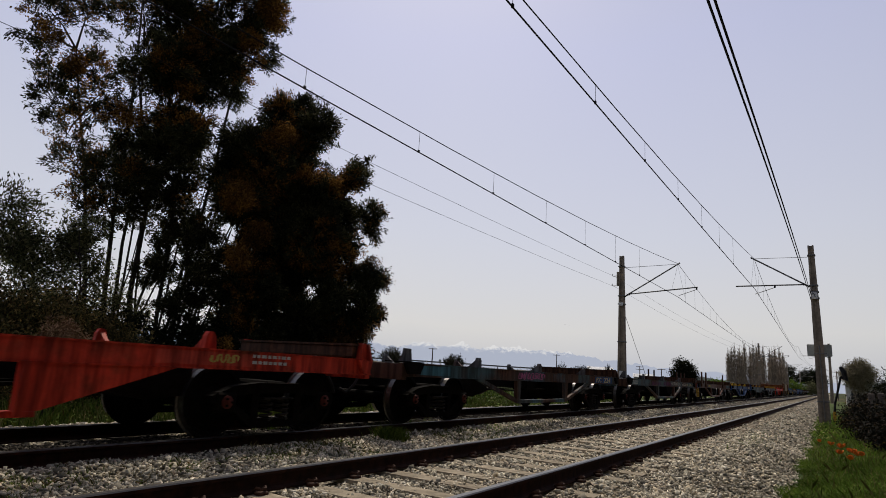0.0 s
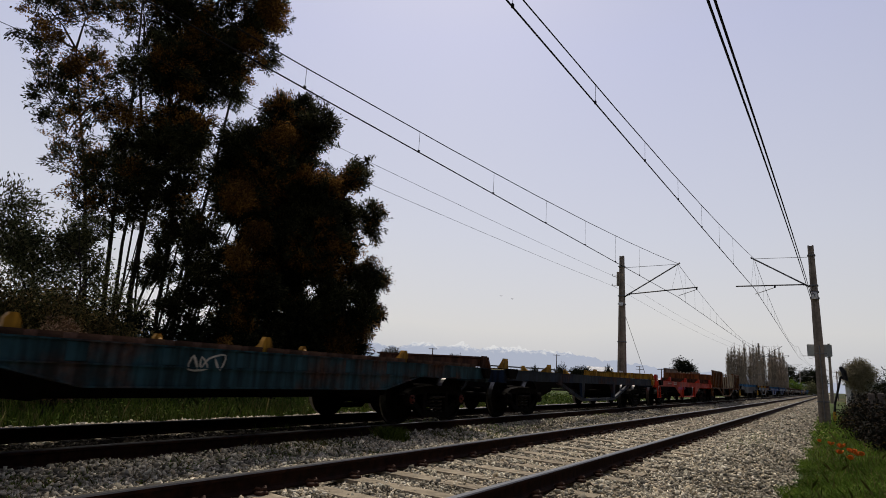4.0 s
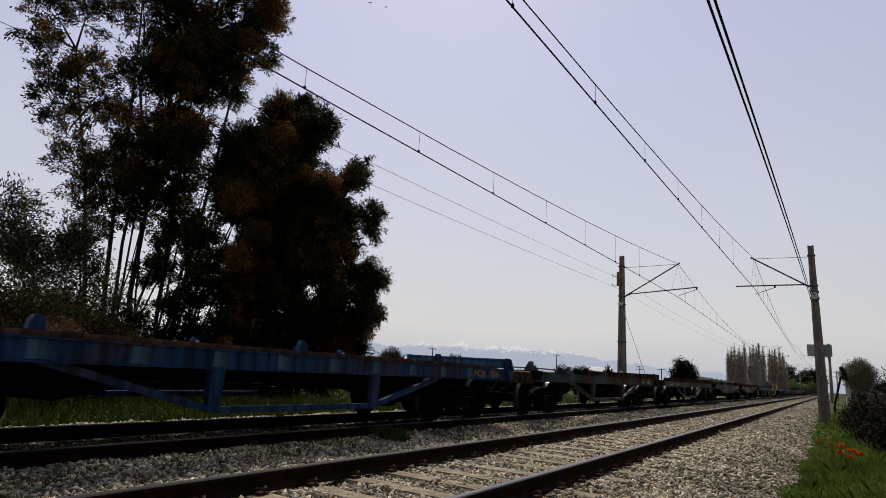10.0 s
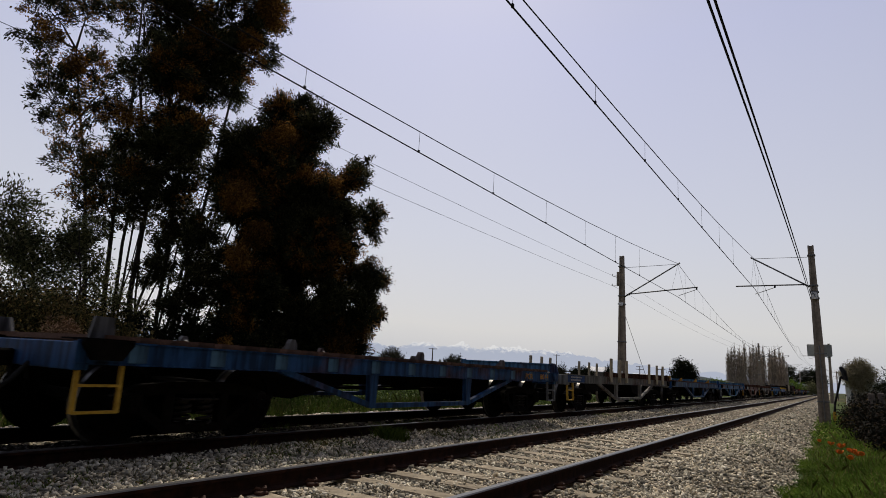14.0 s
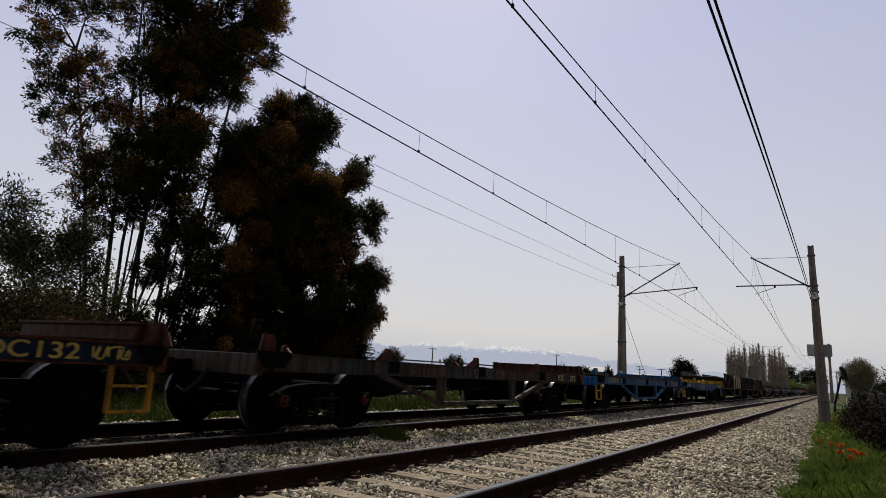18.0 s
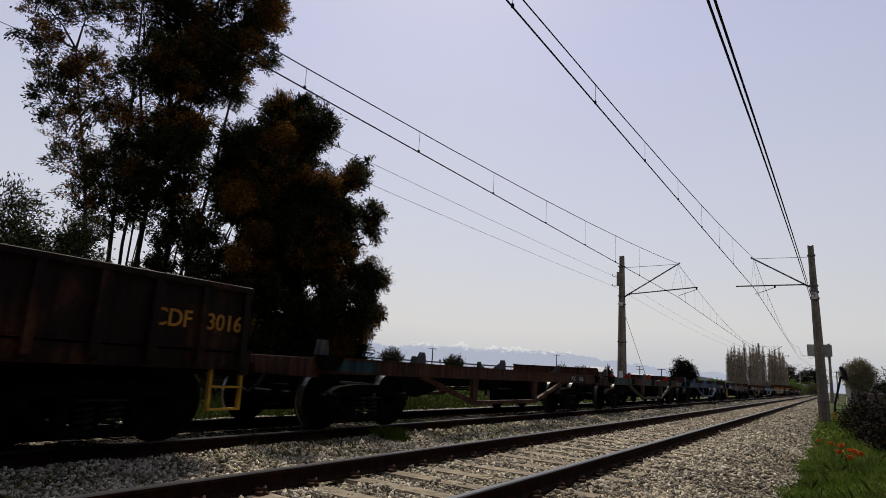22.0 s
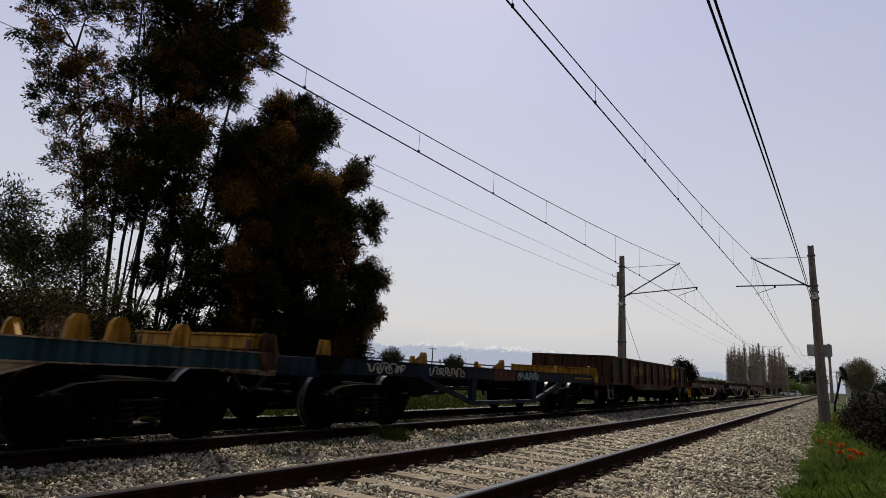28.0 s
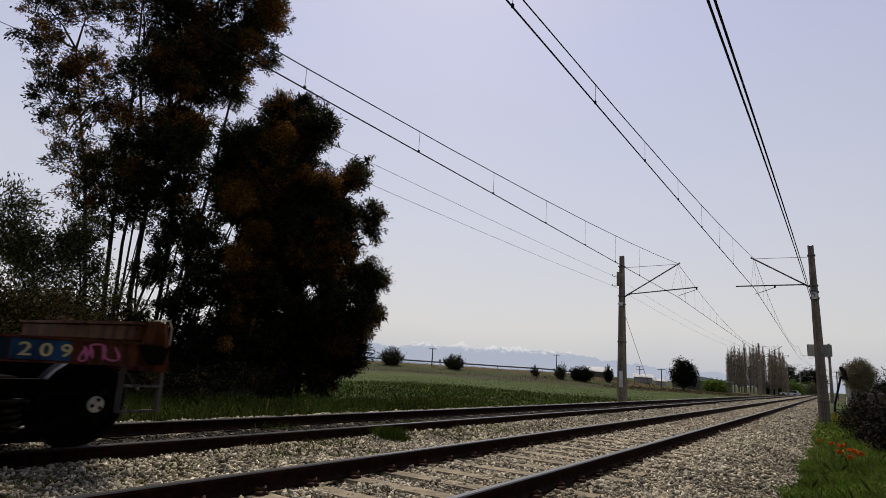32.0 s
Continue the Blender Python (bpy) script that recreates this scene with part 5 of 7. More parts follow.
bush("willow_tree", "pale bare willow tree with a rounded crown", "tree", 2.2, 72.0, [(0, 0, 3.4, 1.0), (0.7, 0, 3.4, 0.85), (-0.7, 0, 3.3, 0.85), (0.1, 0, 4.1, 0.75), (0.1, 0, 2.6, 0.9)], 1500, 16, 0.2, 0.22, 0.035, M_WILLOW, 14, bark=M_PALEBARK)
bush("dark_tree", "dark evergreen tree behind the brambles", "tree", 3.6, 52.0, [(0, 0, 1.6, 1.2), (0.6, 0, 2.6, 1.1), (-0.5, 0.5, 1.4, 1.0), (0.9, 0, 1.6, 1.2)], 420, 14, 0.25, 0.2, 0.07, M_DARKLEAF, 4)
for x, y, h in ((-12.6, 250.0, 10.5), (-8.4, 262.0, 9.6), (-6.0, 270.0, 10.8), (-4.0, 245.0, 9.0), (-16.0, 236.0, 8.6)):
    bush("conifer_tree", "dark distant pine with a ragged crown", "tree", x, y, [(0, 0, h * 0.35, h * 0.2), (0.5, 0, h * 0.55, h * 0.2), (-0.8, 0, h * 0.7, h * 0.15), (0.4, 0, h * 0.85, h * 0.11)], 240, 10, 0.6, 0.8, 0.28, M_DARKLEAF, 3, "distant pines")
for x, y, w, h, mat in ((-9.5, 200, 6, 4.2, M_GRASS), (-14.5, 195, 5, 3.0, M_DARKLEAF), (-22.5, 150, 4.5, 2.6, M_GRASS), (-27.5, 140, 1.6, 4.4, M_GRASS), (-5.5, 215, 4, 5.0, M_PALELEAF)):
    bush("lineside_bush", "green bushy growth near the line", "bush", x, y, [(0, 0, h * 0.4, w * 0.35), (w * 0.3, 0, h * 0.45, w * 0.3), (-w * 0.3, 0, h * 0.4, w * 0.3), (0, 0, h * 0.75, w * 0.2)], 220, 12, 0.4, 0.5, 0.2, mat, 4, "bushes near the line")


def poplar(x, y, h, lean):
    """A bare poplar: straight trunk and steep thin branches."""
    z = float(ground_z(x, y))
    t = thing("poplar_tree", "tall bare poplar with steep grey-brown branches", "tree", pose(x, y, z - 0.1), "row of poplars")
    bm = bmesh.new()
    tube(bm, [(0, 0, 0), (lean * 0.4, 0, h * 0.5), (lean, 0, h)], [0.22, 0.13, 0.03], 6)
    part("trunk", bm, M_PALEBARK, t)
    n = 46
    bm = bmesh.new()
    for i in range(n):
        f = 0.14 + 0.8 * i / n
        a = i * 2.4
        z0 = h * f
        l = h * 0.26 * (1.05 - f)
        o = h * 0.062 * (1.15 - f) * (0.6 + 0.8 * ((i * 37) % 10) / 10)
        b = Vector((lean * f, 0, z0))
        e = b + Vector((math.cos(a) * o, math.sin(a) * o, l + h * 0.05))
        tube(bm, [b, b.lerp(e, 0.4) + Vector((math.cos(a) * o * 0.35, math.sin(a) * o * 0.35, 0)), e], [0.05, 0.035, 0.012], 4, caps=False)
    tagged(part("branch_mass", bm, M_PALEBARK, t), kind="stuff")
    p = crown_points([(lean * f, 0, h * (f + 0.05), h * 0.062 * min(1.0, 2.6 * (1.02 - f))) for f in (0.12, 0.2, 0.3, 0.4, 0.5, 0.6, 0.7, 0.8, 0.9, 0.97)], 1500, 0.1)
    up = unit(1500) * 0.35 + np.array([0, 0, 1.0])
    tagged(share("twig_mass", leaf_soup("twig_mass", p, 1.0, 0.06, M_TWIG, 0.0, up), t), kind="stuff")


M_TWIG = islands("grey_brown_twigs", [(0.0, (0.22, 0.175, 0.13)), (0.6, (0.36, 0.29, 0.22)), (1.0, (0.48, 0.40, 0.30))], 0.95)
for k in range(19):
    x = -24.6 + 13.8 * k / 18 + 0.2 * math.sin(k * 5.0)
    poplar(x, 189 + 4 * math.sin(k * 3.1), (11.6, 12.4, 12.8, 11.2, 12.2, 11.0, 13.6, 12.6, 13.4, 12.0, 12.6, 11.8, 12.8, 12.2, 11.6)[k % 15], 0.35 * math.sin(k * 7.3))


def house(name, label, x, y, w, d, wall, ridge_h, turn, wall_mat, roof_mat, doors=2):
    z = float(ground_z(x, y)) - 0.1
    t = thing(name, label, "building", pose(x, y, z, 0, 0, turn))
    bm = bmesh.new()
    box(bm, -w / 2, w / 2, -d / 2, d / 2, 0, wall)
    part("wall", bm, wall_mat, t)
    bm = bmesh.new()
    prism(bm, [(-w / 2 - 0.3, wall + 0.004), (w / 2 + 0.3, wall + 0.004), (w / 2 + 0.3, wall + 0.12), (0, ridge_h), (-w / 2 - 0.3, wall + 0.12)], 1, -d / 2 - 0.3, d / 2 + 0.3)
    part("roof", bm, roof_mat, t)
    for k in range(doors):
        for side, nm in ((-1, "window"), (1, "window")):
            bm = bmesh.new()
            cx = -w / 2 + w * (k + 0.5) / doors
            box(bm, cx - 0.5, cx + 0.5, side * (d / 2) - 0.02, side * (d / 2) + 0.03, 0.9, 1.9, 0.01)
            part(nm, bm, M_GLASSDARK, t)


house("farmhouse", "low farmhouse with a white metal roof beyond the bank", -44.0, 134.0, 6.0, 5.0, 1.1, 2.3, 110, M_DARKWALL, M_ROOF)
house("farmhouse", "white farmhouse with a metal roof beyond the bank", -37.5, 146.0, 4.4, 4.0, 1.2, 2.1, 105, M_WALL, M_ROOF)
house("farmhouse", "small white outbuilding beyond the bank", -33.8, 147.5, 1.8, 2.2, 1.0, 1.7, 100, M_WHITE, M_ROOF, 1)
house("barn", "long grey barn with a low roof behind the meadow", -26.5, 158.0, 13.0, 6.0, 2.4, 3.4, 5, M_DARKWALL, M_SIGN, 4)
house("lineside_building", "pale grey flat building behind the brambles", 4.4, 92.0, 6.0, 5.0, 2.6, 3.1, 0, M_WALL, M_SIGN, 3)
house("lineside_building", "low shed with a light roof near the line", -9.0, 225.0, 12.0, 5.0, 3.0, 4.0, 0, M_WALL, M_SIGN, 4)


def utility_pole(x, y, h, arms, label):
    t = thing("utility_pole", label, "pole", pose(x, y, float(ground_z(x, y)) - 0.1), "poles across the meadow")
    bm = bmesh.new()
    tube(bm, [(0, 0, 0), (0, 0, h)], [0.13, 0.09], 7)
    part("shaft", bm, M_WOODPOST, t)
    for k in range(arms):
        bm = bmesh.new()
        box(bm, -0.85, 0.85, -0.05, 0.05, h - 0.25 - 0.6 * k, h - 0.13 - 0.6 * k)
        part("crossarm", bm, M_WOODPOST, t)


utility_pole(-61.2, 91.4, 3.4, 1, "thin dark utility pole on the bank")
utility_pole(-56.4, 139.0, 4.6, 1, "distant utility pole with a crossarm")
utility_pole(-38.0, 145.1, 3.8, 2, "distant utility pole with two crossarms")
utility_pole(-28.5, 136.0, 4.4, 2, "distant utility pole with two crossarms")
utility_pole(-31.0, 136.0, 4.0, 1, "distant utility pole with a crossarm")
utility_pole(0.9, 150.0, 6.0, 1, "distant pole beside the line")
utility_pole(2.0, 120.0, 4.6, 0, "thin distant pole beside the line")
utility_pole(-3.0, 190.0, 5.4, 0, "thin distant pole beside the line")
t = thing("road_sign", "small round sign on a white post on the bank", "sign", pose(-57.2, 88.0, float(ground_z(-57.2, 88.0))))
bm = bmesh.new()
tube(bm, [(0, 0, 0), (0, 0, 1.3)], 0.08, 6)
part("post", bm, M_WHITE, t)
bm = bmesh.new()
lathe(bm, [(-0.03, 0.28), (0.03, 0.28)], (0, -0.1, 1.4), 1, 12)
part("disc", bm, M_SIGN, t)


# guard rail of the road on top of the bank
t = thing("guard_rail", "long grey metal guard rail along the road on the bank", "rail")
line = [Vector((-0.787 * 110.5 + 0.617 * u, 0.617 * 110.5 + 0.787 * u, 0)) for u in range(-30, 75, 5)]
for p in line:
    p.z = float(ground_z(p.x, p.y))
bm = bmesh.new()
for p, q in zip(line, line[1:]):
    beam(bm, p + Vector((0, 0, 0.52)), q + Vector((0, 0, 0.52)), 0.07, 0.26)
part("rail_band", bm, M_DARKRAIL, t)
for i, p in enumerate(line):
    bm = bmesh.new()
    box(bm, p.x - 0.06, p.x + 0.06, p.y - 0.06, p.y + 0.06, p.z - 0.2, p.z + (0.72 if i % 2 else 0.62))
    part("rail_post", bm, M_WHITE if i % 2 else M_WOODPOST, t)


def car(x, y, turn, mat, label):
    t = thing("parked_car", label, "car", pose(x, y, float(ground_z(x, y)), 0, 0, turn), "parked cars")
    bm = bmesh.new()
    prism(bm, [(-2.1, 0.35), (2.1, 0.35), (2.15, 0.7), (1.2, 0.9), (-2.1, 0.92)], 0, -0.85, 0.85)
    part("body", bm, mat, t)
    bm = bmesh.new()
    prism(bm, [(-1.9, 0.905), (1.1, 0.905), (0.4, 1.42), (-1.6, 1.42)], 0, -0.72, 0.72)
    part("cabin", bm, M_GLASSDARK, t)
    bm = bmesh.new()
    box(bm, -0.7, 0.7, -1.55, 0.35, 1.424, 1.46)
    part("roof", bm, mat, t)
    for yy in (-1.3, 1.3):
        for xx in (-0.8, 0.8):
            bm = bmesh.new()
            lathe(bm, [(-0.1, 0.32), (0.1, 0.32)], (xx, yy, 0.32), 0, 14)
            part("wheel", bm, M_TYRE, t)


car(-8.9, 174.0, 75, M_CARPAINT, "white van parked beyond the line")

# broad-leaved weeds among the verge grass
for n, x0, x1, y0, y1, h, keep, ln in ((5000, -0.8, 1.7, 6, 20, 0.13, east_edge, 0.035), (6000, -0.8, 2.2, 20, 45, 0.22, east_edge, 0.09), (9000, -15, -10.4, 0, 26, 0.3, west_edge, 0.08), (7000, -26, -10.4, 14, 44, 0.3, west_edge, 0.13), (9000, -40, -10.4, 40, 95, 0.12, west_edge, 0.10)):
    p = spread(n, x0, x1, y0, y1)
    p = p[keep(p)]
    at = on_ground(p) + np.column_stack([np.zeros((len(p), 2)), RNG.uniform(0.02, h, len(p))])
    tagged(new("weed_leaves", leaf_soup("weed_leaves", at, ln, ln * 0.5, M_GRASS if keep is east_edge else M_MEADOW)), "small broad leaves of weeds among the grass", "weeds", kind="stuff")
bush("dry_brush", "dry pinkish-brown brush heap beside the far track", "shrub", -12.9, 5.9, [(0, 0, 1.72, 0.16), (0.05, 0.2, 1.62, 0.16), (-0.04, -0.18, 1.64, 0.14), (0, 0.0, 1.3, 0.3), (0, 0.0, 0.8, 0.3)], 520, 22, 0.05, 0.09, 0.02, M_BRUSH, 5, "shrubs")
bush("dry_brush", "tall brown and green weeds beside the far track", "shrub", -13.6, 4.6, [(0, 0, 1.6, 0.6), (-0.3, -0.9, 1.7, 0.7), (0.2, 0.6, 1.2, 0.6), (0, 0, 0.8, 0.8), (-0.3, -1.0, 0.8, 0.8)], 420, 20, 0.15, 0.1, 0.03, M_SHRUBLEAF, 6, "shrubs", M_DRYLEAF, 0.15)
# ---- the goods train ----
WHEEL_R = 0.43
AXLE_BASE = 1.65
WAGONS, WHEELSETS = [], []
SHARED = {}


def shared(key, make):
    if key not in SHARED:
        SHARED[key] = make()
    return SHARED[key]


def wheelset_mesh(cap):
    bm = bmesh.new()
    lathe(bm, [(-1.08, 0.06), (-0.95, 0.075), (0.95, 0.075), (1.08, 0.06)], (0, 0, 0), 0, 12)
    for s in (-1, 1):
        prof = [(0.765, 0.10), (0.765, 0.455), (0.795, 0.458), (0.805, 0.432), (0.90, 0.425), (0.905, 0.375), (0.865, 0.36), (0.850, 0.17), (0.90, 0.13), (0.90, 0.08)]
        lathe(bm, [(s * a, r) for a, r in prof], (0, 0, 0), 0, 28, [0, 0, 1, 1, 0, 0, 0, 0, 0])
        lathe(bm, [(s * 1.02, 0.02), (s * 1.10, 0.08), (s * 1.16, 0.078), (s * 1.175, 0.02)], (0, 0, 0), 0, 14, [2, 2, 2])
        for k in range(3):
            a = 2 * math.pi * k / 3
            box(bm, s * 1.165, s * 1.19, 0.045 * math.cos(a) - 0.012, 0.045 * math.cos(a) + 0.012, 0.045 * math.sin(a) - 0.012, 0.045 * math.sin(a) + 0.012, 0, 0)
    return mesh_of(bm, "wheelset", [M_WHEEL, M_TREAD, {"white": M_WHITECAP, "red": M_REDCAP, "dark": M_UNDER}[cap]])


def side_frame_mesh():
    """Cast bogie side frame: arched top member, sagging bottom member, columns and axle boxes."""
    bm = bmesh.new()
    h = AXLE_BASE / 2
    outline_top = [(-h - 0.2, 0.50), (-h + 0.12, 0.62), (-0.35, 0.66), (0.35, 0.66), (h - 0.12, 0.62), (h + 0.2, 0.50), (h + 0.2, 0.42), (h - 0.14, 0.50), (0.34, 0.53), (-0.34, 0.53), (-h + 0.14, 0.50), (-h - 0.2, 0.42)]
    prism(bm, outline_top, 0, -0.07, 0.07)
    prism(bm, [(-h + 0.08, 0.46), (-0.36, 0.20), (0.36, 0.20), (h - 0.08, 0.46), (h - 0.08, 0.36), (0.40, 0.11), (-0.40, 0.11), (-h + 0.08, 0.36)][::-1], 0, -0.06, 0.06)
    for y in (-0.36, 0.36):
        box(bm, -0.065, 0.065, y - 0.06, y + 0.06, 0.15, 0.58, 0.012)
    for y in (-h, h):
        box(bm, -0.10, 0.10, y - 0.15, y + 0.15, 0.31, 0.55, 0.03)
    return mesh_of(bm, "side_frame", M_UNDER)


def spring_mesh():
    bm = bmesh.new()
    for y in (-0.14, 0.14):
        pts = [(0.075 * math.cos(a), y + 0.085 * math.sin(a), 0.20 + 0.25 * a / (2 * math.pi * 4)) for a in [i * 2 * math.pi / 9 for i in range(37)]]
        tube(bm, pts, 0.017, 4)
    box(bm, -0.10, 0.10, -0.25, 0.25, 0.455, 0.475, 0.005)
    return mesh_of(bm, "spring_nest", plain_iron())


def plain_iron():
    return shared("iron", lambda: plain("worn_spring_steel", (0.012, 0.010, 0.008), (0.04, 0.032, 0.025), 18, 0.7))


def bogie(parent, y, cap, s0):
    bm = bmesh.new()
    box(bm, -1.05, 1.05, -0.17, 0.17, 0.47, 0.68, 0.03)
    lathe(bm, [(0.66, 0.28), (0.76, 0.28)], (0, 0, 0), 2, 14)
    for yy in (-0.34, 0.34):
        box(bm, -0.72, 0.72, yy - 0.14, yy + 0.14, 0.26, 0.60, 0.03)
    for yy in (-0.42, 0.42):
        tube(bm, [(-0.72, yy, 0.36), (0.72, yy, 0.36)], 0.045, 6)
        for xx in (-0.75, 0.75):
            box(bm, xx - 0.06, xx + 0.06, yy - 0.03 + 0.06 * (yy > 0) - 0.03, yy + 0.05, 0.25, 0.52)
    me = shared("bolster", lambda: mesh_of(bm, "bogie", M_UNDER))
    b = share("bogie", me, parent, pose(0, y, 0), "grimy cast-steel bogie")
    fr, sp = shared("frame", side_frame_mesh), shared("spring", spring_mesh)
    for x in (-1.04, 1.04):
        share("side_frame", fr, b, pose(x, 0, 0))
        share("spring_nest", sp, b, pose(x * 1.0, 0, 0))
    ws = shared("wheels_" + cap, lambda: wheelset_mesh(cap))
    for k in (-1, 1):
        w = share("wheelset", ws, b, pose(0, k * AXLE_BASE / 2, WHEEL_R))
        WHEELSETS.append((w, k * AXLE_BASE / 2, s0 + y + k * AXLE_BASE / 2))
    return b


def stencil(parent, text, y0, y1, mat, z0=0.872, z1=0.992, x=1.358):
    """Painted letters that fill the length from y0 to y1."""
    cu = bpy.data.curves.new("lettering", "FONT")
    cu.body, cu.size, cu.extrude, cu.offset = text, 1.0, 0.001, 0.012
    ob = bpy.data.objects.new("lettering", cu)
    scene.collection.objects.link(ob)
    me = bpy.data.meshes.new_from_object(ob.evaluated_get(bpy.context.evaluated_depsgraph_get()))
    bpy.data.objects.remove(ob)
    me.materials.clear()
    me.materials.append(mat)
    us, vs = [v.co.x for v in me.vertices], [v.co.y for v in me.vertices]
    ku, kv = (y1 - y0) / (max(us) - min(us)), (z1 - z0) / (max(vs) - min(vs))
    me.transform(Matrix(((0, 0, 1, x), (ku, 0, 0, y0 - ku * min(us)), (0, kv, 0, z0 - kv * min(vs)), (0, 0, 0, 1))))
    o = new("lettering", me)
    o.parent = parent
    return tagged(o, "painted letters")


def bars(parent, y, z, rows, width, mat, x=1.3565):
    """Small writing that cannot be read: rows of short bars."""
    bm = bmesh.new()
    for r in range(rows):
        yy = y
        while yy < y + width:
            w = RNG.uniform(0.03, 0.09)
            box(bm, x, x + 0.002, yy, yy + w, z - r * 0.075, z - r * 0.075 + 0.038)
            yy += w + 0.025
    part("stencil_bars", bm, mat, parent, "small worn stencilled marks")


def scrawl(parent, y, width, z, height, mat, seed, x=1.359):
    """A sprayed scrawl: one looping stroke."""
    bm = bmesh.new()
    r = random.Random(seed)
    n = max(3, int(width / (height * 0.7)))
    knots = []
    for i in range(n):
        c = y + width * (i + 0.5) / n
        for k in range(4):
            knots.append((c + width / n * r.uniform(-0.48, 0.48), z + height * (r.uniform(0.0, 0.25) if (k + i) % 2 else r.uniform(0.75, 1.0))))
    pts = []
    for i in range(len(knots) - 1):
        p0, p1, p2, p3 = (knots[max(0, min(len(knots) - 1, i + d))] for d in (-1, 0, 1, 2))
        for f in (0, 0.33, 0.67):
            q = [0.5 * (2 * p1[e] + (p2[e] - p0[e]) * f + (2 * p0[e] - 5 * p1[e] + 4 * p2[e] - p3[e]) * f * f + (3 * p1[e] - p0[e] - 3 * p2[e] + p3[e]) * f ** 3) for e in (0, 1)]
            pts.append((x, q[0], min(max(q[1], z - 0.01), z + height + 0.01)))
    tube(bm, pts, 0.0105, 4)
    for v in bm.verts:
        v.co.x = x + (v.co.x - x) * 0.1
    part("graffiti", bm, mat, parent, "sprayed graffiti scrawl")


def patch(parent, y0, y1, z0, z1, mat, x=1.350):
    bm = bmesh.new()
    box(bm, x, x + 0.004, y0, y1, z0, z1)
    part("painted_panel", bm, mat, parent, "repainted patch on the side sill")


M_PALEYELLOW = plain("pale_yellow_stencil_paint", (0.45, 0.40, 0.20), (0.66, 0.60, 0.34), 30, 0.8)
M_PURPLETEXT = plain("dull_purple_spray", (0.09, 0.02, 0.08), (0.16, 0.04, 0.13), 30, 0.8)
M_PALETEXT = plain("pale_stencil_paint", (0.38, 0.37, 0.33), (0.62, 0.60, 0.55), 30, 0.8)
M_YELLOWTEXT = plain("yellow_stencil_paint", (0.38, 0.27, 0.06), (0.62, 0.46, 0.12), 30, 0.8)
M_ORANGETEXT = plain("orange_stencil_paint", (0.36, 0.17, 0.03), (0.58, 0.29, 0.06), 30, 0.8)
M_CYANTEXT = plain("cyan_spray", (0.30, 0.48, 0.50), (0.45, 0.62, 0.64), 30, 0.8)
M_PINKTEXT = plain("pink_spray", (0.45, 0.10, 0.26), (0.6, 0.18, 0.36), 30, 0.8)
M_DUSTYPINK = plain("dusty_pink_spray", (0.28, 0.17, 0.17), (0.42, 0.28, 0.27), 30, 0.8)
M_PALEWOOD = plain("pale_bare_wood", (0.32, 0.25, 0.16), (0.56, 0.48, 0.34), 9, 0.9, 0, 0.3, (5, 5, 0.6))

RED = paint("faded_red_wagon_paint", (0.62, 0.050, 0.022), 0.18)
RUST = paint("rusty_brown_wagon_paint", (0.080, 0.034, 0.018), 0.75)
BROWN = paint("brown_wagon_paint", (0.076, 0.038, 0.024), 0.55, (0.06, 0.12, 0.14))
BROWN2 = paint("dull_brown_grey_paint", (0.085, 0.064, 0.050), 0.45, (0.055, 0.06, 0.06))
REDBROWN = paint("oxide_red_brown_paint", (0.13, 0.036, 0.021), 0.6)
BLUE = paint("strong_blue_wagon_paint", (0.012, 0.060, 0.22), 0.12)
MIDBLUE = paint("faded_blue_wagon_paint", (0.022, 0.078, 0.20), 0.30)
LIGHTBLUE = paint("light_blue_wagon_paint", (0.030, 0.145, 0.33), 0.22)
PALEBLUE = paint("pale_blue_beam_paint", (0.07, 0.20, 0.36), 0.2)
NAVY = paint("dark_navy_wagon_paint", (0.008, 0.020, 0.045), 0.25)
TEAL = paint("dark_teal_wagon_paint", (0.022, 0.068, 0.09), 0.35)
ORANGE = paint("orange_brown_gondola_paint", (0.20, 0.068, 0.014), 0.62)
DARKGON = paint("sooty_brown_gondola_paint", (0.018, 0.0095, 0.007), 0.35)
PALE = paint("pale_sandy_wagon_paint", (0.46, 0.35, 0.24), 0.30, (0.30, 0.25, 0.20))
GREY = paint("grey_wagon_paint", (0.20, 0.195, 0.175), 0.35)
GREYGUIDE = paint("grey_guide_paint", (0.13, 0.125, 0.125), 0.5)
OCHRE = paint("ochre_yellow_guide_paint", (0.55, 0.28, 0.03), 0.2)
YELLOW = paint("bright_yellow_guide_paint", (0.68, 0.41, 0.030), 0.1)
DEEPBLUE = paint("blue_sign_panel_paint", (0.015, 0.09, 0.30), 0.05)

PADBLUE = paint("weathered_blue_pad_paint", (0.075, 0.16, 0.25), 0.3)
PADS = {"strong_blue_wagon_paint": PADBLUE, "faded_blue_wagon_paint": PADBLUE, "light_blue_wagon_paint": PADBLUE}
SILL_LOW, DECK, HALF = 0.83, 1.03, 1.35


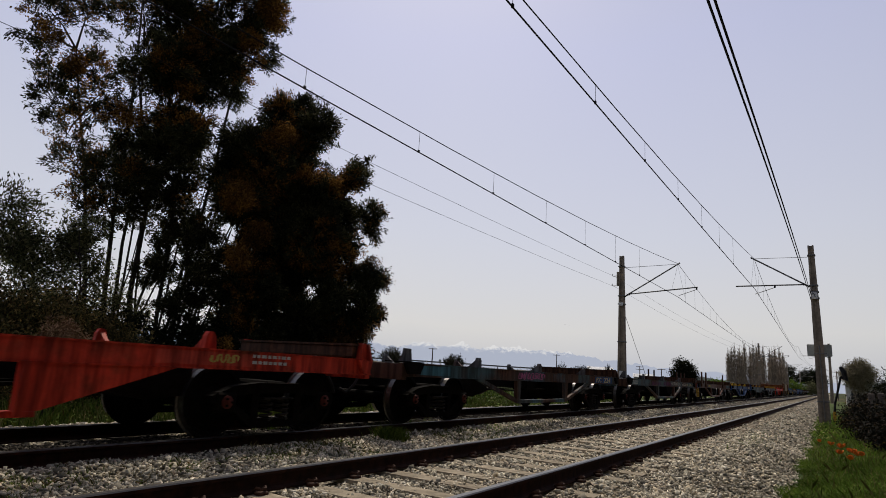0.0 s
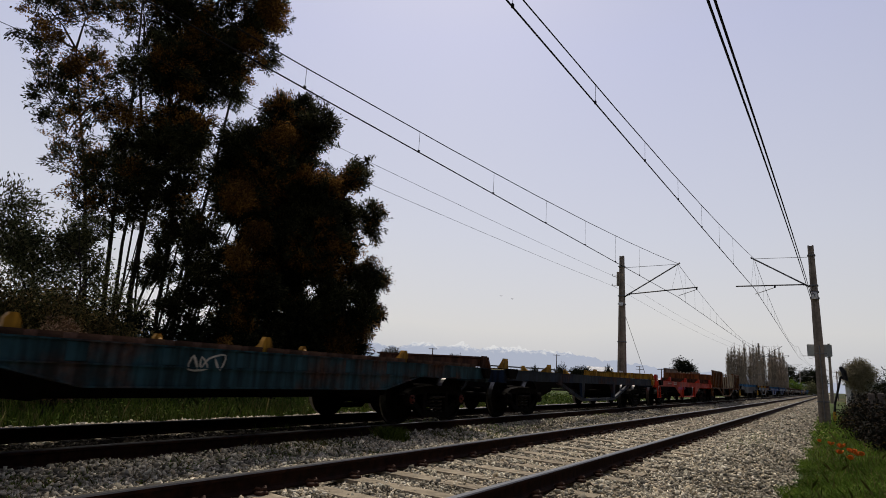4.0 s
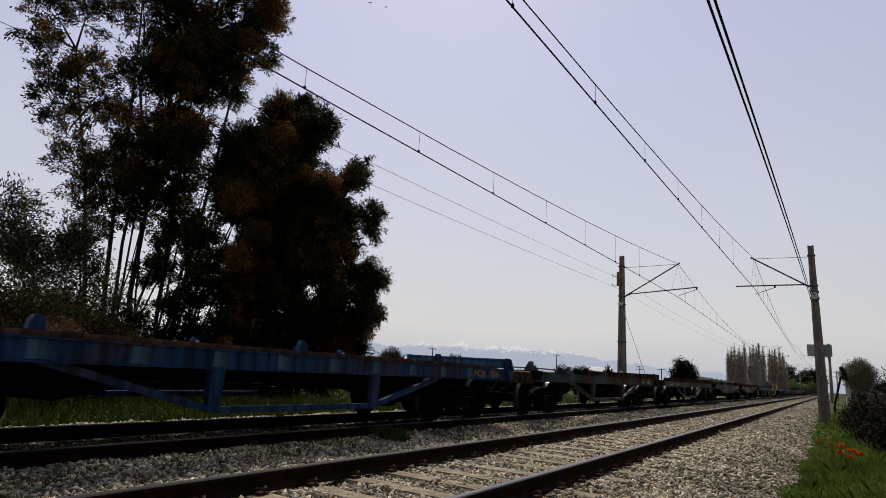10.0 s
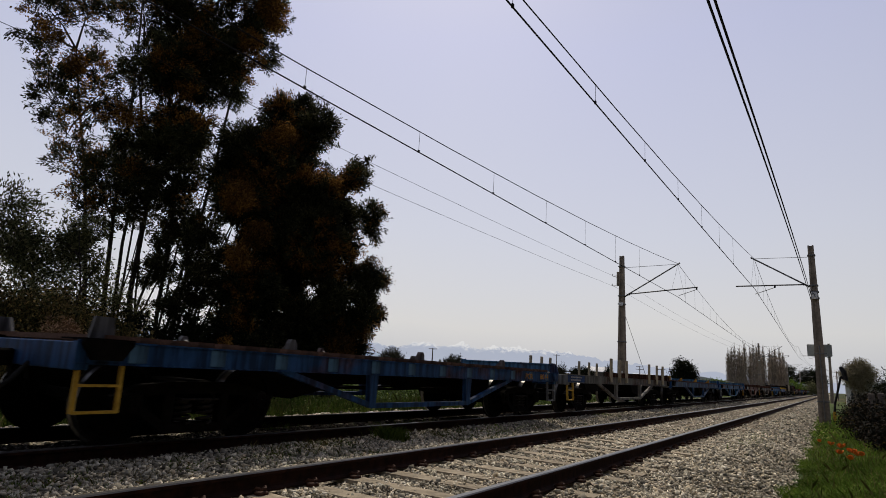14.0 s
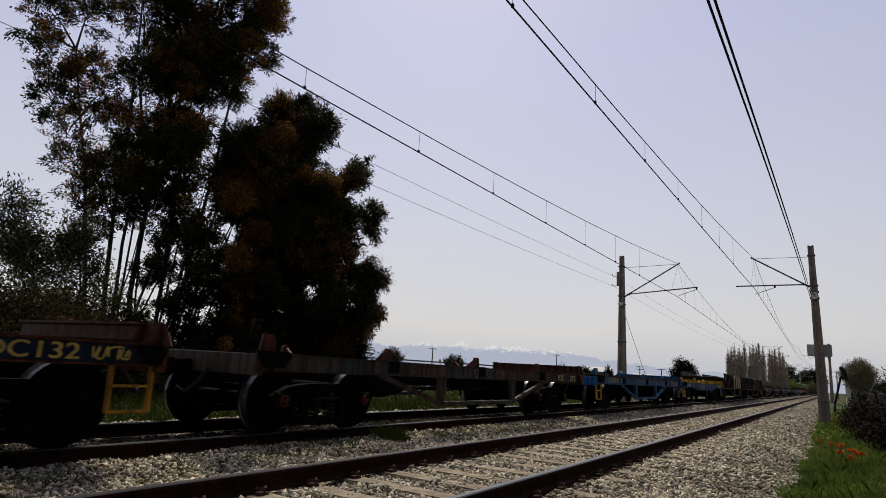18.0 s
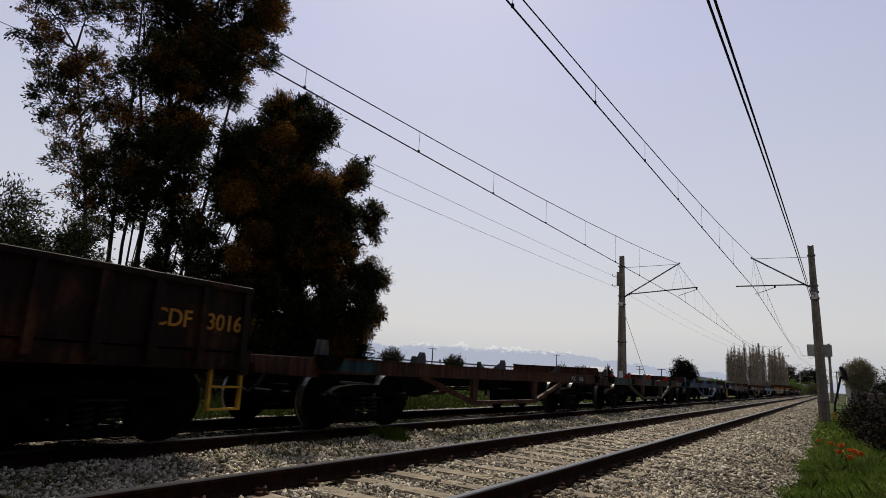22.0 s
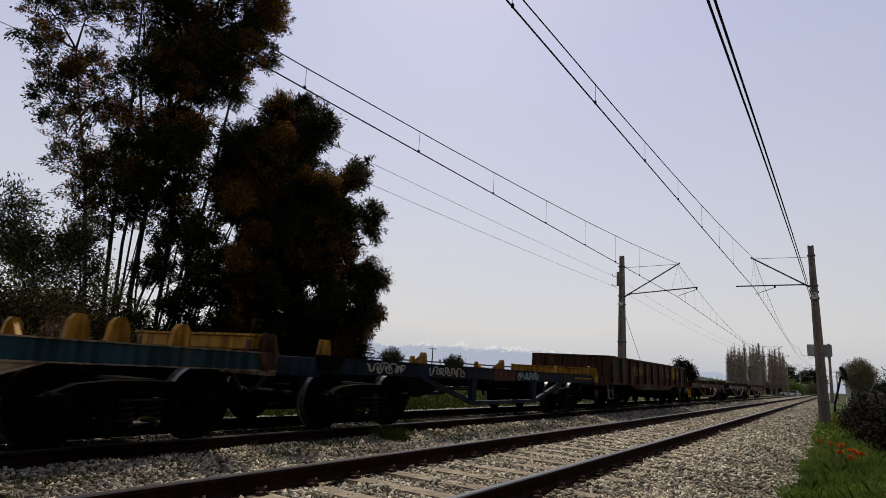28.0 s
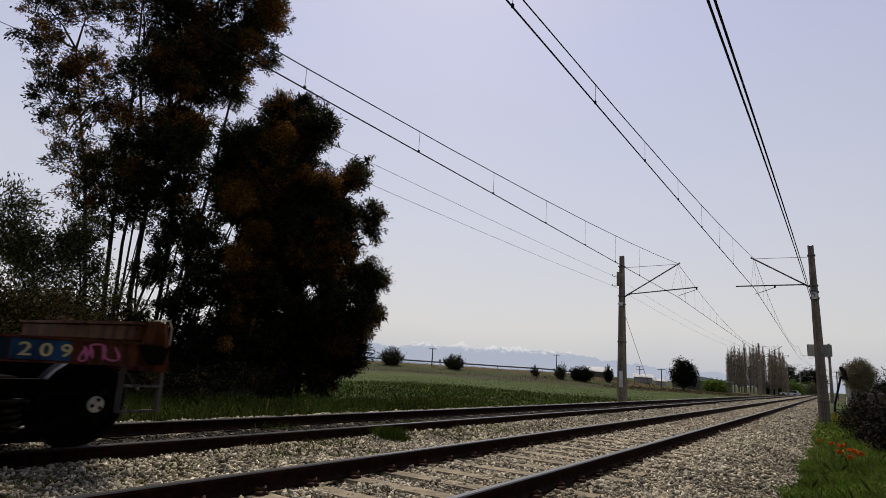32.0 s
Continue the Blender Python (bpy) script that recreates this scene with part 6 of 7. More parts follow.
def guide(parent, y, mat, tall=0.21, wide=0.085, side=0, black=False):
    """A pair of upright container guides, one on each sill."""
    for s in ((-1, 1) if side == 0 else (side,)):
        bm = bmesh.new()
        prism(bm, [(y - wide, DECK - 0.02), (y + wide, DECK - 0.02), (y + wide * 0.75, DECK + tall * 0.75), (y + wide * 0.35, DECK + tall), (y - wide * 0.35, DECK + tall), (y - wide * 0.75, DECK + tall * 0.75)],
              0, s * 1.16, s * 1.24)
        prism(bm, [(s * 1.16, DECK - 0.02), (s * 0.92, DECK - 0.02), (s * 1.16, DECK + tall * 0.8)], 1, y - 0.03, y + 0.03)
        part("container_guide", bm, mat, parent)
        if black:
            bm = bmesh.new()
            box(bm, *sorted((s * 1.20, s * 1.375)), y - 0.13, y + 0.13, DECK - 0.17, DECK + 0.03, 0.01)
            part("guide_bracket", bm, M_UNDER, parent)


def end_posts(parent, y, mat, tall=0.25):
    """Corner posts at the leading end, each on a black wedge bracket, with a low sill beam between them."""
    for s in (-1, 1):
        bm = bmesh.new()
        prism(bm, [(y - 0.13, DECK + 0.02), (y + 0.13, DECK + 0.02), (y + 0.09, DECK + tall), (y - 0.09, DECK + tall)], 0, *sorted((s * 1.20, s * 1.245)))
        prism(bm, [(s * 1.20, DECK + 0.02), (s * 0.98, DECK + 0.02), (s * 1.12, DECK + tall), (s * 1.20, DECK + tall)], 1, y + 0.085, y + 0.125)
        part("corner_post", bm, mat, parent)
        bm = bmesh.new()
        prism(bm, [(y - 0.24, DECK + 0.017), (y + 0.24, DECK + 0.017), (y + 0.24, DECK - 0.02), (y + 0.14, DECK - 0.17), (y - 0.14, DECK - 0.17), (y - 0.24, DECK - 0.02)][::-1], 0, *sorted((s * 1.352, s * 1.43)))
        box(bm, *sorted((s * 0.95, s * 1.43)), y - 0.24, y + 0.24, DECK + 0.018, DECK + 0.034)
        part("corner_bracket", bm, M_UNDER, parent)


def cross_beam(parent, y, mat, z=1.065, tall=0.17, ends=None):
    """A raised beam right across the wagon."""
    bm = bmesh.new()
    box(bm, -1.28, 1.28, y - 0.12, y + 0.12, z, z + tall, 0.015)
    box(bm, -1.3, 1.3, y - 0.15, y + 0.15, z + tall, z + tall + 0.03)
    part("cross_beam", bm, mat, parent)
    for s in (-1, 1):
        bm = bmesh.new()
        prism(bm, [(y - 0.05, DECK - 0.01), (y + 0.17, DECK - 0.01), (y + 0.14, z + tall + 0.045), (y - 0.01, z + tall + 0.045)], 0, *sorted((s * 1.285, s * 1.345)))
        prism(bm, [(s * 1.305, DECK - 0.01), (s * 1.44, DECK - 0.01), (s * 1.36, z + tall + 0.03), (s * 1.305, z + tall + 0.03)], 1, y + 0.13, y + 0.165)
        part("beam_bracket", bm, ends or mat, parent)
        bm = bmesh.new()
        prism(bm, [(y - 0.12, DECK + 0.0), (y + 0.20, DECK + 0.0), (y + 0.14, DECK - 0.19), (y + 0.0, DECK - 0.19)][::-1], 0, *sorted((s * 1.354, s * 1.42)))
        part("bracket_foot", bm, M_UNDER if ends is None else ends, parent)


def step(parent, y, mat, back=False):
    """A hanging ladder step at the wagon's corner."""
    bm = bmesh.new()
    for yy in (y, y + 0.42):
        beam(bm, (1.30, yy, 0.86), (1.32, yy, 0.36), 0.035, 0.05)
    for z in (0.37, 0.62):
        beam(bm, (1.32, y, z), (1.32, y + 0.42, z), 0.05, 0.025)
    part("step_ladder", bm, mat, parent, "hanging step ladder")


def handrail(parent, y, mat):
    bm = bmesh.new()
    tube(bm, [(1.25, y, DECK), (1.25, y, DECK + 0.26), (1.25, y + 0.16, DECK + 0.28), (1.25, y + 0.2, DECK + 0.2), (1.25, y + 0.2, DECK)], 0.011, 5)
    part("handrail", bm, mat, parent)


def stake(parent, y, mat, top=1.66, low=0.88, side=0, w=0.055):
    for s in ((-1, 1) if side == 0 else (side,)):
        bm = bmesh.new()
        box(bm, s * 1.355, s * (1.355 + 0.07), y - w, y + w, low, top, 0.008)
        part("stake", bm, mat, parent)


def sill(parent, L, mat, deep=None, ribs=0):
    """Side sills: channel with flanges; deep: (y0, y1, y2, y3, z) for a belly plate."""
    for s in (-1, 1):
        bm = bmesh.new()
        prof = [(s * HALF, SILL_LOW), (s * HALF, DECK), (s * (HALF - 0.09), DECK), (s * (HALF - 0.09), DECK - 0.02), (s * (HALF - 0.02), DECK - 0.02), (s * (HALF - 0.02), SILL_LOW + 0.02),
                (s * (HALF - 0.09), SILL_LOW + 0.02), (s * (HALF - 0.09), SILL_LOW)]
        prism(bm, prof, 1, 0, L)
        prism(bm, [(s * (HALF - 0.01), DECK), (s * (HALF + 0.018), DECK), (s * (HALF + 0.018), DECK + 0.016), (s * (HALF - 0.01), DECK + 0.016)], 1, 0.0, L)
        prism(bm, [(s * (HALF - 0.01), SILL_LOW - 0.014), (s * (HALF + 0.016), SILL_LOW - 0.014), (s * (HALF + 0.016), SILL_LOW), (s * (HALF - 0.01), SILL_LOW)], 1, 0.0, L)
        if deep:
            y0, y1, y2, y3, z = deep
            x0, x1 = sorted((s * (HALF - 0.025), s * (HALF - 0.004)))
            prism(bm, [(y0, SILL_LOW), (y1, z), (y2, z), (y3, SILL_LOW)], 0, x0, x1)
            a, b = sorted((s * (HALF - 0.12), s * (HALF + 0.012)))
            box(bm, a, b, y1, y2, z - 0.02, z)
            beam(bm, (s * (HALF - 0.05), y0, SILL_LOW - 0.01), (s * (HALF - 0.05), y1, z - 0.01), 0.13, 0.02)
            beam(bm, (s * (HALF - 0.05), y3, SILL_LOW - 0.01), (s * (HALF - 0.05), y2, z - 0.01), 0.13, 0.02)
        part("side_sill", bm, mat, parent)
        if ribs:
            pad_mat = PADS.get(mat.name, mat)
            bm = bmesh.new()
            box(bm, *sorted((s * (HALF - 0.004), s * (HALF + 0.006))), -0.10, 0.10, SILL_LOW + 0.012, DECK - 0.004, 0.004)
            me = shared("pad %d %s" % (s, pad_mat.name), lambda: mesh_of(bm, "sill_pad", pad_mat))
            for k in range(12):
                y = L / 2 + (k - 5.5) * 0.955
                if 0.3 < y < L - 0.3:
                    share("sill_pad", me, parent, pose(0, y, 0))


def frame_of(parent, L, mat, cap, s0, bog=1.55, members=8):
    bm = bmesh.new()
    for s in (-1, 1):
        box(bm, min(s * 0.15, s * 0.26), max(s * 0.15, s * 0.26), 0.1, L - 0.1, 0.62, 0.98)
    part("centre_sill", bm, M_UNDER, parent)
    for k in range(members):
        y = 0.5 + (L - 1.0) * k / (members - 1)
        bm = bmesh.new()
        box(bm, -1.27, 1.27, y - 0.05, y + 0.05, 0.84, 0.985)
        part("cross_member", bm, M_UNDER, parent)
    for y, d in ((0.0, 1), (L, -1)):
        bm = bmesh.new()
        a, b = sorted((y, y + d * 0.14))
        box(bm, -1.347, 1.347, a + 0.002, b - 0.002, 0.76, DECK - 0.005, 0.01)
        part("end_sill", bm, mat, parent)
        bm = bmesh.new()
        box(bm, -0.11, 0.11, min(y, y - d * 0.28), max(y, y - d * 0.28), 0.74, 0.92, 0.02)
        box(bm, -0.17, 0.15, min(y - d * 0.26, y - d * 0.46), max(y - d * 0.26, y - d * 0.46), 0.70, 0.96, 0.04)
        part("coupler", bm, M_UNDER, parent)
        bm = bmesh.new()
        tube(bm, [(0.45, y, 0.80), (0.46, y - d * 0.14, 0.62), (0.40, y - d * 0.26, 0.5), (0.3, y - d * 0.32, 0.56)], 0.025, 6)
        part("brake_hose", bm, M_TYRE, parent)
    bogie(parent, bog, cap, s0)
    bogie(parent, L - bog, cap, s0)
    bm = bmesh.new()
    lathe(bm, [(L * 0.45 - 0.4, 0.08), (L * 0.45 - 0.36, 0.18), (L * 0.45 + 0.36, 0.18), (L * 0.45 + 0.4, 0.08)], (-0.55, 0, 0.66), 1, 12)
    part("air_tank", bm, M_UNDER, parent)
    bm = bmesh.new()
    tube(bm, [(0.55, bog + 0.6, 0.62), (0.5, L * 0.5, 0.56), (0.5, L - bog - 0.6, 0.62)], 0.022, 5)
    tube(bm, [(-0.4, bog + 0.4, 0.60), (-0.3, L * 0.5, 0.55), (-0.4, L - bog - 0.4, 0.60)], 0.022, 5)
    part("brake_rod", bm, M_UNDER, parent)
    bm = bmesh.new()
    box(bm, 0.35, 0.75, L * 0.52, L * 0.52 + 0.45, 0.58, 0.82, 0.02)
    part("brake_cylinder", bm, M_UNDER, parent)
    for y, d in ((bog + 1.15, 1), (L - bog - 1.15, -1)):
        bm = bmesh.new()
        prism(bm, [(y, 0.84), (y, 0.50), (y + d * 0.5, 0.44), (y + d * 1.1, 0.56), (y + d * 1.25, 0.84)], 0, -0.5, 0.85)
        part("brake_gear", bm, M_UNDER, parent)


def truss(parent, L, mat, z=0.36, w=0.075):
    """A flat rod under each sill, held down by two queen posts about the middle."""
    a, b, c, d = 0.5 - 3.31 / L, 0.5 - 1.44 / L, 0.5 + 1.44 / L, 0.5 + 3.31 / L
    for s in (-1, 1):
        x = s * (HALF - 0.05)
        bm = bmesh.new()
        beam(bm, (x, L * a, SILL_LOW + 0.005), (x, L * b, z), 0.08, w)
        beam(bm, (x, L * c, z), (x, L * d, SILL_LOW + 0.005), 0.08, w)
        beam(bm, (x, L * b - 0.02, z), (x, L * c + 0.02, z), 0.08, w)
        part("truss_rod", bm, mat, parent)
        for y in (L * b, L * c):
            bm = bmesh.new()
            prism(bm, [(y - 0.075, z), (y + 0.075, z), (y + 0.11, SILL_LOW), (y - 0.11, SILL_LOW)], 0, x - 0.04, x + 0.04)
            part("queen_post", bm, mat, parent)


def wedge_belly(parent, L, mat):
    """Deep tapered plates that hang from the sill, joined by a low bar."""
    for s in (-1, 1):
        x0, x1 = sorted((s * (HALF - 0.035), s * (HALF - 0.006)))
        for y0, y1 in ((0.25, 0.375), (0.73, 0.605)):
            bm = bmesh.new()
            prism(bm, [(L * y0, SILL_LOW), (L * y1, SILL_LOW), (L * y1, 0.40), (L * y1 - (0.12 if y1 > y0 else -0.12) * L * 0.1, 0.40)], 0, x0, x1)
            a, b = sorted((L * y1, L * y1 + (0.07 if y1 > y0 else -0.07)))
            box(bm, s * HALF - 0.06, s * HALF + 0.06, a, b, 0.36, SILL_LOW)
            part("belly_plate", bm, mat, parent)
        bm = bmesh.new()
        box(bm, min(s * (HALF - 0.14), s * HALF), max(s * (HALF - 0.14), s * HALF), L * 0.365, L * 0.615, 0.345, 0.40, 0.006)
        part("belly_bar", bm, mat, parent)


def planks(parent, L):
    bm = bmesh.new()
    box(bm, -1.30, 1.30, -0.11, 0.11, DECK + 0.018, DECK + 0.075)
    me = shared("plank", lambda: mesh_of(bm, "deck_plank", M_PLANK))
    n = int((L - 0.6) / 0.335)
    for k in range(n):
        share("deck_plank", me, parent, pose(RNG.uniform(-0.01, 0.01), 0.4 + k * 0.335, 0, 0, 0, RNG.uniform(-0.4, 0.4)))


def wall_panel(parent, y0, y1, top, mat, side, rib=0.62):
    """A stretch of gondola side: plate, top rail and upright ribs."""
    s = side
    bm = bmesh.new()
    a, b = sorted((s * (HALF - 0.03), s * HALF))
    box(bm, a, b, y0, y1, DECK - 0.02, top)
    a, b = sorted((s * (HALF - 0.05), s * (HALF + 0.055)))
    box(bm, a, b, y0, y1, top - 0.01, top + 0.055, 0.008)
    part("side_wall", bm, mat, parent)
    n = max(2, round((y1 - y0) / rib))
    for k in range(n + 1):
        y = y0 + 0.05 + (y1 - y0 - 0.1) * k / n
        bm = bmesh.new()
        prism(bm, [(s * HALF, SILL_LOW + 0.02), (s * (HALF + 0.075), SILL_LOW + 0.06), (s * (HALF + 0.05), top - 0.012), (s * HALF, top - 0.012)], 1, y - 0.04, y + 0.04)
        part("side_rib", bm, mat, parent)


def end_wall(parent, y, top, mat):
    bm = bmesh.new()
    box(bm, -HALF + 0.032, HALF - 0.032, y - 0.02, y + 0.02, DECK - 0.01, top)
    box(bm, -HALF + 0.052, HALF - 0.052, y - 0.06, y + 0.06, top, top + 0.06, 0.008)
    for k in range(4):
        x = -1.0 + k * 0.667
        box(bm, x - 0.04, x + 0.04, y - 0.07, y + 0.07, DECK, top - 0.005)
    part("end_wall", bm, mat, parent)


def floor_of(parent, L, mat):
    bm = bmesh.new()
    box(bm, -HALF + 0.1, HALF - 0.1, 0.15, L - 0.15, DECK - 0.035, DECK - 0.004)
    part("floor_plate", bm, mat, parent)


def wagon(label, s0, s1, mat, cap="dark", category="flat wagon", bog=1.55):
    """A wagon whose leading end passes the camera's line after s0 metres of travel, its rear after s1."""
    t = thing("freight_wagon", label, category, pose(TRACK_FAR, s0, 0), "wagons of the goods train")
    WAGONS.append((t, s0))
    t["length"] = s1 - s0
    frame_of(t, s1 - s0, mat, cap, s0, bog)
    return t, s1 - s0


def flat(label, s0, s1, mat, cap="dark", style="truss", beam_mat=None, beam_ends=None, guides=False, guide_mat=None, steps=None, ribs=0, deep_z=0.55, black=False, tmat=None, bog=1.55):
    t, L = wagon(label, s0, s1, mat, cap, bog=bog)
    if style == "deep":
        sill(t, L, mat, (L * 0.22, L * 0.30, L * 0.70, L * 0.78, deep_z), ribs)
        for x in (-0.3, 0.22):
            bm = bmesh.new()
            prism(bm, [(L * 0.17, 0.66), (L * 0.29, 0.42), (L * 0.71, 0.42), (L * 0.83, 0.66)], 0, x, x + 0.08)
            part("fish_belly", bm, M_UNDER, t)
    else:
        sill(t, L, mat, None, ribs)
        if style == "truss":
            truss(t, L, tmat or mat)
        elif style == "wedge":
            wedge_belly(t, L, mat)
    if beam_mat:
        cross_beam(t, L - 0.24, beam_mat, ends=beam_ends)
    if guides:
        # three pairs of guides for twenty-foot boxes, corner posts at the leading end
        for g in (2.78, L / 2 - 0.05, L - 2.78):
            guide(t, g, guide_mat or mat, black=black)
        end_posts(t, 0.27, guide_mat or mat)
    if steps:
        step(t, 0.06, steps)
    return t, L
def short_gondola(label, s0, s1, mat, posts, post_mat, front=(0.55, 4.35), rear=(9.2, None), top=1.80, cap="dark"):
    t, L = wagon(label, s0, s1, mat, cap, "gondola wagon")
    sill(t, L, mat)
    truss(t, L, mat)
    floor_of(t, L, M_UNDER)
    r1 = rear[1] or L - 0.12
    for s in (1, -1):
        wall_panel(t, front[0], front[1], top, mat, s)
        wall_panel(t, rear[0], r1, top, mat, s)
    end_wall(t, front[0] + 0.02, top - 0.27, mat)
    end_wall(t, r1 - 0.02, top - 0.2, mat)
    for y in posts:
        stake(t, y, post_mat, top - 0.02)
    bm = bmesh.new()
    for s in (-1, 1):
        beam(bm, (s * 1.3, front[1], top - 0.12), (s * 1.3, rear[0], top - 0.14), 0.03, 0.05)
    part("tie_bar", bm, mat, t)
    step(t, 0.06, mat)
    return t, L


# the wagons in order, the leading one first
t, L = flat("red flat wagon with deep tapered belly plates", -4.65, 7.14, RED, "red", "wedge", RUST, RED, True, RED)
patch(t, L - 3.5, L - 2.25, 0.86, 1.01, paint("fresh_red_paint", (0.60, 0.07, 0.04), 0.02))
bars(t, L - 2.25, 0.97, 2, 0.55, M_PALETEXT)
scrawl(t, L - 2.85, 0.4, 0.90, 0.08, M_YELLOWTEXT, 3)

t, L = flat("rusty brown flat wagon with teal and blue patches", 7.95, 19.73, BROWN, "red", "truss", RUST, None, True, GREYGUIDE)
patch(t, 0.50, 1.50, 0.85, 1.01, paint("teal_patch_paint", (0.06, 0.19, 0.25), 0.1))
patch(t, 9.60, 10.22, 0.84, 1.02, DEEPBLUE), patch(t, 10.30, 11.22, 0.84, 1.02, DEEPBLUE)
stencil(t, "PDC", 9.70, 10.14, M_PALEYELLOW, 0.86, 1.0), stencil(t, "224", 10.40, 11.04, M_PALEYELLOW, 0.86, 1.0)
patch(t, 6.4, 6.98, 0.84, 1.02, paint("slate_patch_paint", (0.10, 0.12, 0.14), 0.4))
scrawl(t, 4.36, 1.5, 0.86, 0.14, M_PINKTEXT, 5)

t, L = flat("worn brown flat wagon with a teal patch and white scrawl", 20.82, 32.88, BROWN, "red", "truss", RUST, None, True, GREYGUIDE)
patch(t, 0.66, 1.51, 0.85, 1.01, paint("teal_patch_paint", (0.06, 0.19, 0.25), 0.1))
bars(t, 0.72, 0.95, 2, 0.7, M_PALETEXT)
scrawl(t, 6.82, 1.9, 0.86, 0.15, M_PALETEXT, 8), scrawl(t, 9.04, 1.0, 0.87, 0.11, M_PALETEXT, 9), scrawl(t, 3.4, 1.5, 0.86, 0.13, M_PURPLETEXT, 10), scrawl(t, 5.4, 1.3, 0.86, 0.13, M_PURPLETEXT, 12)
patch(t, 10.11, 11.59, 0.84, 1.02, TEAL), patch(t, 12.2, L - 0.05, 0.84, 1.02, paint("teal_patch_paint", (0.06, 0.19, 0.25), 0.1))
stencil(t, "245", 10.79, 11.27, M_PALEYELLOW), stencil(t, "PDC", 10.13, 10.51, M_PALEYELLOW), bars(t, 11.71, 0.95, 1, 0.25, M_CYANTEXT)

t, L = flat("brown flat wagon with blue end panels and tall stakes", 33.71, 45.78, REDBROWN, "white", "truss", RUST, None, True, RUST, M_YELLOW)
patch(t, 0.0, 0.88, 0.84, 1.02, DEEPBLUE), patch(t, 3.11, 4.27, 0.84, 1.02, TEAL), patch(t, L - 1.9, L - 0.4, 0.85, 1.02, TEAL)
bars(t, 3.3, 0.96, 2, 0.75, M_YELLOWTEXT), bars(t, 0.3, 0.93, 1, 0.4, M_CYANTEXT)
for y in (1.1, 2.37, 8.47):
    stake(t, y, RUST, 1.66)
for y in (9.77, 10.92):
    stake(t, y, RUST, 1.66, side=-1)

t, L = flat("blue flat wagon with bright yellow container guides", 46.60, 58.26, BLUE, "red", "truss", RUST, BLUE, True, YELLOW, None, 9, black=True, bog=1.65)
guide(t, 1.55, YELLOW), guide(t, 3.44, YELLOW, 0.12, 0.15)
stencil(t, "PCB", 9.60, 9.97, M_YELLOWTEXT), stencil(t, "85", 10.71, 10.95, M_YELLOWTEXT), bars(t, 1.45, 0.95, 2, 0.6, M_PALETEXT)

t, L = flat("dark teal flat wagon with deep side plates and yellow guides", 59.15, 70.54, TEAL, "red", "deep", RUST, None, True, OCHRE, None, 7, 0.62)
planks(t, L)
scrawl(t, 4.45, 0.5, 0.78, 0.2, M_PALETEXT, 11)

t, L = flat("dark flat wagon with an ochre cross beam", 71.22, 84.04, NAVY, "dark", "truss", OCHRE, OCHRE, True, OCHRE)

t, L = flat("red flat wagon with tall red guides and belly plates", 84.91, 97.38, RED, "dark", "wedge", RUST, RED, True, RED, RED)
bars(t, 1.70, 0.94, 1, 0.6, M_PALETEXT), bars(t, 2.80, 0.97, 2, 0.6, M_PALETEXT)
scrawl(t, 3.70, 1.6, 0.70, 0.12, M_PINKTEXT, 13)

t, L = short_gondola("orange-brown gondola wagon with open middle and pale posts", 98.01, 109.88, ORANGE, (3.95, 5.0, 6.05, 7.1, 8.0, 8.7), M_PALEWOOD, (0.06, 3.6), (8.47, None))
patch(t, 1.55, 2.25, 1.2, 1.5, NAVY, 1.354), patch(t, L - 1.6, L - 0.85, 1.12, 1.42, NAVY, 1.354), patch(t, L - 0.78, L - 0.2, 0.88, 1.42, NAVY, 1.354)
stencil(t, "1017", 11.32, 11.72, M_YELLOWTEXT, 1.16, 1.38, 1.362), stencil(t, "CDF", 10.68, 11.12, M_ORANGETEXT, 1.16, 1.38, 1.362)
scrawl(t, 10.68, 0.5, 1.60, 0.11, M_PALETEXT, 17, 1.36), scrawl(t, 10.68, 0.5, 1.44, 0.11, M_PALETEXT, 18, 1.36), scrawl(t, 11.28, 0.5, 1.58, 0.1, M_PALETEXT, 19, 1.36)

t, L = flat("dark blue flat wagon with deep plain side plates", 110.51, 122.81, NAVY, "dark", "deep", PALEBLUE, NAVY, True, PALEBLUE, M_YELLOW, 0, 0.56)
t, L = flat("brown and blue flat wagon with ochre guides", 123.59, 135.58, paint("patched_blue_brown_paint", (0.10, 0.075, 0.06), 0.45, (0.03, 0.11, 0.20)), "dark", "truss", RUST, None, True, OCHRE, M_YELLOW)
patch(t, L - 2.1, L - 0.75, 0.84, 1.02, REDBROWN), patch(t, L - 0.72, L, 0.84, 1.02, NAVY), stencil(t, "PDC", 10.02, 10.43, M_ORANGETEXT), stencil(t, "314", 10.67, 11.17, M_ORANGETEXT)

t, L = flat("plain blue flat wagon with a hanging equipment box", 136.27, 149.66, BLUE, "dark", "truss", PALEBLUE, BLUE, False, PALEBLUE)
end_posts(t, 0.27, PALEBLUE)
scrawl(t, 1.06, 0.95, 0.86, 0.15, M_PALETEXT, 21), scrawl(t, 4.0, 0.6, 0.87, 0.1, M_PALETEXT, 22)
bm = bmesh.new()
box(bm, 1.20, 1.335, 5.35, 6.4, 0.40, 0.815, 0.02)
part("equipment_box", bm, BLUE, t)
bars(t, 5.45, 0.70, 2, 0.8, M_ORANGETEXT, 1.337)
stencil(t, "PDM", 11.03, 11.35, M_PALETEXT), stencil(t, "102", 11.55, 11.93, M_PALETEXT)

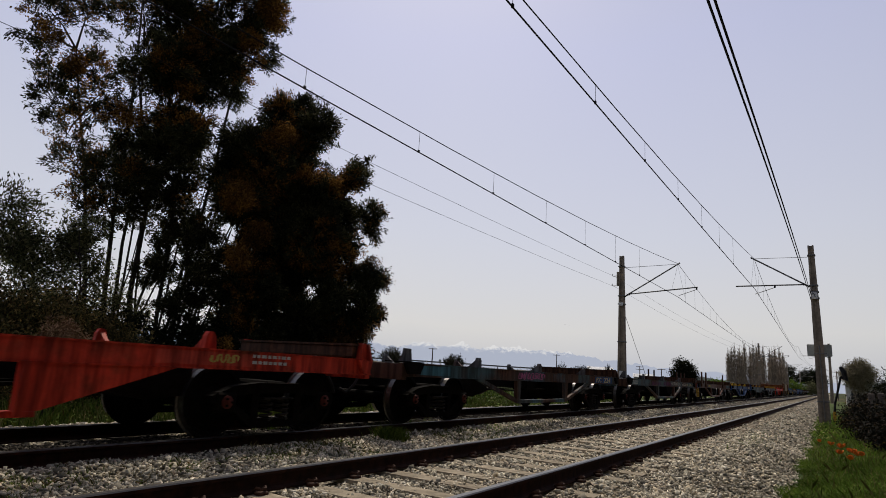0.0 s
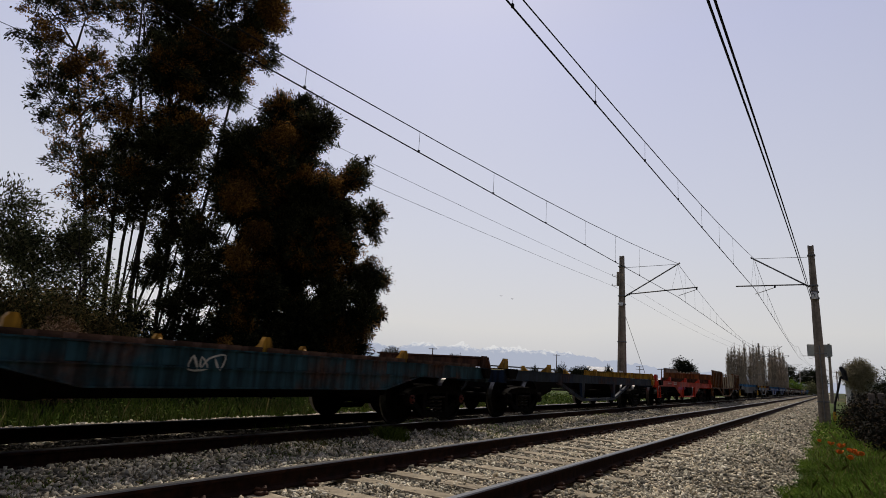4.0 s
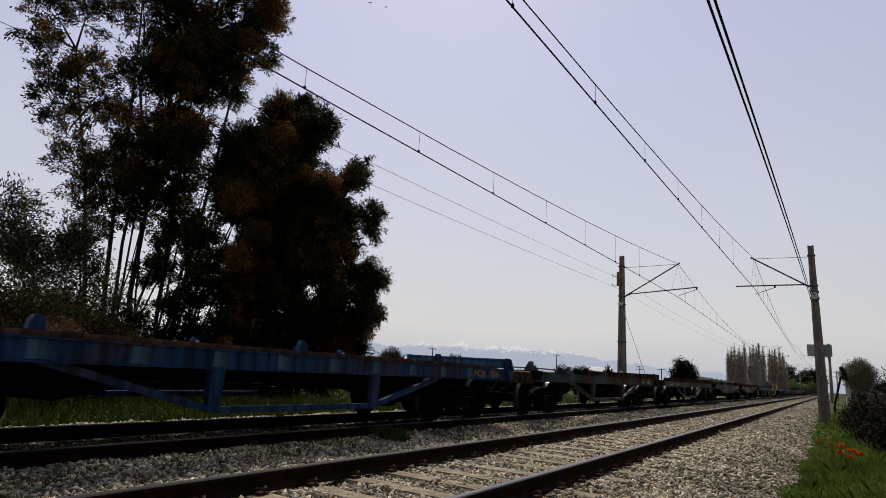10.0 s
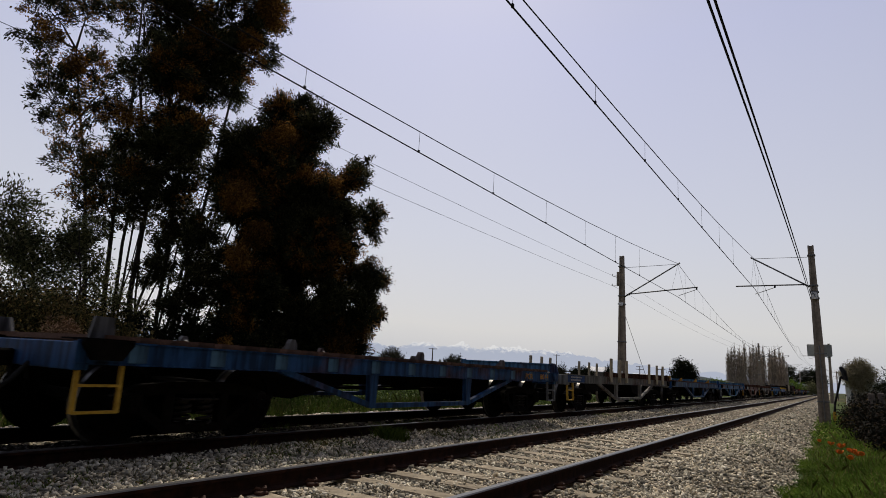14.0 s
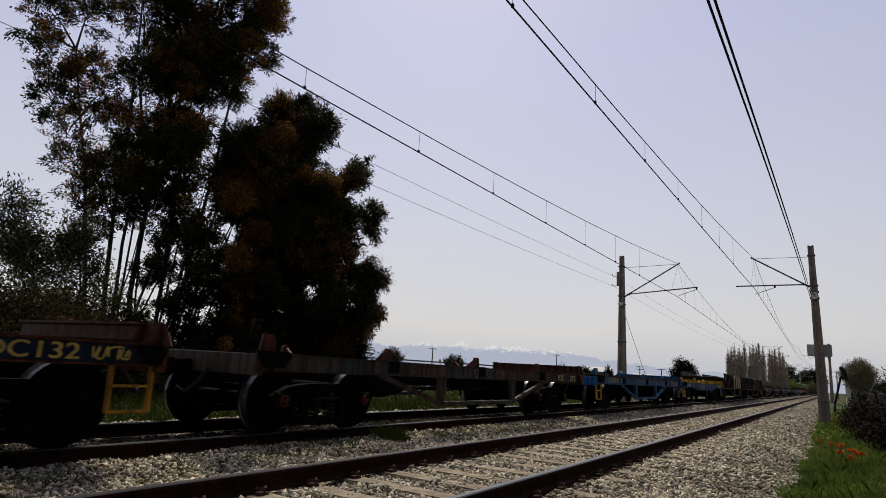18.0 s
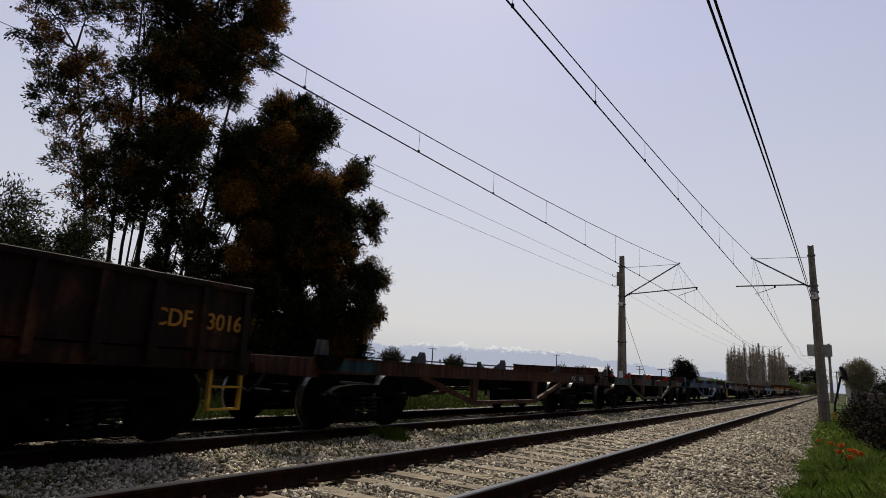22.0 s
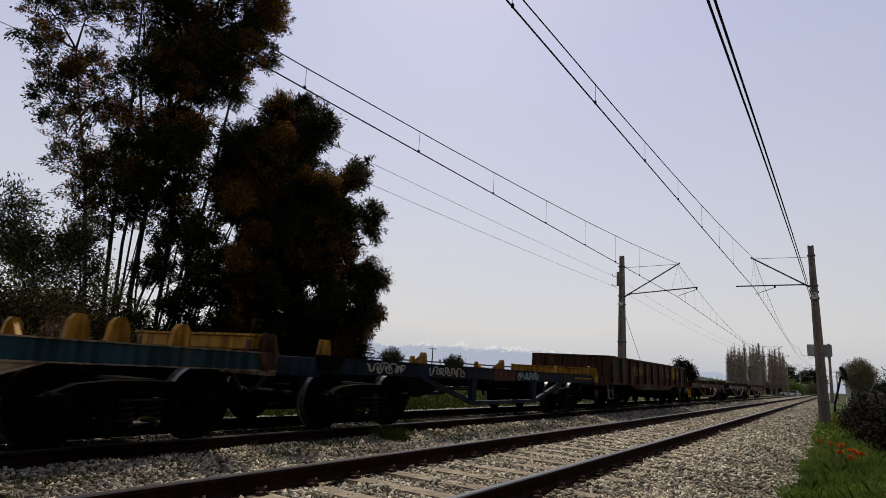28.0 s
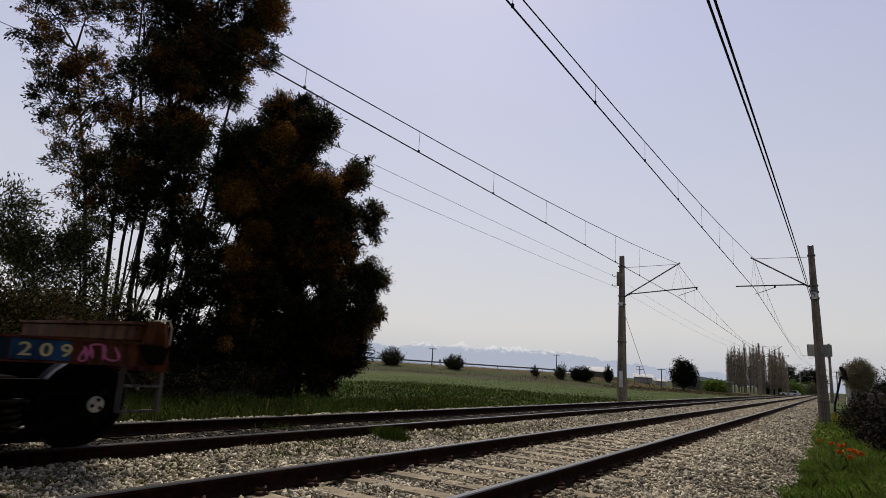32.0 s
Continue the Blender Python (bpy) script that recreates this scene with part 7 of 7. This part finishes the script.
t, L = flat("blue flat wagon decked with brown planks", 150.25, 162.5, MIDBLUE, "dark", "truss", PALEBLUE, MIDBLUE, True, MIDBLUE, None, 10)
planks(t, L)
stencil(t, "PCB", 10.57, 11.01, M_ORANGETEXT), stencil(t, "126", 11.20, 11.60, M_ORANGETEXT)
t, L = flat("rust-brown flat wagon with grey guides and twin braces", 163.49, 175.43, BROWN, "dark", "truss", RUST, None, True, GREYGUIDE)
patch(t, 0.6, 1.2, 0.85, 1.01, TEAL), stencil(t, "PDC", 9.79, 10.17, M_PALETEXT), stencil(t, "138", 10.54, 10.99, M_PALETEXT)
t, L = flat("dark brown flat wagon with white scrawl", 176.07, 188.99, BROWN, "dark", "truss", RUST, None, True, RUST, bog=2.5)
scrawl(t, 2.90, 1.1, 0.86, 0.16, M_PALETEXT, 31), bars(t, 1.70, 0.95, 2, 0.8, M_CYANTEXT)
t, L = flat("grey-brown flat wagon with deep sprayed side plates", 189.38, 201.15, BROWN2, "dark", "deep", RUST, None, True, GREYGUIDE, None, 0, 0.58)
scrawl(t, L - 3.9, 2.0, 0.68, 0.26, M_PALETEXT, 34), scrawl(t, 10.36, 0.95, 0.86, 0.15, M_PALETEXT, 35)
patch(t, 0.32, 1.0, 0.85, 1.01, TEAL), patch(t, 9.76, 10.27, 0.84, 1.02, paint("teal_patch_paint", (0.06, 0.19, 0.25), 0.1)), stencil(t, "PDC", 9.83, 10.17, M_PALEYELLOW)
t, L = flat("dull green-grey flat wagon with deep side plates", 201.94, 213.94, BROWN2, "dark", "deep", RUST, None, True, REDBROWN, None, 0, 0.60)
patch(t, 0.3, 1.6, 0.85, 1.01, paint("teal_patch_paint", (0.06, 0.19, 0.25), 0.1))
scrawl(t, 2.6, 2.4, 0.66, 0.25, M_PALETEXT, 37)
stencil(t, "PDC", 10.12, 10.46, M_ORANGETEXT), stencil(t, "905", 10.68, 11.04, M_ORANGETEXT)
t, L = flat("blue flat wagon decked with planks, yellow step at the end", 214.95, 226.66, MIDBLUE, "dark", "truss", PALEBLUE, MIDBLUE, True, GREYGUIDE, M_YELLOW, 9)
planks(t, L)
stencil(t, "PCR", 9.84, 10.23, M_ORANGETEXT), stencil(t, "8014", 10.65, 11.15, M_ORANGETEXT), step(t, L - 0.5, M_GALV)
t, L = flat("grey-brown flat wagon with a blue end and pale posts", 227.45, 239.21, GREY, "dark", "truss", RUST, None, False, None, M_YELLOW)
patch(t, 0.0, 1.3, 0.84, 1.02, BLUE), bars(t, 0.2, 0.95, 2, 0.8, M_PALETEXT)
for y in (3.62, 4.55, 5.33, 8.36, 9.56, 10.56):
    stake(t, y, M_PALEWOOD, 1.62)
t, L = flat("dark blue flat wagon with a pale blue cross beam", 239.81, 252.9, MIDBLUE, "dark", "truss", PALEBLUE, BLUE, True, OCHRE, None, 8)
planks(t, L)
t, L = flat("light blue flat wagon decked with brown planks", 253.7, 265.42, LIGHTBLUE, "dark", "truss", PALEBLUE, LIGHTBLUE, True, PALEBLUE, M_GALV, 9, black=True)
planks(t, L)
bars(t, 0.80, 0.96, 2, 1.0, M_ORANGETEXT)
stencil(t, "PCB", 9.78, 10.14, M_ORANGETEXT), stencil(t, "1594", 10.49, 10.97, M_ORANGETEXT), step(t, L - 0.5, OCHRE)
t, L = flat("oxide-red flat wagon with dark guides", 266.48, 278.28, REDBROWN, "dark", "truss", RUST, None, True, RUST, None, 0, black=True)
patch(t, 9.86, L - 0.05, 0.84, 1.02, NAVY), patch(t, 11.48, 11.75, 0.88, 0.99, TEAL, 1.356), scrawl(t, 11.01, 0.42, 0.87, 0.13, M_YELLOWTEXT, 43), step(t, L - 0.55, OCHRE)
patch(t, 0.60, 1.56, 0.85, 1.01, paint("teal_patch_paint", (0.06, 0.19, 0.25), 0.1)), scrawl(t, 3.95, 3.0, 0.86, 0.14, M_REDCAP, 41)
stencil(t, "PDC", 9.99, 10.47, M_YELLOWTEXT, 0.86, 1.01), stencil(t, "132", 10.54, 10.90, M_YELLOWTEXT, 0.86, 1.01)
t, L = flat("weathered grey-brown flat wagon with sprayed patches", 279.44, 290.92, BROWN2, "red", "truss", RUST, REDBROWN, True, REDBROWN, None, 6, black=True)
patch(t, 5.2, 6.68, 0.85, 1.01, GREY), scrawl(t, 5.3, 1.2, 0.86, 0.13, M_BLACK, 44), patch(t, 9.60, 10.22, 0.85, 1.01, NAVY), patch(t, 10.36, 11.23, 0.85, 1.01, NAVY)
stencil(t, "PDC", 9.70, 10.11, M_PALEYELLOW, 0.86, 1.0), stencil(t, "272", 10.54, 10.93, M_PALEYELLOW, 0.86, 1.0)
t, L = flat("clean blue flat wagon decked with planks, rounded beam", 292.23, 303.94, LIGHTBLUE, "dark", "truss", LIGHTBLUE, BLUE, True, PALEBLUE, M_YELLOW, 10, black=True)
planks(t, L)
bars(t, 1.1, 0.96, 2, 1.0, M_YELLOWTEXT)
stencil(t, "PCB", 10.27, 10.64, M_ORANGETEXT), stencil(t, "026", 10.71, 11.08, M_ORANGETEXT), step(t, L - 0.45, M_GALV)
t, L = flat("dark blue flat wagon with deep plates and yellow guides", 304.75, 316.8, BLUE, "red", "deep", YELLOW, YELLOW, False, None, M_YELLOW, 8, 0.71)
end_posts(t, 0.27, YELLOW)
for y, tall, wide in ((3.5, 0.27, 0.13), (4.78, 0.12, 0.15), (6.19, 0.22, 0.17), (6.7, 0.15, 0.07), (8.9, 0.21, 0.085)):
    guide(t, y, YELLOW, tall, wide)
scrawl(t, 4.55, 1.0, 0.72, 0.26, M_DUSTYPINK, 47), bars(t, 1.2, 0.94, 2, 0.5, M_PALETEXT)
stencil(t, "PCR", 10.10, 10.58, M_YELLOWTEXT, 0.86, 1.0), stencil(t, "3470", 10.79, 11.36, M_YELLOWTEXT, 0.86, 1.0), step(t, L - 0.5, M_GALV)
t, L = short_gondola("sooty black-brown gondola wagon with open middle and posts", 317.66, 329.79, DARKGON, (4.53, 5.62, 6.56, 7.58), M_PALEWOOD, (0.06, 3.7), (8.43, None), 1.74)
patch(t, 0.11, 0.85, 1.1, 1.60, DEEPBLUE, 1.354), patch(t, 0.11, 0.62, 0.86, 1.02, DEEPBLUE, 1.352)
bars(t, 0.17, 1.45, 2, 0.6, M_WHITE, 1.36)
patch(t, 10.68, 11.28, 1.12, 1.6, DEEPBLUE, 1.352), patch(t, 11.36, 12.02, 1.12, 1.6, DEEPBLUE, 1.352)
stencil(t, "CDF", 10.78, 11.25, M_PALETEXT, 1.26, 1.46, 1.362), stencil(t, "1192", 11.42, 11.96, M_PALETEXT, 1.26, 1.46, 1.362)
patch(t, 8.93, 9.47, 1.2, 1.31, OCHRE, 1.354)
t, L = short_gondola("dark rusty gondola wagon with high ends", 330.45, 342.56, DARKGON, (4.55, 5.6, 6.6, 7.6, 8.05), RUST, (0.06, 3.7), (8.46, None), 1.74)
stencil(t, "CDF", 10.79, 11.24, M_ORANGETEXT, 1.25, 1.44, 1.362), stencil(t, "3016", 11.44, 11.91, M_ORANGETEXT, 1.25, 1.44, 1.362), step(t, L - 0.5, M_YELLOW)
for y in (0.45, 1.1, 1.85, 2.75):
    bm = bmesh.new()
    for a in range(4):
        c, d = math.cos(a * math.pi / 2), math.sin(a * math.pi / 2)
        e, f = math.cos((a + 1) * math.pi / 2), math.sin((a + 1) * math.pi / 2)
        tube(bm, [(1.36, y + 0.16 * c, 1.38 + 0.27 * d), (1.36, y + 0.05 * (c + e), 1.38 + 0.07 * (d + f)), (1.36, y + 0.16 * e, 1.38 + 0.27 * f)], 0.007, 4)
    part("graffiti", bm, M_PALETEXT, t, "sprayed four-pointed star")
bm = bmesh.new()
box(bm, -0.9, 0.5, 4.6, 6.2, 1.04, 1.30, 0.02)
part("timber_load", bm, OCHRE, t)
t, L = flat("rusty brown flat wagon with dark guides", 343.62, 355.52, RUST, "dark", "truss", RUST, None, True, GREYGUIDE)
patch(t, 0.30, 1.40, 0.85, 1.01, TEAL)
patch(t, 9.60, 10.80, 0.845, 1.015, NAVY), stencil(t, "PDC", 9.69, 10.00, M_PALETEXT), stencil(t, "106", 10.28, 10.60, M_PALETEXT)
t, L = flat("grey-brown flat wagon with oxide-red guides", 356.45, 367.99, BROWN2, "dark", "truss", RUST, None, False)
end_posts(t, 0.27, GREYGUIDE)
for y in (2.9, 5.7, 8.7):
    guide(t, y, RED, black=True)
guide(t, 5.0, GREYGUIDE)
patch(t, 0.90, 1.80, 0.85, 1.01, TEAL)
patch(t, 3.30, 4.00, 0.84, 1.02, REDBROWN), patch(t, 6.10, 6.96, 0.84, 1.02, REDBROWN)
stencil(t, "PDC", 9.98, 10.30, M_PALETEXT), stencil(t, "313", 10.56, 10.94, M_PALETEXT)
t, L = flat("long smooth blue flat wagon with a slender truss", 368.66, 380.91, MIDBLUE, "dark", "truss", RUST, MIDBLUE, True, PALEBLUE)
scrawl(t, L - 1.9, 1.2, 0.87, 0.12, M_YELLOWTEXT, 51)
t, L = flat("rust-brown flat wagon with a blue end panel", 381.83, 394.01, RUST, "dark", "deep", RUST, None, True, GREYGUIDE, M_YELLOW, 0, 0.74)
patch(t, 1.0, 2.4, 0.85, 1.01, DEEPBLUE), bars(t, 1.2, 0.95, 2, 0.9, M_CYANTEXT), scrawl(t, 5.2, 1.6, 0.68, 0.22, M_DRYLEAF, 53)
t, L = flat("streaked rusty flat wagon with a raised sandy beam", 394.94, 406.89, RUST, "dark", "truss", ORANGE, RUST, True, RUST)
scrawl(t, 1.6, 1.6, 0.86, 0.13, M_PALETEXT, 57)
t, L = flat("light blue-grey flat wagon with a truss", 407.46, 420.06, paint("chalky_blue_paint", (0.13, 0.22, 0.30), 0.25), "dark", "truss", RUST, None, True, GREYGUIDE)
t, L = flat("long sandy flat wagon with very deep sprayed side plates", 420.69, 439.29, PALE, "dark", "none", OCHRE, RUST, False, None)
sill_mid = (L * 0.16, L * 0.205, L * 0.80, L * 0.855, 0.50)
for o in [c for c in t.children if c.name.startswith("side_sill")]:
    bpy.data.objects.remove(o)
sill(t, L, PALE, sill_mid)
patch(t, L - 3.2, L, 0.832, 1.028, TEAL)
for k in range(7):
    scrawl(t, 3.2 + k * 1.5, 1.4, 0.56, 0.34, M_UNDER, 61 + k, 1.352)
for y in (L - 5.2, L - 4.6, L - 0.3):
    guide(t, y, REDBROWN)
for y in (L - 2.4, L - 2.0, L - 1.3):
    guide(t, y, OCHRE, 0.26, 0.12)
t, L = flat("dark navy flat wagon with orange guides and cyan scrawl", 439.96, 451.66, NAVY, "dark", "truss", OCHRE, OCHRE, True, OCHRE, None, 0, black=False)
patch(t, 5.20, 6.20, 0.80, 1.02, REDBROWN), scrawl(t, 6.32, 1.15, 0.85, 0.16, M_CYANTEXT, 71), scrawl(t, 1.07, 1.0, 0.86, 0.15, M_PALETEXT, 72), scrawl(t, 2.74, 1.25, 0.86, 0.14, M_PALETEXT, 73), bars(t, L - 1.8, 0.93, 1, 1.3, M_ORANGETEXT)
handrail(t, L - 0.5, M_YELLOW)

t, L = wagon("rust-brown high-sided gondola wagon covered in scrawl", 452.85, 464.63, RUST, "dark", "gondola wagon")
sill(t, L, RUST, (L * 0.22, L * 0.30, L * 0.70, L * 0.78, 0.68))
floor_of(t, L, M_UNDER)
GON = paint("rust_brown_gondola_paint", (0.065, 0.030, 0.016), 0.75)
for s in (1, -1):
    wall_panel(t, 0.25, L - 0.15, 1.66, GON, s, 1.05)
end_wall(t, 0.28, 1.66, GON), end_wall(t, L - 0.18, 1.66, GON)
scrawl(t, 9.12, 1.15, 1.15, 0.4, M_PALEYELLOW, 81, 1.362), scrawl(t, 7.08, 1.5, 1.12, 0.4, M_PALEYELLOW, 83, 1.362), scrawl(t, 2.7, 1.5, 1.15, 0.35, M_YELLOWTEXT, 82, 1.362), patch(t, 0.20, 1.20, 1.2, 1.5, NAVY, 1.354)
stake(t, 8.82, M_YELLOW, 1.66, 1.1, 1), stake(t, 9.04, M_YELLOW, 1.66, 1.1, 1), step(t, 0.1, M_GALV)

t, L = flat("worn brown flat wagon with small guides", 465.51, 477.47, RUST, "dark", "truss", RUST, None, True, RUST, M_YELLOW)
scrawl(t, 3.4, 0.9, 0.88, 0.11, M_PALETEXT, 91), bars(t, 6.5, 0.92, 1, 0.9, M_ORANGETEXT)
t, L = flat("dark blue-brown flat wagon with a rusty cross beam", 478.2, 490.14, paint("patched_navy_brown_paint", (0.09, 0.065, 0.05), 0.4, (0.03, 0.075, 0.13)), "dark", "truss", RUST, None, True, RUST, None, 7)
bars(t, 1.50, 0.95, 2, 0.9, M_CYANTEXT), scrawl(t, 7.84, 1.2, 0.86, 0.12, M_PALETEXT, 93)
t, L = flat("last red-brown flat wagon with a blue lettered end", 491.03, 502.99, REDBROWN, "white", "truss", ORANGE, None, True, GREYGUIDE, M_YELLOW, bog=1.4)
patch(t, 9.80, 10.32, 0.84, 1.02, MIDBLUE), patch(t, 10.48, 10.98, 0.84, 1.02, MIDBLUE), patch(t, 10.33, 10.47, 0.84, 1.02, NAVY), stencil(t, "DC", 9.98, 10.24, M_YELLOWTEXT)
stencil(t, "2 0 9", 10.54, 10.98, M_PALEYELLOW), scrawl(t, 10.99, 0.48, 0.855, 0.15, M_PINKTEXT, 95), scrawl(t, 8.96, 0.52, 0.86, 0.13, M_PINKTEXT, 97), scrawl(t, 5.6, 1.3, 0.86, 0.16, M_PINKTEXT, 96)
bars(t, 2.6, 0.93, 1, 0.9, M_YELLOWTEXT)
handrail(t, L - 0.15, M_PALEWOOD), step(t, L - 0.45, GREYGUIDE)


BIRDS = []


def bird(label):
    """A small bird gliding with spread wings."""
    t = thing("bird", label, "bird", None, "birds in the sky")
    bm = bmesh.new()
    lathe(bm, [(-0.17, 0.01), (-0.08, 0.045), (0.05, 0.05), (0.13, 0.025), (0.17, 0.005)], (0, 0, 0), 1, 8)
    part("body", bm, M_FEATHER, t)
    for s in (-1, 1):
        bm = bmesh.new()
        prism(bm, [(s * 0.03, -0.05), (s * 0.03, 0.06), (s * 0.16, 0.07), (s * 0.30, -0.03), (s * 0.15, -0.03)], 2, -0.006, 0.006)
        for v in bm.verts:
            v.co.z += abs(v.co.x) * 0.25
        part("wing", bm, M_FEATHER, t)
    BIRDS.append(t)
    return t


bird("dark bird gliding high over the meadow"), bird("dark bird gliding beside another")


def motions():
    for k, b in enumerate(BIRDS):
        rows = ((0.0, -116.6, 298.0, 27.8), (6.0, -48.8, 69.6, 15.3), (9.0, -51.8, 61.0, 40.5), (12.0, -62.0, 50.0, 78.0), (CLIP, -260.0, -150.0, 150.0))
        walk(b, [(t, pose(x + 2.0 * k, y + 1.4 * k, z - 0.5 * k, 25, 0, 200)) for t, x, y, z in rows])
    for t, s0 in WAGONS:
        walk(t, [(float(k), pose(TRACK_FAR, s0 - travel(k), 0)) for k in range(0, int(CLIP) + 1, 2)])
    for w, y, s in WHEELSETS:
        first = max(0, math.floor(moment(s - 24.0) * FPS))
        last = min(round(CLIP * FPS), math.ceil(moment(s + 3.0) * FPS))
        rows = [(0.0, pose(0, y, WHEEL_R))] if first > 0 or last <= first else []
        if last > first:
            rows += [(f / FPS, pose(0, y, WHEEL_R, math.degrees((travel(f / FPS) - travel(first / FPS)) / WHEEL_R))) for f in range(first, last + 1)]
        rows += [(CLIP, rows[-1][1])] if rows[-1][0] < CLIP else []
        walk(w, rows)
for i in range(300):
    y = 4.95 + 0.6112 * (i - 16)
    share("sleeper", SLEEPER, tracks["near"], pose(0, y, RNG.uniform(-0.006, 0.004), 0, 0, RNG.uniform(-0.5, 0.5)))
    if -1 < y < 26:
        for x in (-0.873, 0.873):
            for s in (0, 180):
                share("rail_clip", CLIP_MESH, tracks["near"], pose(x, y, 0, 0, 0, s))
for i in range(120):
    y = 1.0 + 0.62 * i
    share("sleeper", OLD_SLEEPER, tracks["far"], pose(0, y, RNG.uniform(-0.03, -0.01), 0, 0, RNG.uniform(-1, 1)))
motions()
